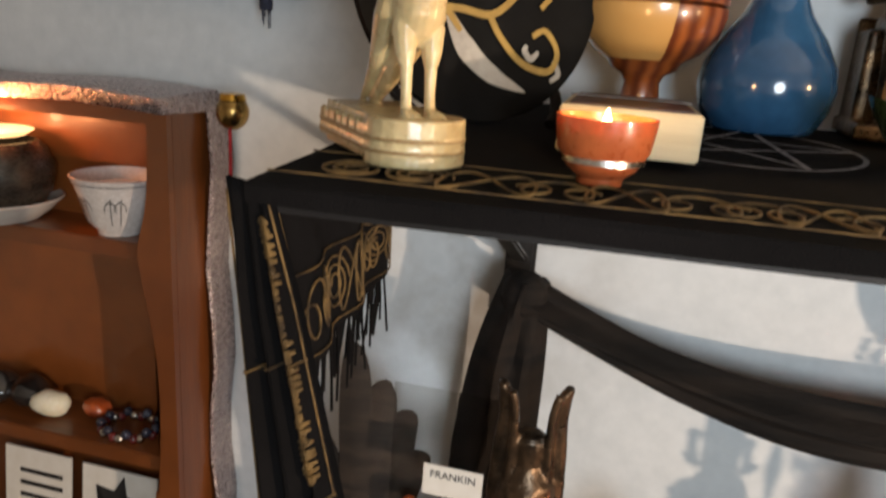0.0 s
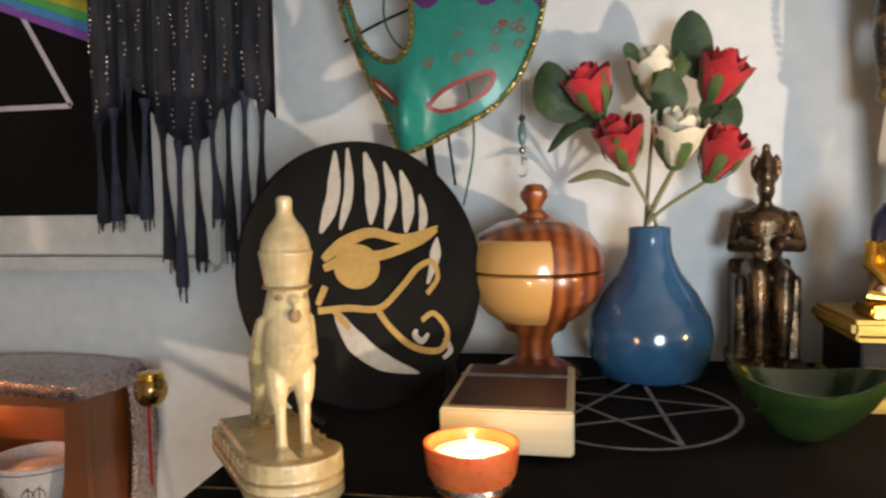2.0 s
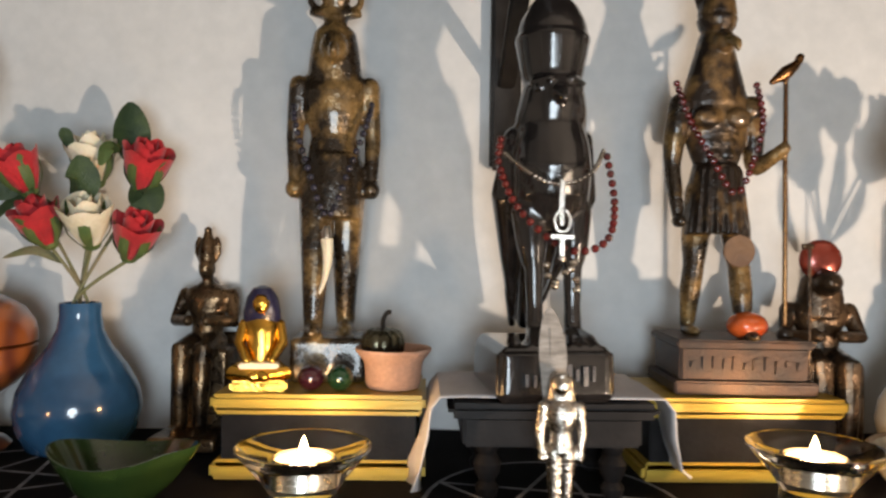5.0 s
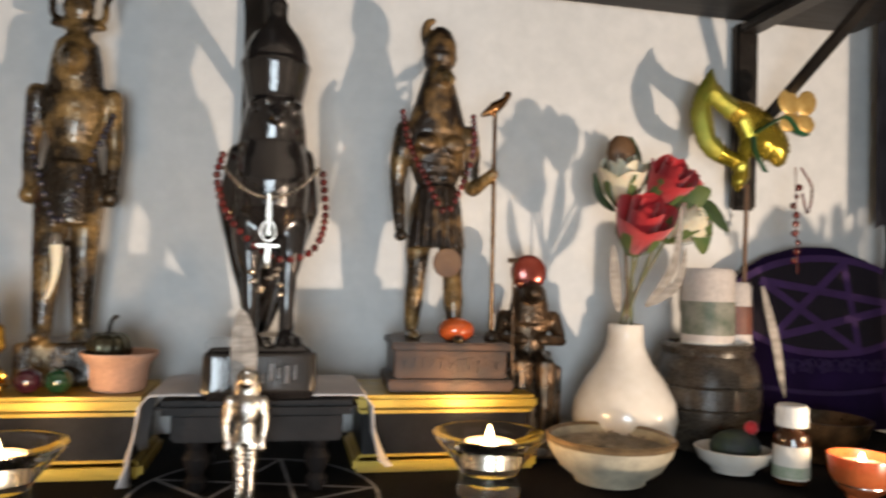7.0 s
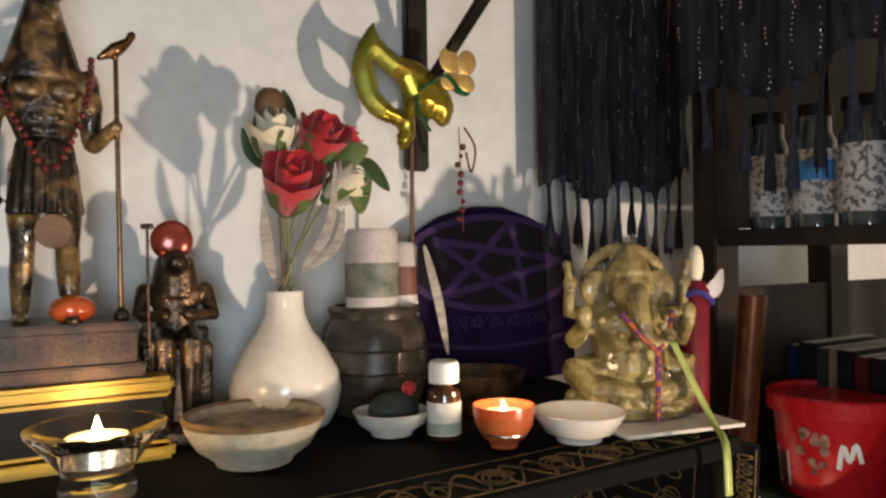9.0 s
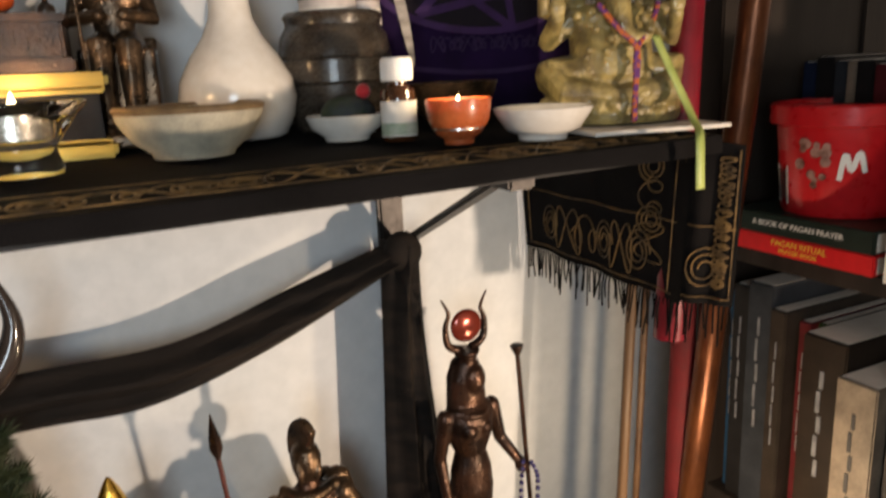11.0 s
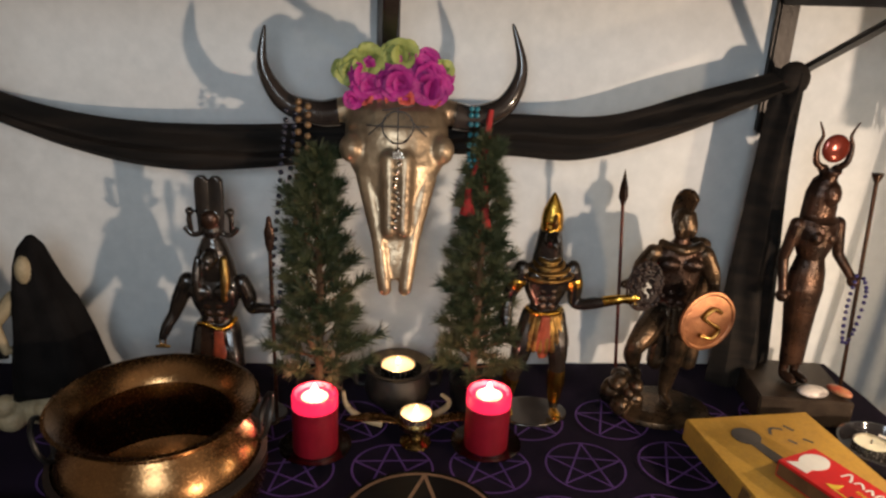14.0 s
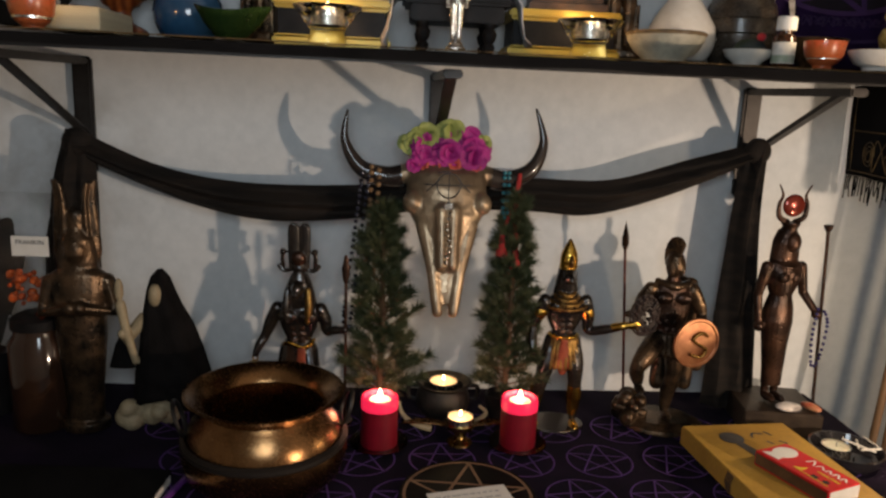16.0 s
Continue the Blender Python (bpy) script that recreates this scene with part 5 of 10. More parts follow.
tube(bm, [(0.005 * math.cos(a), -0.047, 0.118 + 0.007 * math.sin(a)) for a in [2 * math.pi * i / 20 for i in range(20)]], 0.0012, 6, closed=True)
box(bm, (0, -0.047, 0.108), (0.016, 0.003, 0.0025), 0.0006)
box(bm, (0, -0.047, 0.100), (0.003, 0.003, 0.016), 0.0006)
for k in range(10):
    ball(bm, (0.010 * math.sin(k * 2.3), -0.047, 0.094 - 0.0022 * k), 0.0026, 0, 8)
box(bm, (0, -0.0445, 0.130), (0.003, 0.002, 0.03), 0.0005)
part("pendant", bm, SILVER, nk, "silver ankh pendant")

# god on the east plinth, with staff
bm = bmesh.new()
box(bm, (0, 0, 0.005), (0.104, 0.078, 0.010), 0.0015)
box(bm, (0, 0.001, 0.022), (0.094, 0.070, 0.026), 0.002)
box(bm, (0, 0, 0.037), (0.100, 0.075, 0.006), 0.0015)
rnd = random.Random(9)
for k in range(11):
    box(bm, (-0.038 + 0.0077 * k, -0.0345, 0.022 + rnd.uniform(-0.002, 0.002)), (rnd.uniform(0.002, 0.005), 0.002, rnd.uniform(0.004, 0.012)), 0.0004)
RABASE = single("engraved_plinth", bm, mat("coppery_base", (0.075, 0.036, 0.018), (0.022, 0.013, 0.009), 0.4, 0.4, scale=40, bump=0.3), (0.182, -0.036, PT), "copper-brown engraved rectangular block under the god", "plinth", rz=-3)
bm = bmesh.new()
T = 0.278
trunk(bm, T, 0.40, 0.47, 0.60, 0.72, (0.106, 0.060, 0.074))
muscle(bm, T, [(-0.042, 0, 0.40), (-0.048, 0.015, 0.28), (-0.050, 0.02, 0.20), (-0.053, 0.035, 0.12), (-0.056, 0.045, 0.025)], [0.044, 0.040, 0.030, 0.030, 0.020], 1)
muscle(bm, T, [(0.042, 0, 0.40), (0.045, -0.035, 0.28), (0.046, -0.050, 0.20), (0.047, -0.065, 0.12), (0.048, -0.080, 0.025)], [0.044, 0.040, 0.030, 0.030, 0.020], 1)
for x, y in ((-0.056, 0.02), (0.048, -0.105)):
    ball(bm, (x * T, y * T, 0.012 * T), (0.022 * T, 0.050 * T, 0.016 * T), 1)
loft(bm, [(z * T, 0, -0.006 * T, a * T, b * T) for z, a, b in ((0.285, 0.088, 0.074), (0.36, 0.084, 0.070), (0.43, 0.076, 0.062), (0.475, 0.066, 0.054))], 22, 0)
for k in range(9):
    a = math.pi * (1.1 + 0.8 * k / 8)
    muscle(bm, T, [(0.066 * math.cos(a), 0.054 * math.sin(a) - 0.006, 0.46), (0.088 * math.cos(a), 0.074 * math.sin(a) - 0.006, 0.29)], [0.007, 0.009], 0, 2)
muscle(bm, T, [(-0.104, 0, 0.645), (-0.118, 0.005, 0.55), (-0.122, 0.005, 0.47), (-0.120, -0.01, 0.40), (-0.116, -0.02, 0.335)], [0.032, 0.031, 0.023, 0.021, 0.016], 1)
muscle(bm, T, [(0.104, 0, 0.645), (0.112, 0.005, 0.55), (0.116, 0.0, 0.475), (0.140, -0.04, 0.495), (0.165, -0.065, 0.520)], [0.032, 0.031, 0.023, 0.021, 0.018], 1)
ball(bm, (-0.116 * T, -0.03 * T, 0.318 * T), (0.020 * T, 0.026 * T, 0.018 * T), 1)
for x in (-0.109, 0.108):
    muscle(bm, T, [(x, 0.002, 0.60), (x * 1.03, 0.003, 0.575)], [0.034, 0.034], 0, 2)
loft(bm, [(z * T, 0, 0.012 * T, a * T, b * T) for z, a, b in ((0.58, 0.092, 0.045), (0.65, 0.100, 0.058), (0.72, 0.080, 0.058), (0.79, 0.058, 0.054), (0.84, 0.044, 0.048), (0.86, 0.036, 0.040))], 20, 0)
ball(bm, (0.006 * T, -0.030 * T, 0.815 * T), (0.034 * T, 0.036 * T, 0.034 * T), 0)
muscle(bm, T, [(0.010, -0.055, 0.815), (0.016, -0.085, 0.800), (0.016, -0.092, 0.780)], [0.018, 0.013, 0.006], 1)
loft(bm, [(z * T, 0, 0.0, a * T, a * T) for z, a in ((0.850, 0.040), (0.862, 0.050), (0.885, 0.056), (0.892, 0.052), (0.90, 0.054), (0.935, 0.050), (0.965, 0.034), (0.98, 0.016))], 20, 0)
muscle(bm, T, [(-0.030, 0.012, 0.90), (-0.046, 0.012, 0.955), (-0.040, 0.010, 0.99), (-0.024, 0.006, 1.0)], [0.014, 0.016, 0.014, 0.010], 0)
tube(bm, [(0.172 * T, -0.068 * T, 0.0), (0.165 * T, -0.068 * T, 0.715 * T)], 0.0020, 8, 2)
ball(bm, (0.172 * T, -0.068 * T, 0.012 * T), (0.022 * T, 0.022 * T, 0.022 * T), 0)
muscle(bm, T, [(0.125, -0.068, 0.700), (0.165, -0.068, 0.728), (0.195, -0.068, 0.752)], [0.008, 0.020, 0.012], 2, 3)
muscle(bm, T, [(0.196, -0.068, 0.752), (0.206, -0.068, 0.772)], [0.011, 0.012], 2, 2)
fuse_painted(single("standing_god_statue", bm, [DARKTAN, TANBRONZE, OLDBRASS, DARKTAN, DARKTAN], (0.170, -0.036, PT + 0.0395), "bronze falcon-headed standing god holding a bird staff", "statue", rz=4), 0.0011, 1)
nk = beads("bead_necklace", (0.170, -0.036, PT + 0.0395), [(-0.031, 0.0, 0.196), (-0.028, -0.020, 0.165), (-0.014, -0.028, 0.135), (0.002, -0.034, 0.108), (0.018, -0.028, 0.135), (0.028, -0.020, 0.165), (0.032, 0.0, 0.196)], 0.0028, BEADRED, "amber-red bead necklace on the standing god")
bm = bmesh.new()
lathe(bm, [(0, -0.0012), (0.0115, -0.0012), (0.012, 0), (0.0115, 0.0012), (0, 0.0012)], seg=28)
part("medal", bm, TAN, nk, "round brown pendant disc").matrix_basis = pose(0.004, -0.036, 0.066, 90)
single("carnelian_egg", ball(bmesh.new(), (0, 0, 0.0105), (0.0155, 0.0125, 0.0108), 0, 24), AMBER, (0.186, -0.060, PT + 0.0395), "polished orange carnelian egg on the statue base", "stone")

# lioness with sun disc
bm = bmesh.new()
seat_god(bm, 0.172, False)
ball(bm, (0, -0.004, 0.138), (0.011, 0.014, 0.010))
loft(bm, [(z, 0, 0.010, a, 0.013) for z, a in ((0.110, 0.017), (0.125, 0.018), (0.140, 0.015), (0.148, 0.009))], 14)
tube(bm, [(-0.020, -0.026, 0.01), (-0.021, -0.024, 0.165)], 0.0015, 6)
box(bm, (-0.021, -0.020, 0.166), (0.010, 0.003, 0.005), 0.001)
fuse(single("lioness_statue", bm, DARKBRONZE, S(0.262, -0.030), "small dark bronze seated lioness goddess with staff", "statue", rz=-8), 0.0012, 1)
bm = bmesh.new()
ball(bm, (0, 0, 0), (0.0165, 0.006, 0.0165), 0, 28)
single("sun_disc", bm, REDDISC, (0.260, -0.026, 1.526), "red copper sun disc on the lioness head", "disc", rz=-8)

# glass tealight holders
def glass_holder(x, y, label):
    g = thing("glass_candle_holder", S(x, y), label, "candle holder", "glass candle holders")
    part("glass", lathe(bmesh.new(), [(0, 0.001), (0.0225, 0.0), (0.0235, 0.004), (0.021, 0.012), (0.0205, 0.016), (0.026, 0.024), (0.036, 0.036), (0.0415, 0.042), (0.0415, 0.044), (0.0375, 0.044), (0.030, 0.0385), (0.0225, 0.036), (0.021, 0.034), (0.020, 0.022), (0, 0.0205)], seg=48), CLEAR, g).visible_shadow = False
    tealight(g, (0, 0, 0.0225), fh=0.011)


glass_holder(-0.128, -0.150, "flared clear glass holder with lit tealight")
glass_holder(0.194, -0.142, "flared clear glass holder with burning tealight")

# small silver figure with a feather
bm = bmesh.new()
loft(bm, [(z, 0, 0, a, a * 0.8) for z, a in ((0, 0.012), (0.004, 0.012), (0.005, 0.009), (0.009, 0.008))], 16)
H = 0.088
t = bmesh.new()
torso(t, H, 0, 0.10)
legs(t, H, [(-0.04, 0, 0.5), (-0.04, 0, 0.27), (-0.04, 0, 0.04)], [(0.04, 0, 0.5), (0.04, 0, 0.27), (0.04, 0, 0.04)])
for s in (-1, 1):
    arm(t, H, [(s * 0.115, 0, 0.79), (s * 0.135, 0, 0.62), (s * 0.12, -0.02, 0.46)])
ball(t, (0, 0, 0.93 * H), (0.06 * H, 0.06 * H, 0.07 * H))
loft(t, [(z * H, 0, 0.01 * H, a * H, 0.05 * H) for z, a in ((0.76, 0.09), (0.88, 0.085), (0.98, 0.07), (1.01, 0.03))])
for v in t.verts:
    v.co.z += 0.008
t.to_mesh(tmp := bpy.data.meshes.new("tmp"))
bm.from_mesh(tmp)
t.free()
bpy.data.meshes.remove(tmp)
fuse(single("silver_figurine", bm, SILVER, S(0.024, -0.182), "tiny silver standing figurine on a round base", "figurine", rz=-8), 0.0009, 1)
bm = bmesh.new()
blade(bm, [(0, 0, 0), (0.001, 0, 0.025), (0.0, 0.001, 0.045), (-0.002, 0.002, 0.062)], 0.016, (0, 0.05, 0.03), 0, 0.1)
tube(bm, [(0.001, 0, -0.07), (0, 0, 0.0), (-0.001, 0.001, 0.05)], 0.0006, 6)
single("white_feather", bm, FEATHER, S(0.020, -0.172, 0.071), "white feather standing behind the silver figurine", "feather")

# flat pentacle cords on the runner
bm = bmesh.new()
for cx, cy, r in ((0.03, -0.135, 0.085), (-0.345, -0.100, 0.070)):
    pentagram(bm, cx, cy, r, 0.003, 0.2, 0.0, lambda u, v, z: (u, v, TOP + sag(v) + 0.0008 + z))
tagged(single("pentacle_print", bm, GREYCORD, (0, 0, 0), "thin grey pentacle lines printed on the black runner", "print", smooth=False), kind="stuff")

# row of bowls at the east end
sb = thing("stoneware_bowl", S(0.298, -0.122), "speckled stoneware bowl with brown rim, full of ash", "bowl")
part("bowl", lathe(bmesh.new(), [(0, 0), (0.027, 0), (0.028, 0.003), (0.040, 0.012), (0.0475, 0.024), (0.050, 0.033), (0.0465, 0.033), (0.044, 0.024), (0, 0.02)], seg=44), STONEWARE, sb)
part("rim", lathe(bmesh.new(), [(0.0497, 0.0305), (0.0508, 0.0335), (0.0485, 0.0355), (0.0458, 0.0335)], seg=44), RIMBROWN, sb, "brown glazed rim")
bm = bmesh.new()
rnd = random.Random(2)
lathe(bm, [(0, 0.030), (0.02, 0.0295), (0.0455, 0.0265)], seg=30)
for k in range(40):
    a, r = rnd.uniform(0, 6.3), 0.034 * math.sqrt(rnd.random())
    p = V((r * math.cos(a), r * math.sin(a), 0.0300))
    d = V((rnd.uniform(-1, 1), rnd.uniform(-1, 1), rnd.uniform(-0.1, 0.25))) * 0.006
    tube(bm, [p - d, p + d], 0.0007, 5)
tagged(part("ash", bm, ASH, sb, "grey ash and burnt stubs"), kind="stuff")

jar = thing("stoneware_jar", S(0.432, -0.040), "dark brown glazed stoneware jar with ribbed sides", "jar")
part("jar", lathe(bmesh.new(), [(0, 0), (0.034, 0), (0.042, 0.010), (0.048, 0.032), (0.0485, 0.038), (0.047, 0.0395), (0.0488, 0.041), (0.049, 0.058), (0.0475, 0.0595), (0.0485, 0.061), (0.045, 0.078), (0.040, 0.086), (0.0405, 0.090), (0.042, 0.093), (0.040, 0.0965), (0.036, 0.0965), (0.036, 0.08), (0, 0.07)], seg=44), DARKGLAZE, jar)
def shrink_bottle(at, r, h, bands, label):
    b = thing("printed_candle", at, label, "candle")
    part("body", lathe(bmesh.new(), [(0, 0), (r, 0), (r, h - 0.004), (r - 0.003, h), (0, h)], seg=28), mat("milky_plastic", (0.55, 0.50, 0.47), None, 0.35, scale=30, bump=0.1), b)
    for z0, z1, m in bands:
        part("label", lathe(bmesh.new(), [(r + 0.0004, z0), (r + 0.0004, z1)], seg=28), m, b, "printed paper band")


shrink_bottle((0.425, -0.052, TOP + 0.083), 0.0235, 0.092, ((0.004, 0.026, PAPER), (0.032, 0.062, mat("moss_print", (0.05, 0.075, 0.05), (0.2, 0.2, 0.17), 0.5, scale=60))), "pale printed jar standing in the stoneware jar")
shrink_bottle((0.459, -0.045, TOP + 0.083), 0.014, 0.080, ((0.004, 0.026, PAPER), (0.032, 0.058, mat("brown_print", (0.16, 0.06, 0.04), (0.10, 0.04, 0.03), 0.5, scale=60))), "narrow brown printed tube in the stoneware jar")
bm = bmesh.new()
blade(bm, [(0, 0, 0.10), (0.012, -0.004, 0.05), (0.020, -0.006, 0.0)], 0.010, (0.0, 0.06, 0.05), 0, 0.1)
single("pale_feather", bm, FEATHER, (0.470, -0.068, TOP + 0.06), "pale grey feather leaning against the jar", "feather")

d2 = thing("white_dish", S(0.414, -0.110), "small pale blue-white dish with a dark stone", "dish")
part("dish", lathe(bmesh.new(), [(0, 0), (0.017, 0), (0.018, 0.003), (0.028, 0.010), (0.0315, 0.019), (0.030, 0.0195), (0.026, 0.011), (0, 0.006)], seg=36), WHITEGLAZE, d2)
part("stone", ball(bmesh.new(), (0.002, 0.0, 0.020), (0.022, 0.017, 0.014), 0, 20), mat("mossy_stone", (0.012, 0.018, 0.03), (0.03, 0.045, 0.02), 0.6, scale=60, bump=0.6), d2, "dark mossy stone")
part("bud", ball(bmesh.new(), (0.014, -0.004, 0.036), (0.006, 0.006, 0.006), 0, 12), RED, d2, "small red bud")

ob = thing("essence_bottle", S(0.446, -0.140), "small brown glass bottle with white cap and paper label", "bottle")
part("bottle", lathe(bmesh.new(), [(0, 0), (0.0125, 0), (0.0135, 0.002), (0.0135, 0.034), (0.0125, 0.038), (0.0075, 0.0415), (0.0075, 0.045), (0, 0.045)], seg=28), mat("amber_glass", (0.05, 0.018, 0.006), None, 0.08, bump=0, coat=0.8), ob)
part("label", lathe(bmesh.new(), [(0.0138, 0.004), (0.0138, 0.030)], seg=28), PAPER, ob, "pale paper label")
part("label_band", lathe(bmesh.new(), [(0.0140, 0.005), (0.0140, 0.014)], seg=28), mat("sage_print", (0.25, 0.32, 0.22), (0.4, 0.42, 0.34), 0.6, scale=90), ob, "green printed label edge")
bm = bmesh.new()
lathe(bm, [(0, 0.0615), (0.0105, 0.0615), (0.0118, 0.060), (0.0118, 0.0445), (0, 0.0445)], seg=30)
for k in range(30):
    a = 2 * math.pi * k / 30
    box(bm, (0.0118 * math.cos(a), 0.0118 * math.sin(a), 0.052), (0.0008, 0.0008, 0.013), 0, 0, Matrix.Rotation(a, 4, "Z"))
part("cap", bm, mat("white_plastic", (0.78, 0.77, 0.75), None, 0.4, bump=0.03), ob, "white ribbed screw cap")

bb = thing("brass_bowl", S(0.515, -0.090), "dark polished brass offering bowl", "bowl")
part("bowl", lathe(bmesh.new(), [(0, 0), (0.018, 0), (0.019, 0.005), (0.034, 0.018), (0.041, 0.038), (0.039, 0.0385), (0.033, 0.02), (0, 0.009)], seg=40), DARKBRONZE, bb)

wd = thing("white_saucer", S(0.538, -0.196), "round white ceramic saucer bowl", "saucer")
part("saucer", lathe(bmesh.new(), [(0, 0), (0.018, 0), (0.019, 0.004), (0.028, 0.008), (0.036, 0.020), (0.0375, 0.0235), (0.036, 0.024), (0.0335, 0.020), (0.024, 0.011), (0, 0.009)], seg=44), WHITEGLAZE, wd)

# purple hat with a pentagram
hat = thing("pentagram_hat", S(0.600, 0.008), "purple velvet pouch hat with appliqued black pentagram panel", "hat", rx=-5)
HW, HH = 0.120, 0.190
ease = lambda v: (0.90 + 0.10 * math.sin(min(1, v * 1.6) * math.pi / 2)) * math.sqrt(max(0, 1 - max(0, (v - 0.55) / 0.46) ** 2))
bm = bmesh.new()
for s in (-1, 1):
    G = [[bm.verts.new((HW * ease(j / 18) * (i / 16 * 2 - 1), s * 0.016 * max(0, 1 - (i / 8 - 1) ** 4) * (1 - 0.4 * j / 18) * (1 if s < 0 else 0.4) - 0.002 * math.sin(j * 1.3) * (1 if j < 8 else 0), HH * j / 18)) for j in range(19)] for i in range(17)]
    for i in range(16):
        for j in range(18):
            bm.faces.new((G[i][j], G[i + 1][j], G[i + 1][j + 1], G[i][j + 1]))
part("body", bm, HATPURPLE, hat)
face = lambda u, v, w: (u, -0.0165 * max(0, 1 - abs(u / HW) ** 4) * (1 - 0.4 * v / HH) - 0.0015 - w, v)
bm = bmesh.new()
pts = [(HW * 0.90 * math.cos(a), 0.128 + 0.048 * math.sin(a)) for a in [2 * math.pi * i / 40 for i in range(40)]]
slab(bm, pts, 0.001, face)
part("panel", bm, mat("black_velvet", (0.006, 0.003, 0.010), None, 0.95, scale=20), hat, "black velvet panel")
bm = bmesh.new()
STARVIOLET = mat("violet_ribbon", (0.040, 0.013, 0.085), (0.028, 0.008, 0.06), 0.8, scale=50, bump=0.3)
tips = [(0.1 * 0.92 * math.sin(4 * math.pi * k / 5 + 0.25), 0.126 + 0.050 * math.cos(4 * math.pi * k / 5 + 0.25)) for k in range(6)]
for k in range(5):
    (a, b), (c, d) = tips[k], tips[k + 1]
    part("star_strip", stroke(bmesh.new(), [(a + (c - a) * i / 8, b + (d - b) * i / 8) for i in range(9)], [0.008], 0.0016 + 0.0003 * k, face, smooth_n=1), STARVIOLET, hat, "violet ribbon strip of the star")
stroke(bm, [(HW * 0.92 * math.cos(a), 0.128 + 0.050 * math.sin(a)) for a in [2 * math.pi * i / 40 for i in range(41)]], [0.007], 0.0014, face, smooth_n=1)
part("star_ring", bm, STARVIOLET, hat, "violet ribbon ring round the star")
bm = bmesh.new()
knot(bm, lambda u, v, w: face(-0.06 + u, 0.058 + v, w + 0.0012), 0.13, 0.016, 0.0009, 8)
stroke(bm, [(-0.10 + 0.01 * i, 0.048 - 0.010 * math.sin(math.pi * i / 20)) for i in range(21)], [0.005], 0.0014, face, smooth_n=1)
part("braid", bm, mat("dark_violet_braid", (0.022, 0.008, 0.055), None, 0.9, scale=60), hat)

# seated elephant god, yellow resin
bm = bmesh.new()
K = 0.152
loft(bm, [(z * K, 0, y * K, a * K, b * K) for z, y, a, b in ((0.0, 0.0, 0.38, 0.24), (0.05, 0.0, 0.40, 0.25), (0.10, 0.0, 0.37, 0.22), (0.14, 0.0, 0.30, 0.18))])
for s in (-1, 1):
    limb(bm, [(s * 0.10 * K, 0.0, 0.26 * K), (s * 0.33 * K, -0.08 * K, 0.24 * K), (s * 0.28 * K, -0.16 * K, 0.17 * K), (-s * 0.05 * K, -0.20 * K, 0.14 * K)], [0.12 * K, 0.115 * K, 0.09 * K, 0.05 * K])
    limb(bm, [(s * 0.21 * K, 0, 0.55 * K), (s * 0.34 * K, -0.03 * K, 0.44 * K), (s * 0.31 * K, -0.15 * K, 0.55 * K)], [0.068 * K, 0.056 * K, 0.04 * K])
    ball(bm, (s * 0.31 * K, -0.16 * K, 0.60 * K), (0.045 * K, 0.028 * K, 0.06 * K))
    limb(bm, [(s * 0.22 * K, 0.04 * K, 0.58 * K), (s * 0.35 * K, 0.03 * K, 0.60 * K), (s * 0.35 * K, 0.0, 0.72 * K)], [0.056 * K, 0.042 * K, 0.036 * K])
    ball(bm, (s * 0.35 * K, -0.01 * K, 0.77 * K), (0.045 * K, 0.032 * K, 0.045 * K))
    limb(bm, [(s * 0.35 * K, -0.01 * K, 0.78 * K), (s * 0.37 * K, -0.01 * K, 0.88 * K)], [0.018 * K, 0.030 * K], 8)
    ball(bm, (s * 0.19 * K, -0.02 * K, 0.73 * K), (0.10 * K, 0.035 * K, 0.12 * K))
loft(bm, [(z * K, 0, y * K, a * K, b * K) for z, y, a, b in ((0.14, 0.0, 0.20, 0.16), (0.26, -0.03, 0.22, 0.20), (0.38, -0.03, 0.22, 0.19), (0.48, 0.0, 0.22, 0.15), (0.57, 0.0, 0.24, 0.13), (0.62, 0, 0.14, 0.10))])
ball(bm, (0, -0.06 * K, 0.73 * K), (0.13 * K, 0.12 * K, 0.13 * K))
limb(bm, spline([(0, -0.16 * K, 0.70 * K), (0.0, -0.21 * K, 0.56 * K), (0.03 * K, -0.23 * K, 0.45 * K), (0.12 * K, -0.23 * K, 0.44 * K), (0.15 * K, -0.22 * K, 0.50 * K)], 5), list(np.linspace(0.07, 0.03, 21) * K))
loft(bm, [(z * K, 0, -0.02 * K, a * K, a * K) for z, a in ((0.80, 0.13), (0.84, 0.135), (0.89, 0.11), (0.95, 0.06), (1.0, 0.02))])
for i in range(21):
    a = math.pi * (i / 20) * 1.15 - 0.24
    ball(bm, (0.25 * K * math.cos(a), 0.05 * K, 0.76 * K + 0.23 * K * math.sin(a)), 0.026 * K, 0, 10)
tube(bm, [(0.23 * K * math.cos(a), 0.05 * K, 0.76 * K + 0.21 * K * math.sin(a)) for a in [math.pi * (i / 20) * 1.15 - 0.24 for i in range(21)]], 0.03 * K, 8)
rnd = random.Random(3)
for k in range(60):
    a = rnd.uniform(math.pi, 2 * math.pi)
    ball(bm, (0.36 * K * math.cos(a), 0.23 * K * math.sin(a), rnd.uniform(0.02, 0.14) * K), rnd.uniform(0.02, 0.045) * K, 0, 8)
for k in range(26):
    ball(bm, (rnd.uniform(-0.2, 0.2) * K, -0.17 * K + rnd.uniform(-0.02, 0.01), rnd.uniform(0.25, 0.6) * K), rnd.uniform(0.012, 0.03) * K, 0, 8)
fuse(single("elephant_god_statue", bm, SKIN, S(0.628, -0.160, 0.003), "yellowed resin seated elephant-headed god statue", "statue", rz=-24), 0.0013, 1)
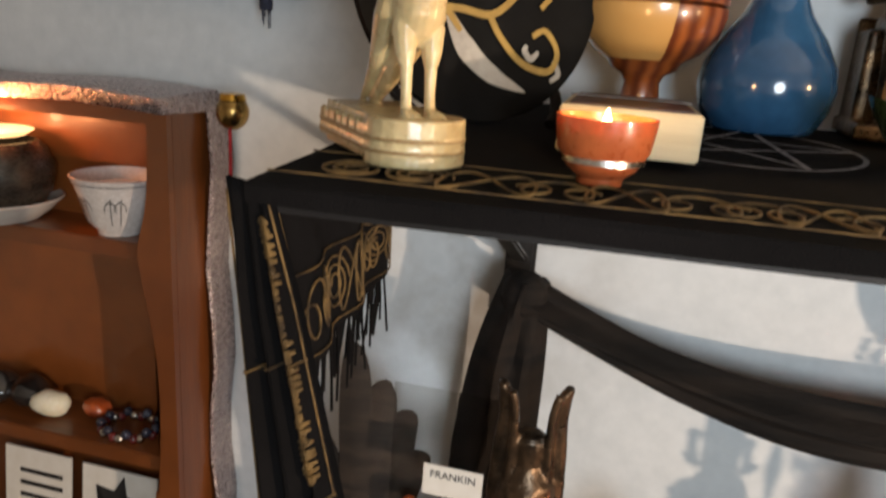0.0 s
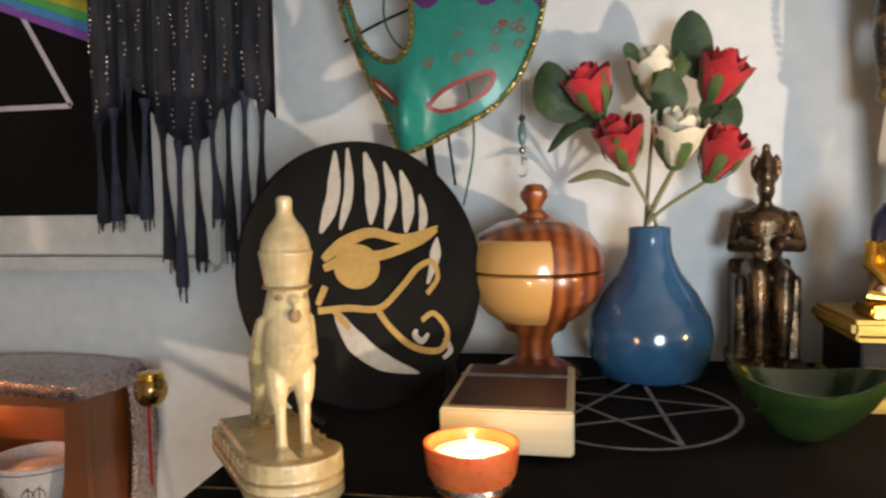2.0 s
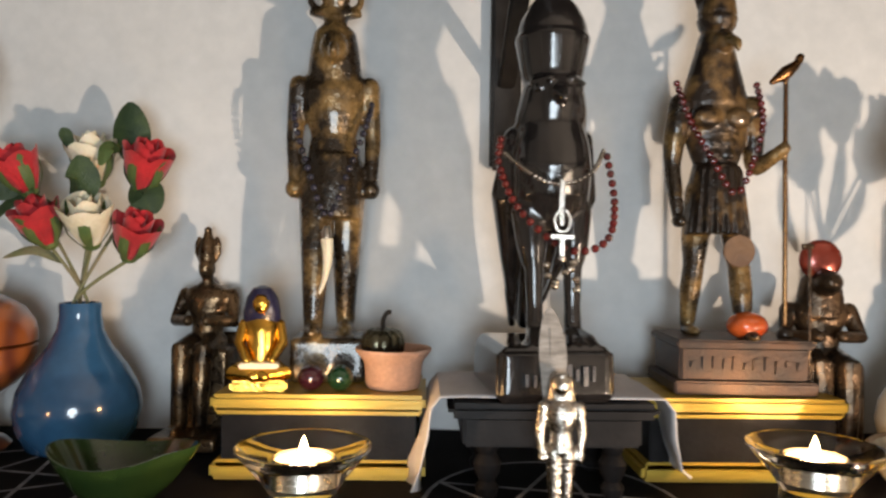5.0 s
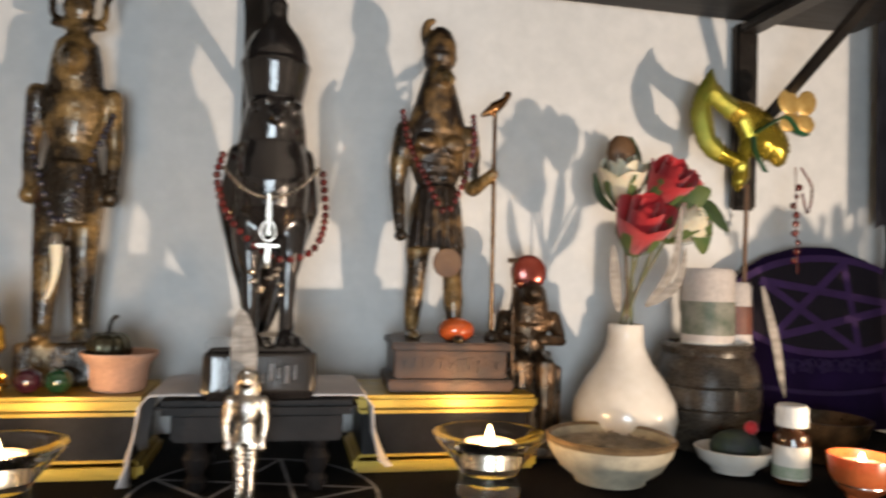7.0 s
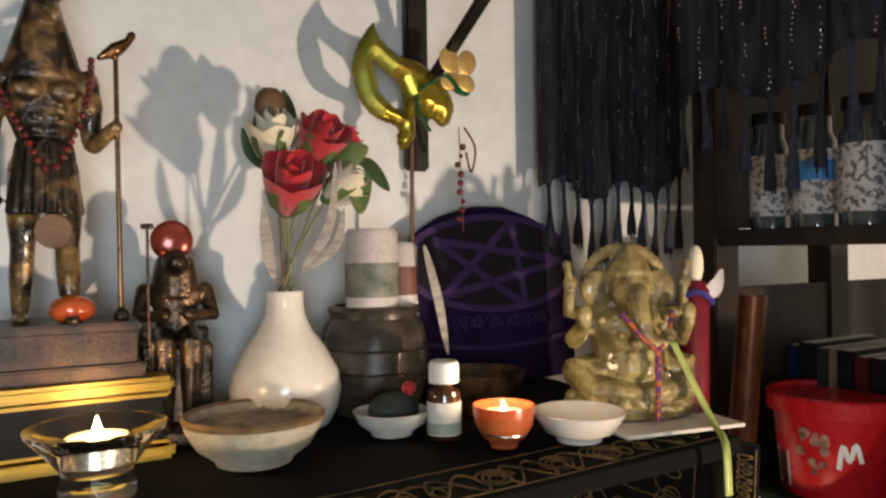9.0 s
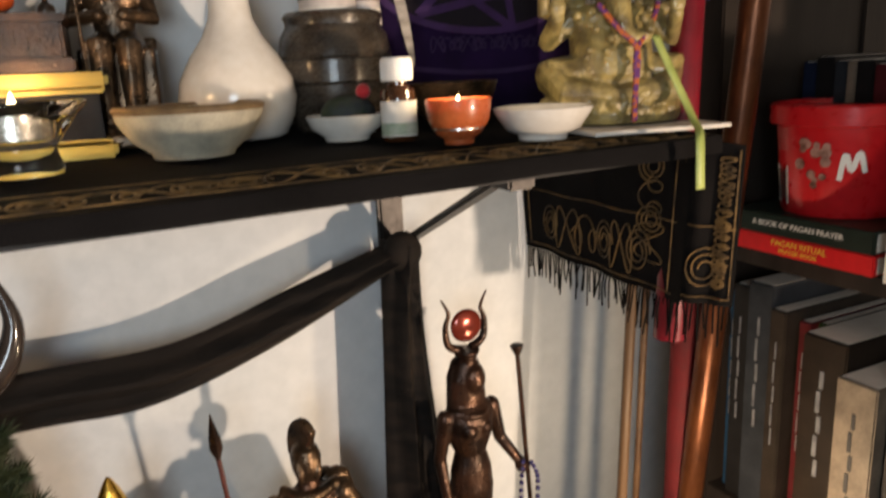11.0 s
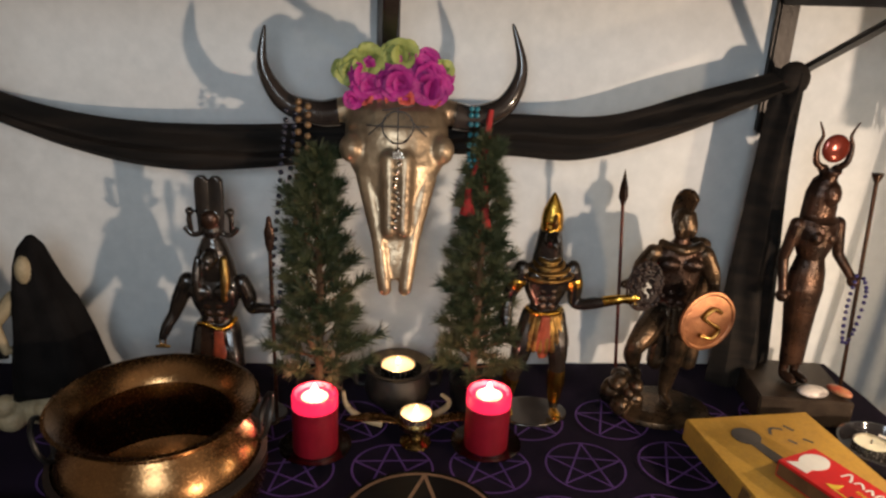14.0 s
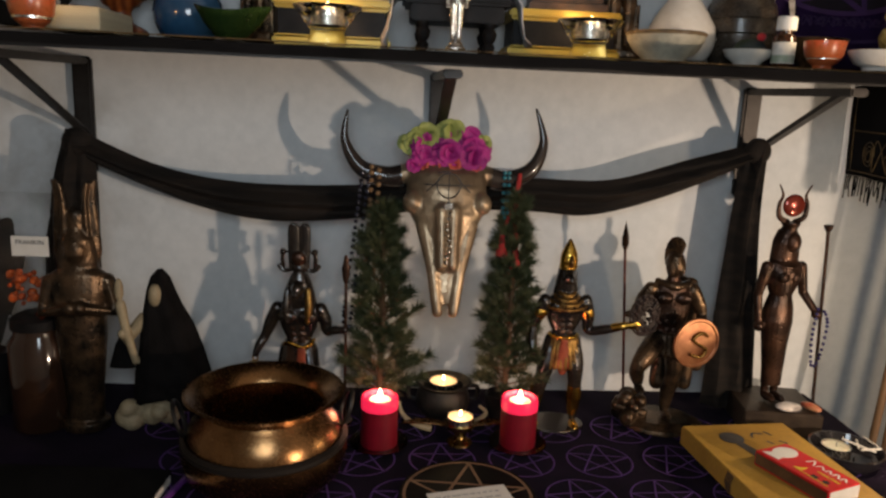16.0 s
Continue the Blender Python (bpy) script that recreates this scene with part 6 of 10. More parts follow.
gl = thing("ribbon_garland", S(0.628, -0.160), "garland of purple, orange and lime ribbons round the god", "garland", rz=-10)
bm = bmesh.new()
for x in (-0.026, 0.026):
    tube(bm, spline([(x, -0.030, 0.095), (x * 0.5, -0.040, 0.075), (0.0, -0.044, 0.06), (-0.002, -0.046, 0.03), (-0.004, -0.048, 0.005)], 6), 0.0022, 6)
part("braid", bm, mat("purple_orange_braid", (0.10, 0.02, 0.14), (0.42, 0.10, 0.02), 0.6, scale=220, sharp=(0.48, 0.52)), gl, "purple and orange braided cord")
bm = bmesh.new()
pts = spline([(0.018, -0.040, 0.070), (0.025, -0.050, 0.045), (0.034, -0.062, 0.015), (0.030, -0.078, 0.0035), (0.020, -0.096, 0.002), (0.012, -0.110, -0.006), (0.012, -0.112, -0.040)], 6)
rows = [[bm.verts.new(p + V((k * 0.0035, -0.0006, 0))) for k in (-1, 1)] for p in pts]
for a, b in zip(rows, rows[1:]):
    bm.faces.new((a[0], a[1], b[1], b[0]))
rb = part("lime_ribbon", bm, LIMERIB, gl, "glossy lime green ribbon tail")
so = rb.modifiers.new("thick", "SOLIDIFY")
so.thickness = 0.0006
cardm = thing("greeting_card", S(0.632, -0.196), "white card with a folded edge lying on the runner", "card", rz=-10)
part("card", box(bmesh.new(), (0, 0, 0.0015), (0.118, 0.070, 0.003), 0.0008), PAPER, cardm)

# gold half mask on the bracket
gm = thing("gold_mask", (0.476, -0.012, 1.668), "green-gold half mask with glitter and butterfly trim", "mask")
bm = bmesh.new()
gp = lambda *q: [((x - 1310) * 0.00046, (235 - y) * 0.00046) for x, y in q]
shape = gp((1238, 98), (1252, 130), (1290, 158), (1330, 165), (1368, 182), (1400, 205), (1425, 245), (1420, 285), (1395, 300), (1375, 288), (1350, 298), (1330, 330), (1305, 358), (1288, 340), (1290, 310), (1255, 300), (1220, 280), (1198, 240), (1190, 195), (1205, 145))
holes = (gp((1235, 178), (1260, 195), (1292, 215), (1308, 245), (1302, 278), (1275, 265), (1248, 240)), gp((1332, 285), (1352, 278), (1368, 292), (1350, 318), (1332, 322)))


def inside(u, v, poly):
    c = False
    for (a, b), (p, q) in zip(poly, poly[1:] + poly[:1]):
        if (b > v) != (q > v) and u < (p - a) * (v - b) / (q - b) + a:
            c = not c
    return c


def soft_edge(u, v):
    """Distance to the nearest rim of the mask."""
    d = 1.0
    for poly in (shape,) + holes:
        for (a, b), (p, q) in zip(poly, poly[1:] + poly[:1]):
            L = (p - a) ** 2 + (q - b) ** 2
            t = max(0, min(1, ((u - a) * (p - a) + (v - b) * (q - b)) / L))
            d = min(d, math.hypot(u - a - t * (p - a), v - b - t * (q - b)))
    return d


shape = [(p.x, p.y) for p in spline([(a, b, 0) for a, b in shape + shape[:1]], 4)[:-1]]
grid = {}
for i in range(84):
    for j in range(84):
        cells = [(-0.058 + 0.116 * (i + a) / 84, -0.060 + 0.126 * (j + b) / 84) for a, b in ((0, 0), (1, 0), (1, 1), (0, 1))]
        u, v = sum(c[0] for c in cells) / 4, sum(c[1] for c in cells) / 4
        if inside(u, v, shape) and not any(inside(u, v, h) for h in holes):
            vs = []
            for (a, b), (x, z) in zip(((0, 0), (1, 0), (1, 1), (0, 1)), cells):
                if (i + a, j + b) not in grid:
                    grid[(i + a, j + b)] = bm.verts.new((x, -0.010 - 0.011 * math.sqrt(min(1, soft_edge(x, z) / 0.013)), z))
                vs.append(grid[(i + a, j + b)])
            bm.faces.new(vs).material_index = 1 if u - 0.35 * v + 0.006 * noise.noise((u * 90, v * 90, 1)) < -0.018 else 0
sh = part("shell", bm, [MASKGOLD, mat("olive_gold_mask_paint", (0.20, 0.22, 0.030), (0.34, 0.30, 0.05), 0.3, 0.6, scale=60, bump=0.3, bscale=900)], gm)
so = sh.modifiers.new("thick", "SOLIDIFY")
so.thickness = 0.0016
bm = bmesh.new()
for s, dx, dz in ((1, 0.011, 0.012), (1, 0.010, -0.008), (-1, -0.009, 0.012), (-1, -0.008, -0.008)):
    ball(bm, (0.050 + dx, -0.026, 0.020 + dz), (0.011, 0.0015, 0.013 if dz > 0 else 0.009), 0, 14, Matrix.Rotation(0.4 * s, 3, "Y"))
tube(bm, [(0.050, -0.026, 0.008), (0.050, -0.026, 0.035)], 0.0015, 6)
part("butterfly", bm, mat("pale_gold_wing", (0.62, 0.44, 0.16), (0.45, 0.28, 0.08), 0.4, 0.5, scale=60), gm, "small gilt butterfly")
bm = bmesh.new()
tube(bm, spline([(0.008, -0.022, 0.0), (0.020, -0.025, 0.008), (0.036, -0.027, 0.016), (0.050, -0.026, 0.004), (0.062, -0.024, 0.001)], 6), 0.006, 8, flat=0.25)
tube(bm, spline([(0.006, -0.022, -0.004), (0.008, -0.022, -0.018), (0.014, -0.020, -0.026), (0.024, -0.016, -0.036)], 6), 0.004, 8, flat=0.25)
part("ribbon", bm, GREENRIB, gm, "shiny green ribbon")
bm = bmesh.new()
rnd = random.Random(6)
for k in range(9):
    ball(bm, (0.058 + rnd.uniform(-0.004, 0.004), -0.018, -0.05 - 0.009 * k), rnd.uniform(0.0018, 0.004), 0, 8)
tube(bm, [(0.056, -0.018, -0.03), (0.060, -0.018, -0.135)], 0.0006, 5)
tube(bm, spline([(0.062, -0.018, -0.03), (0.075, -0.018, -0.05), (0.07, -0.018, -0.075), (0.064, -0.018, -0.055)], 5), 0.0012, 6)
part("bead_drop", bm, BEADRED, gm, "dangling bead string")
part("stick", tube(bmesh.new(), [(0.004, -0.016, -0.05), (0.004, -0.012, -0.20)], 0.0022, 8), TAN, gm, "thin mask handle")

# teal carnival mask on the west side
tm = thing("carnival_mask", (-0.483, 0.0, 1.612), "teal and violet carnival mask with glitter rim and red eyes", "mask", rz=8)
px = lambda x, y: ((x - 620) * 0.00042, (185 - y) * 0.00043)
tip = lambda *q: [px(420 + x / 1.99, y / 1.99) for x, y in q]
# nose, thin outer arm, brow opening, three flame points, cheek
outline = tip((255, 655), (210, 530), (110, 340), (38, 130), (8, -140), (60, 110), (130, 300), (240, 375), (303, 290), (285, 90), (262, -120), (300, -145), (385, 5), (490, 195), (508, 60), (520, -110), (560, -140), (612, 90), (630, 175), (640, 40), (652, 5), (725, 150), (680, 360), (570, 520), (400, 610), (285, 660))
outline = [(p.x, p.y) for p in spline([(a, b, 0) for a, b in outline + outline[:1]], 4)[:-1]]
eyeR = [px(*p) for p in ((596, 262), (622, 238), (665, 220), (702, 212), (694, 238), (658, 260), (620, 270))]
eyeL = [px(*p) for p in ((500, 208), (520, 222), (545, 248), (547, 258), (525, 240), (505, 222))]
def bulged(u, v, w):
    r = math.hypot((u - 0.02) / 0.085, v / 0.10)
    nose = 0.022 * math.exp(-(((u + 0.026) / 0.011) ** 2 + ((v + 0.045) / 0.025) ** 2))
    return (u, -0.012 - 0.040 * max(0, 1 - r * r) ** 0.7 - nose - w, v)
bm = bmesh.new()
N, M = 120, 130
grid = {}
def gv(i, j):
    if (i, j) not in grid:
        u, v = -0.085 + 0.162 * i / N, -0.066 + 0.178 * j / M
        grid[(i, j)] = bm.verts.new(bulged(u, v, 0))
    return grid[(i, j)]
for i in range(N):
    for j in range(M):
        u, v = -0.085 + 0.162 * (i + 0.5) / N, -0.066 + 0.178 * (j + 0.5) / M
        if inside(u, v, outline) and not inside(u, v, eyeR) and not inside(u, v, eyeL):
            f = bm.faces.new((gv(i, j), gv(i + 1, j), gv(i + 1, j + 1), gv(i, j + 1)))
            f.material_index = 1 if v > 0.040 + 0.008 * math.sin(u * 160) else 0
fc = part("face", bm, [TEAL, VIOLET], tm)
so = fc.modifiers.new("thick", "SOLIDIFY")
so.thickness = 0.0016
bm = bmesh.new()
rnd = random.Random(8)
tube(bm, [bulged(u, v, 0.0004) for u, v in outline], 0.0019, 6, closed=True)
for (a, b), (c, d) in zip(outline, outline[1:] + outline[:1]):
    n = max(1, int(math.hypot(c - a, d - b) / 0.0026))
    for q in range(n):
        ball(bm, bulged(a + (c - a) * q / n + rnd.uniform(-0.0005, 0.0005), b + (d - b) * q / n, 0.0012), rnd.uniform(0.0014, 0.0024), 1 if rnd.random() < 0.4 else 0, 6)
part("glitter_trim", bm, [GLITTER, BRASS], tm, "green and gold glitter braid")
bm = bmesh.new()
for poly, w in ((eyeR, 0.0030), (eyeL, 0.0028)):
    pts = spline([(u, v, 0) for u, v in poly + poly[:1]], 4)
    stroke(bm, [(p.x, p.y) for p in pts], [w], 0.0006, bulged, smooth_n=1)
for k in range(16):
    u, v, r = rnd.uniform(-0.012, 0.06), rnd.uniform(-0.005, 0.06), rnd.uniform(0.002, 0.0045)
    stroke(bm, [(u + r * (1 - t / 12) * math.cos(t), v + r * (1 - t / 12) * math.sin(t)) for t in np.linspace(0, 6.5, 14)], [0.0009], 0.0006, bulged, smooth_n=1)
part("red_scrolls", bm, MAROON, tm, "maroon painted eye rims and scrolls", smooth=False)
part("tie", tube(bmesh.new(), spline([(-0.075, 0.0, 0.022), (-0.04, 0.004, 0.040), (0.0, 0.006, 0.055)], 4), 0.003, 6, flat=0.3), BLACKCLOTH, tm, "black ribbon tie")
part("tie", tube(bmesh.new(), [(0.0, 0.004, -0.04), (0.006, 0.004, -0.085)], 0.0035, 6, flat=0.3), BLACKCLOTH, tm, "black ribbon tie")
part("stick", tube(bmesh.new(), [(-0.014, 0.004, -0.05), (-0.004, 0.004, -0.13)], 0.008, 8, flat=0.4), BLACKCLOTH, tm, "dark holding stick")
part("teal_string", tube(bmesh.new(), spline([(-0.035, -0.01, 0.10), (-0.045, 0.0, 0.04), (-0.025, 0.004, 0.015), (0.0, 0.004, 0.05), (0.02, 0.004, -0.04), (0.012, 0.004, -0.10)], 8), 0.0009, 6), GREENRIB, tm, "thin teal string")
tm.matrix_basis = tm.matrix_basis @ Matrix.Scale(1.10, 4)
pd = thing("crystal_pendant", (-0.421, -0.006, 1.573), "hanging glass bead pendant on a thin thread", "pendant")
part("thread", tube(bmesh.new(), [(0, 0, 0.03), (0, 0, -0.04)], 0.0005, 5), GREYCORD, pd)
part("bead", ball(bmesh.new(), (0, 0, -0.003), 0.003, 0, 12), BEADBLACK, pd)
part("leaf_bead", ball(bmesh.new(), (0, 0, -0.015), (0.0035, 0.0025, 0.010), 0, 12), mat("smoky_teal_glass", (0.10, 0.18, 0.18), None, 0.1, coat=0.5), pd)
part("ring_bead", ball(bmesh.new(), (0, 0, -0.028), 0.003, 0, 12), SILVER, pd)
part("crystal", ball(bmesh.new(), (0, 0, -0.041), (0.0055, 0.0055, 0.0085), 0, 8), CLEAR, pd, "faceted clear crystal drop")

# ---- lower altar ----
skull = thing("ox_skull", (0.030, -0.035, 1.19), "hammered silver-coloured ox skull with black horns on the wall", "skull")
bm = bmesh.new()
loft(bm, [(z, x, y, a, b) for z, x, y, a, b in ((0.030, 0, -0.020, 0.040, 0.024), (0.018, 0, -0.030, 0.052, 0.032), (0.0, 0, -0.036, 0.055, 0.036), (-0.020, 0, -0.042, 0.056, 0.036), (-0.036, 0, -0.050, 0.052, 0.034), (-0.055, 0, -0.058, 0.041, 0.030), (-0.080, 0, -0.068, 0.031, 0.024), (-0.110, 0, -0.080, 0.025, 0.018), (-0.135, 0, -0.090, 0.021, 0.014), (-0.152, 0, -0.096, 0.019, 0.010))], 26)
for s in (-1, 1):
    limb(bm, [(s * 0.030, -0.026, 0.016), (s * 0.056, -0.026, 0.013), (s * 0.068, -0.026, 0.010)], [0.018, 0.014, 0.013])
    ball(bm, (s * 0.047, -0.060, -0.022), (0.014, 0.016, 0.016))
    limb(bm, [(s * 0.030, -0.066, -0.05), (s * 0.017, -0.092, -0.11), (s * 0.0105, -0.106, -0.162)], [0.013, 0.009, 0.0075])
    limb(bm, [(s * 0.008, -0.078, -0.03), (s * 0.007, -0.100, -0.10)], [0.010, 0.007])
cran = fuse(part("cranium", bm, SKULLMETAL, skull), 0.0022, 3)
for s, pts in ((-1, [(-0.062, -0.027, 0.010), (-0.085, -0.027, 0.008), (-0.120, -0.027, 0.020), (-0.141, -0.025, 0.055), (-0.138, -0.024, 0.096)]), (1, [(0.062, -0.027, 0.010), (0.085, -0.027, 0.008), (0.118, -0.027, 0.024), (0.133, -0.025, 0.062), (0.120, -0.024, 0.108)])):
    bm = bmesh.new()
    p = spline(pts, 8)
    tube(bm, p, [0.0145 * (1 - (i / (len(p) - 1)) ** 1.6) + 0.0012 for i in range(len(p))], 14)
    part("horn", bm, HORN, skull, "polished black curved horn")
bm = bmesh.new()
ringp = [(0.016 * math.cos(a), 0.004 + 0.016 * math.sin(a)) for a in [2 * math.pi * i / 24 for i in range(25)]]
front2 = lambda u, v, w: (u, -0.0735 + 0.010 * (u / 0.04) ** 2 - (0.006 if v < -0.01 else 0.0) + 0.36 * min(0.0, v + 0.012) - w, v)
stroke(bm, ringp, [0.0016], 0.002, front2, smooth_n=1)
for pts in (((-0.032, 0.004), (0.032, 0.004)), ((0, -0.02), (0, 0.024)), ((-0.03, -0.006), (-0.012, 0.012)), ((0.03, -0.006), (0.012, 0.012)), ((-0.016, 0.02), (0.016, 0.026))):
    stroke(bm, list(pts), [0.0013], 0.0022, front2, smooth_n=6)
part("ink_marks", bm, DARKINK, skull, "black inked circle and lines", smooth=False)
bm = bmesh.new()
for k in range(12):
    ball(bm, (0.002 * math.sin(k), -0.086 - 0.0022 * k, -0.018 - 0.0068 * k), (0.003, 0.003, 0.0032), 0, 8)
box(bm, (0, -0.090, -0.022), (0.011, 0.004, 0.008), 0.001)
part("rhinestone_strip", bm, SILVER, skull, "sparkling rhinestone strip down the nose")

fl = thing("silk_flower_crown", (0.030, -0.065, 1.215), "crown of magenta, coral and lime silk flowers on the skull", "flowers")
rnd = random.Random(21)
def bloom(c, r, material, seed):
    bm = bmesh.new()
    rr = random.Random(seed)
    for k in range(13):
        a, e = rr.uniform(0, 2 * math.pi), rr.uniform(-0.3, 1.0)
        d = V((math.cos(a) * math.cos(e), -abs(math.sin(e)) * 0.8 - 0.2, math.sin(a) * math.cos(e))).normalized()
        blade(bm, [V(c), V(c) + d * r * 0.6 + V((0, -r * 0.2, 0)), V(c) + d * r * rr.uniform(0.9, 1.15)], r * 1.1, V(c) + V((0, r, 0)), 0, -0.25)
    part("flower", bm, material, fl, "crumpled silk flower")
for k in range(40):
    t = rnd.uniform(-1, 1)
    row = k % 4
    m = (PETALGREEN, PETALPINK, PETALPINK, PETALORANGE)[row]
    x = t * (0.060, 0.054, 0.056, 0.050)[row]
    z = (0.048, 0.034, 0.020, 0.004)[row] * (1 - 0.55 * t * t)
    bloom((x, -0.004 * row + rnd.uniform(-0.004, 0.004), z), rnd.uniform(0.012, 0.018) * (0.62 if row == 3 else 1.12), m if rnd.random() < 0.9 else PETALPINK, k)

beads("bead_strand", (-0.065, -0.080, 1.20), [(-0.008, 0.0, 0.012), (-0.010, -0.004, -0.06), (-0.014, 0.0, -0.14), (-0.004, 0.004, -0.15), (0.0, 0.0, -0.05), (0.002, 0, 0.014)], 0.0036, BEADWOOD, "brown wooden bead strand hanging from the horn")
beads("bead_strand", (-0.078, -0.076, 1.19), [(-0.008, 0.0, 0.012), (-0.018, -0.004, -0.08), (-0.030, 0.0, -0.19), (-0.022, -0.003, -0.205), (-0.010, 0.004, -0.09), (0.002, 0, 0.014)], 0.0030, BEADBLACK, "long black bead strand hanging from the horn")
tb = beads("bead_strand", (0.112, -0.078, 1.20), [(-0.003, 0, 0.010), (-0.003, -0.003, -0.045), (0.003, -0.003, -0.045), (0.003, 0, 0.010)], 0.0030, BEADTEAL, "short turquoise bead loop on the horn")
ts = thing("red_tassel_cord", (0.126, -0.078, 1.195), "red braided cord with two long tassels on the horn", "tassel")
for dx, dz in ((-0.016, -0.100), (0.004, -0.118)):
    part("cord", tube(bmesh.new(), spline([(0.004, 0, 0.015), (0.0, -0.004, -0.02), (dx, -0.004, dz + 0.035)], 6), 0.0028, 6), TASSEL, ts)
    part("tassel", lathe(bmesh.new(), [(0, 0.036), (0.003, 0.034), (0.0036, 0.026), (0.006, 0.012), (0.0085, 0.0), (0, 0.0)], (dx, -0.004, dz), 14), TASSEL, ts)

# draped black scarf and its hanging ends
sw = thing("draped_scarf", (0, -0.012, 0), "long dark scarf swagged between the shelf brackets", "scarf")
CLOTHDARK = mat("brown_black_scarf", (0.006, 0.005, 0.0045), (0.018, 0.013, 0.010), 0.8, scale=30, bscale=400, bump=0.6, stretch=(0.3, 1, 3), spec=0.25)
def swag(top, low, name):
    bm = bmesh.new()
    a, b = spline([(x, 0, z) for x, z in top], 12), spline([(x, 0, z) for x, z in low], 12)
    G = []
    for i, (p, q) in enumerate(zip(a, b)):
        t = i / (len(a) - 1)
        loop = []
        for k in range(16):
            s = k / 15
            c = p.lerp(q, s)
            fold = (0.006 * math.sin(s * 15 + 2.5 * math.sin(t * 4)) + 0.005 * noise.noise((t * 5, s * 7, len(top)))) * math.sin(math.pi * s)
            loop.append(bm.verts.new((c.x, -0.012 - 0.020 * math.sin(math.pi * s) - fold, c.z)))
        for k in range(4):
            s = 1 - (k + 0.5) / 4
            c = p.lerp(q, s)
            loop.append(bm.verts.new((c.x, -0.004, c.z)))
        G.append(loop)
    for u, v in zip(G, G[1:]):
        for k in range(20):
            bm.faces.new((u[k], u[(k + 1) % 20], v[(k + 1) % 20], v[k]))
    bm.faces.new(G[0])
    bm.faces.new(G[-1])
    part(name, bm, CLOTHDARK, sw)


swag([(-0.480, 1.243), (-0.374, 1.198), (-0.262, 1.178), (-0.118, 1.178), (0.02, 1.19)], [(-0.478, 1.205), (-0.339, 1.148), (-0.225, 1.124), (-0.102, 1.130), (0.02, 1.15)], "west_swag")
swag([(0.03, 1.19), (0.150, 1.198), (0.273, 1.200), (0.385, 1.233), (0.486, 1.262)], [(0.03, 1.15), (0.162, 1.149), (0.249, 1.147), (0.355, 1.177), (0.482, 1.232)], "east_swag")
swag([(0.466, 1.262), (0.462, 1.15), (0.455, 1.0), (0.450, 0.852)], [(0.506, 1.255), (0.508, 1.15), (0.522, 1.0), (0.536, 0.852)], "east_tail")
swag([(-0.495, 1.243), (-0.520, 1.15), (-0.535, 1.0), (-0.545, 0.852)], [(-0.458, 1.235), (-0.455, 1.15), (-0.458, 1.0), (-0.465, 0.852)], "west_tail")
for x, z in ((-0.477, 1.226), (0.485, 1.250)):
    bm = bmesh.new()
    ball(bm, (x, -0.022, z), (0.019, 0.016, 0.020), 0, 18)
    part("knot", bm, CLOTHDARK, sw)

# little artificial pines
def pine(x, y, h, r, label, seed):
    tree = thing("tabletop_pine", (x, y, TABLE), label, "artificial pine", "tabletop pines")
    part("pot", lathe(bmesh.new(), [(0, 0), (0.022, 0), (0.028, 0.040), (0.026, 0.041), (0.024, 0.034), (0, 0.034)], seg=24), BLACKPAINT, tree, "small black pot")
    part("trunk", tube(bmesh.new(), [(0, 0, 0.03), (0.002, 0, h * 0.5), (0, 0, h)], [0.005, 0.004, 0.0015], 8), TAN, tree)
    rnd = random.Random(seed)
    verts, faces = [], []
    def needle(p, d, length):
        s = d.cross(V((rnd.uniform(-1, 1), rnd.uniform(-1, 1), rnd.uniform(-1, 1))))
        s = s.normalized() * 0.0011 if s.length > 1e-5 else V((0.00055, 0, 0))
        n = len(verts)
        w = d.cross(s).normalized() * 0.0006
        verts.extend([tuple(p + s), tuple(p - s), tuple(p + w), tuple(p + d * length)])
        faces.extend([(n, n + 1, n + 3), (n + 1, n + 2, n + 3), (n + 2, n, n + 3)])
    twigs = bmesh.new()
    count = 92
    for k in range(count):
        t = (k + rnd.random()) / count
        z = 0.046 + (h - 0.056) * t
        a = k * 2.39996 + rnd.uniform(-0.3, 0.3)
        L = (r * (1.0 - 0.70 * t ** 1.5) * (0.86 + 0.14 * math.sin(t * 19)) + 0.004) * rnd.uniform(0.62, 1.15)
        d = V((math.cos(a), math.sin(a), 0.35 + 0.5 * t))
        base = V((0, 0, z - 0.01))
        tip = base + d.normalized() * L + V((0, 0, 0.006))
        tip.y = min(tip.y, 0.036 - y)
        tube(twigs, [base, base.lerp(tip, 0.6), tip], [0.0012, 0.001, 0.0006], 5)
        for q in range(135):
            u = 0.30 + 0.70 * rnd.random() ** 0.7
            p = base.lerp(tip, u)
            side = V((rnd.gauss(0, 1), rnd.gauss(0, 1), rnd.gauss(0, 1))).normalized()
            nd = (side * 0.8 + d.normalized() * 0.8 + V((0, 0, 0.25))).normalized()
            needle(p, nd, rnd.uniform(0.013, 0.022))
    part("twig_frame", twigs, TAN, tree)
    me = bpy.data.meshes.new("needles")
    me.from_pydata(verts, [], faces)
    me.materials.append(NEEDLE)
    ob = new("needles", me)
    ob.parent = tree
    tagged(ob, "dense dark green needles", kind="stuff")


pine(-0.055, -0.085, 0.320, 0.066, "small dark green artificial pine in a pot", 5)
pine(0.128, -0.075, 0.335, 0.056, "narrow dark green artificial pine in a pot", 9)

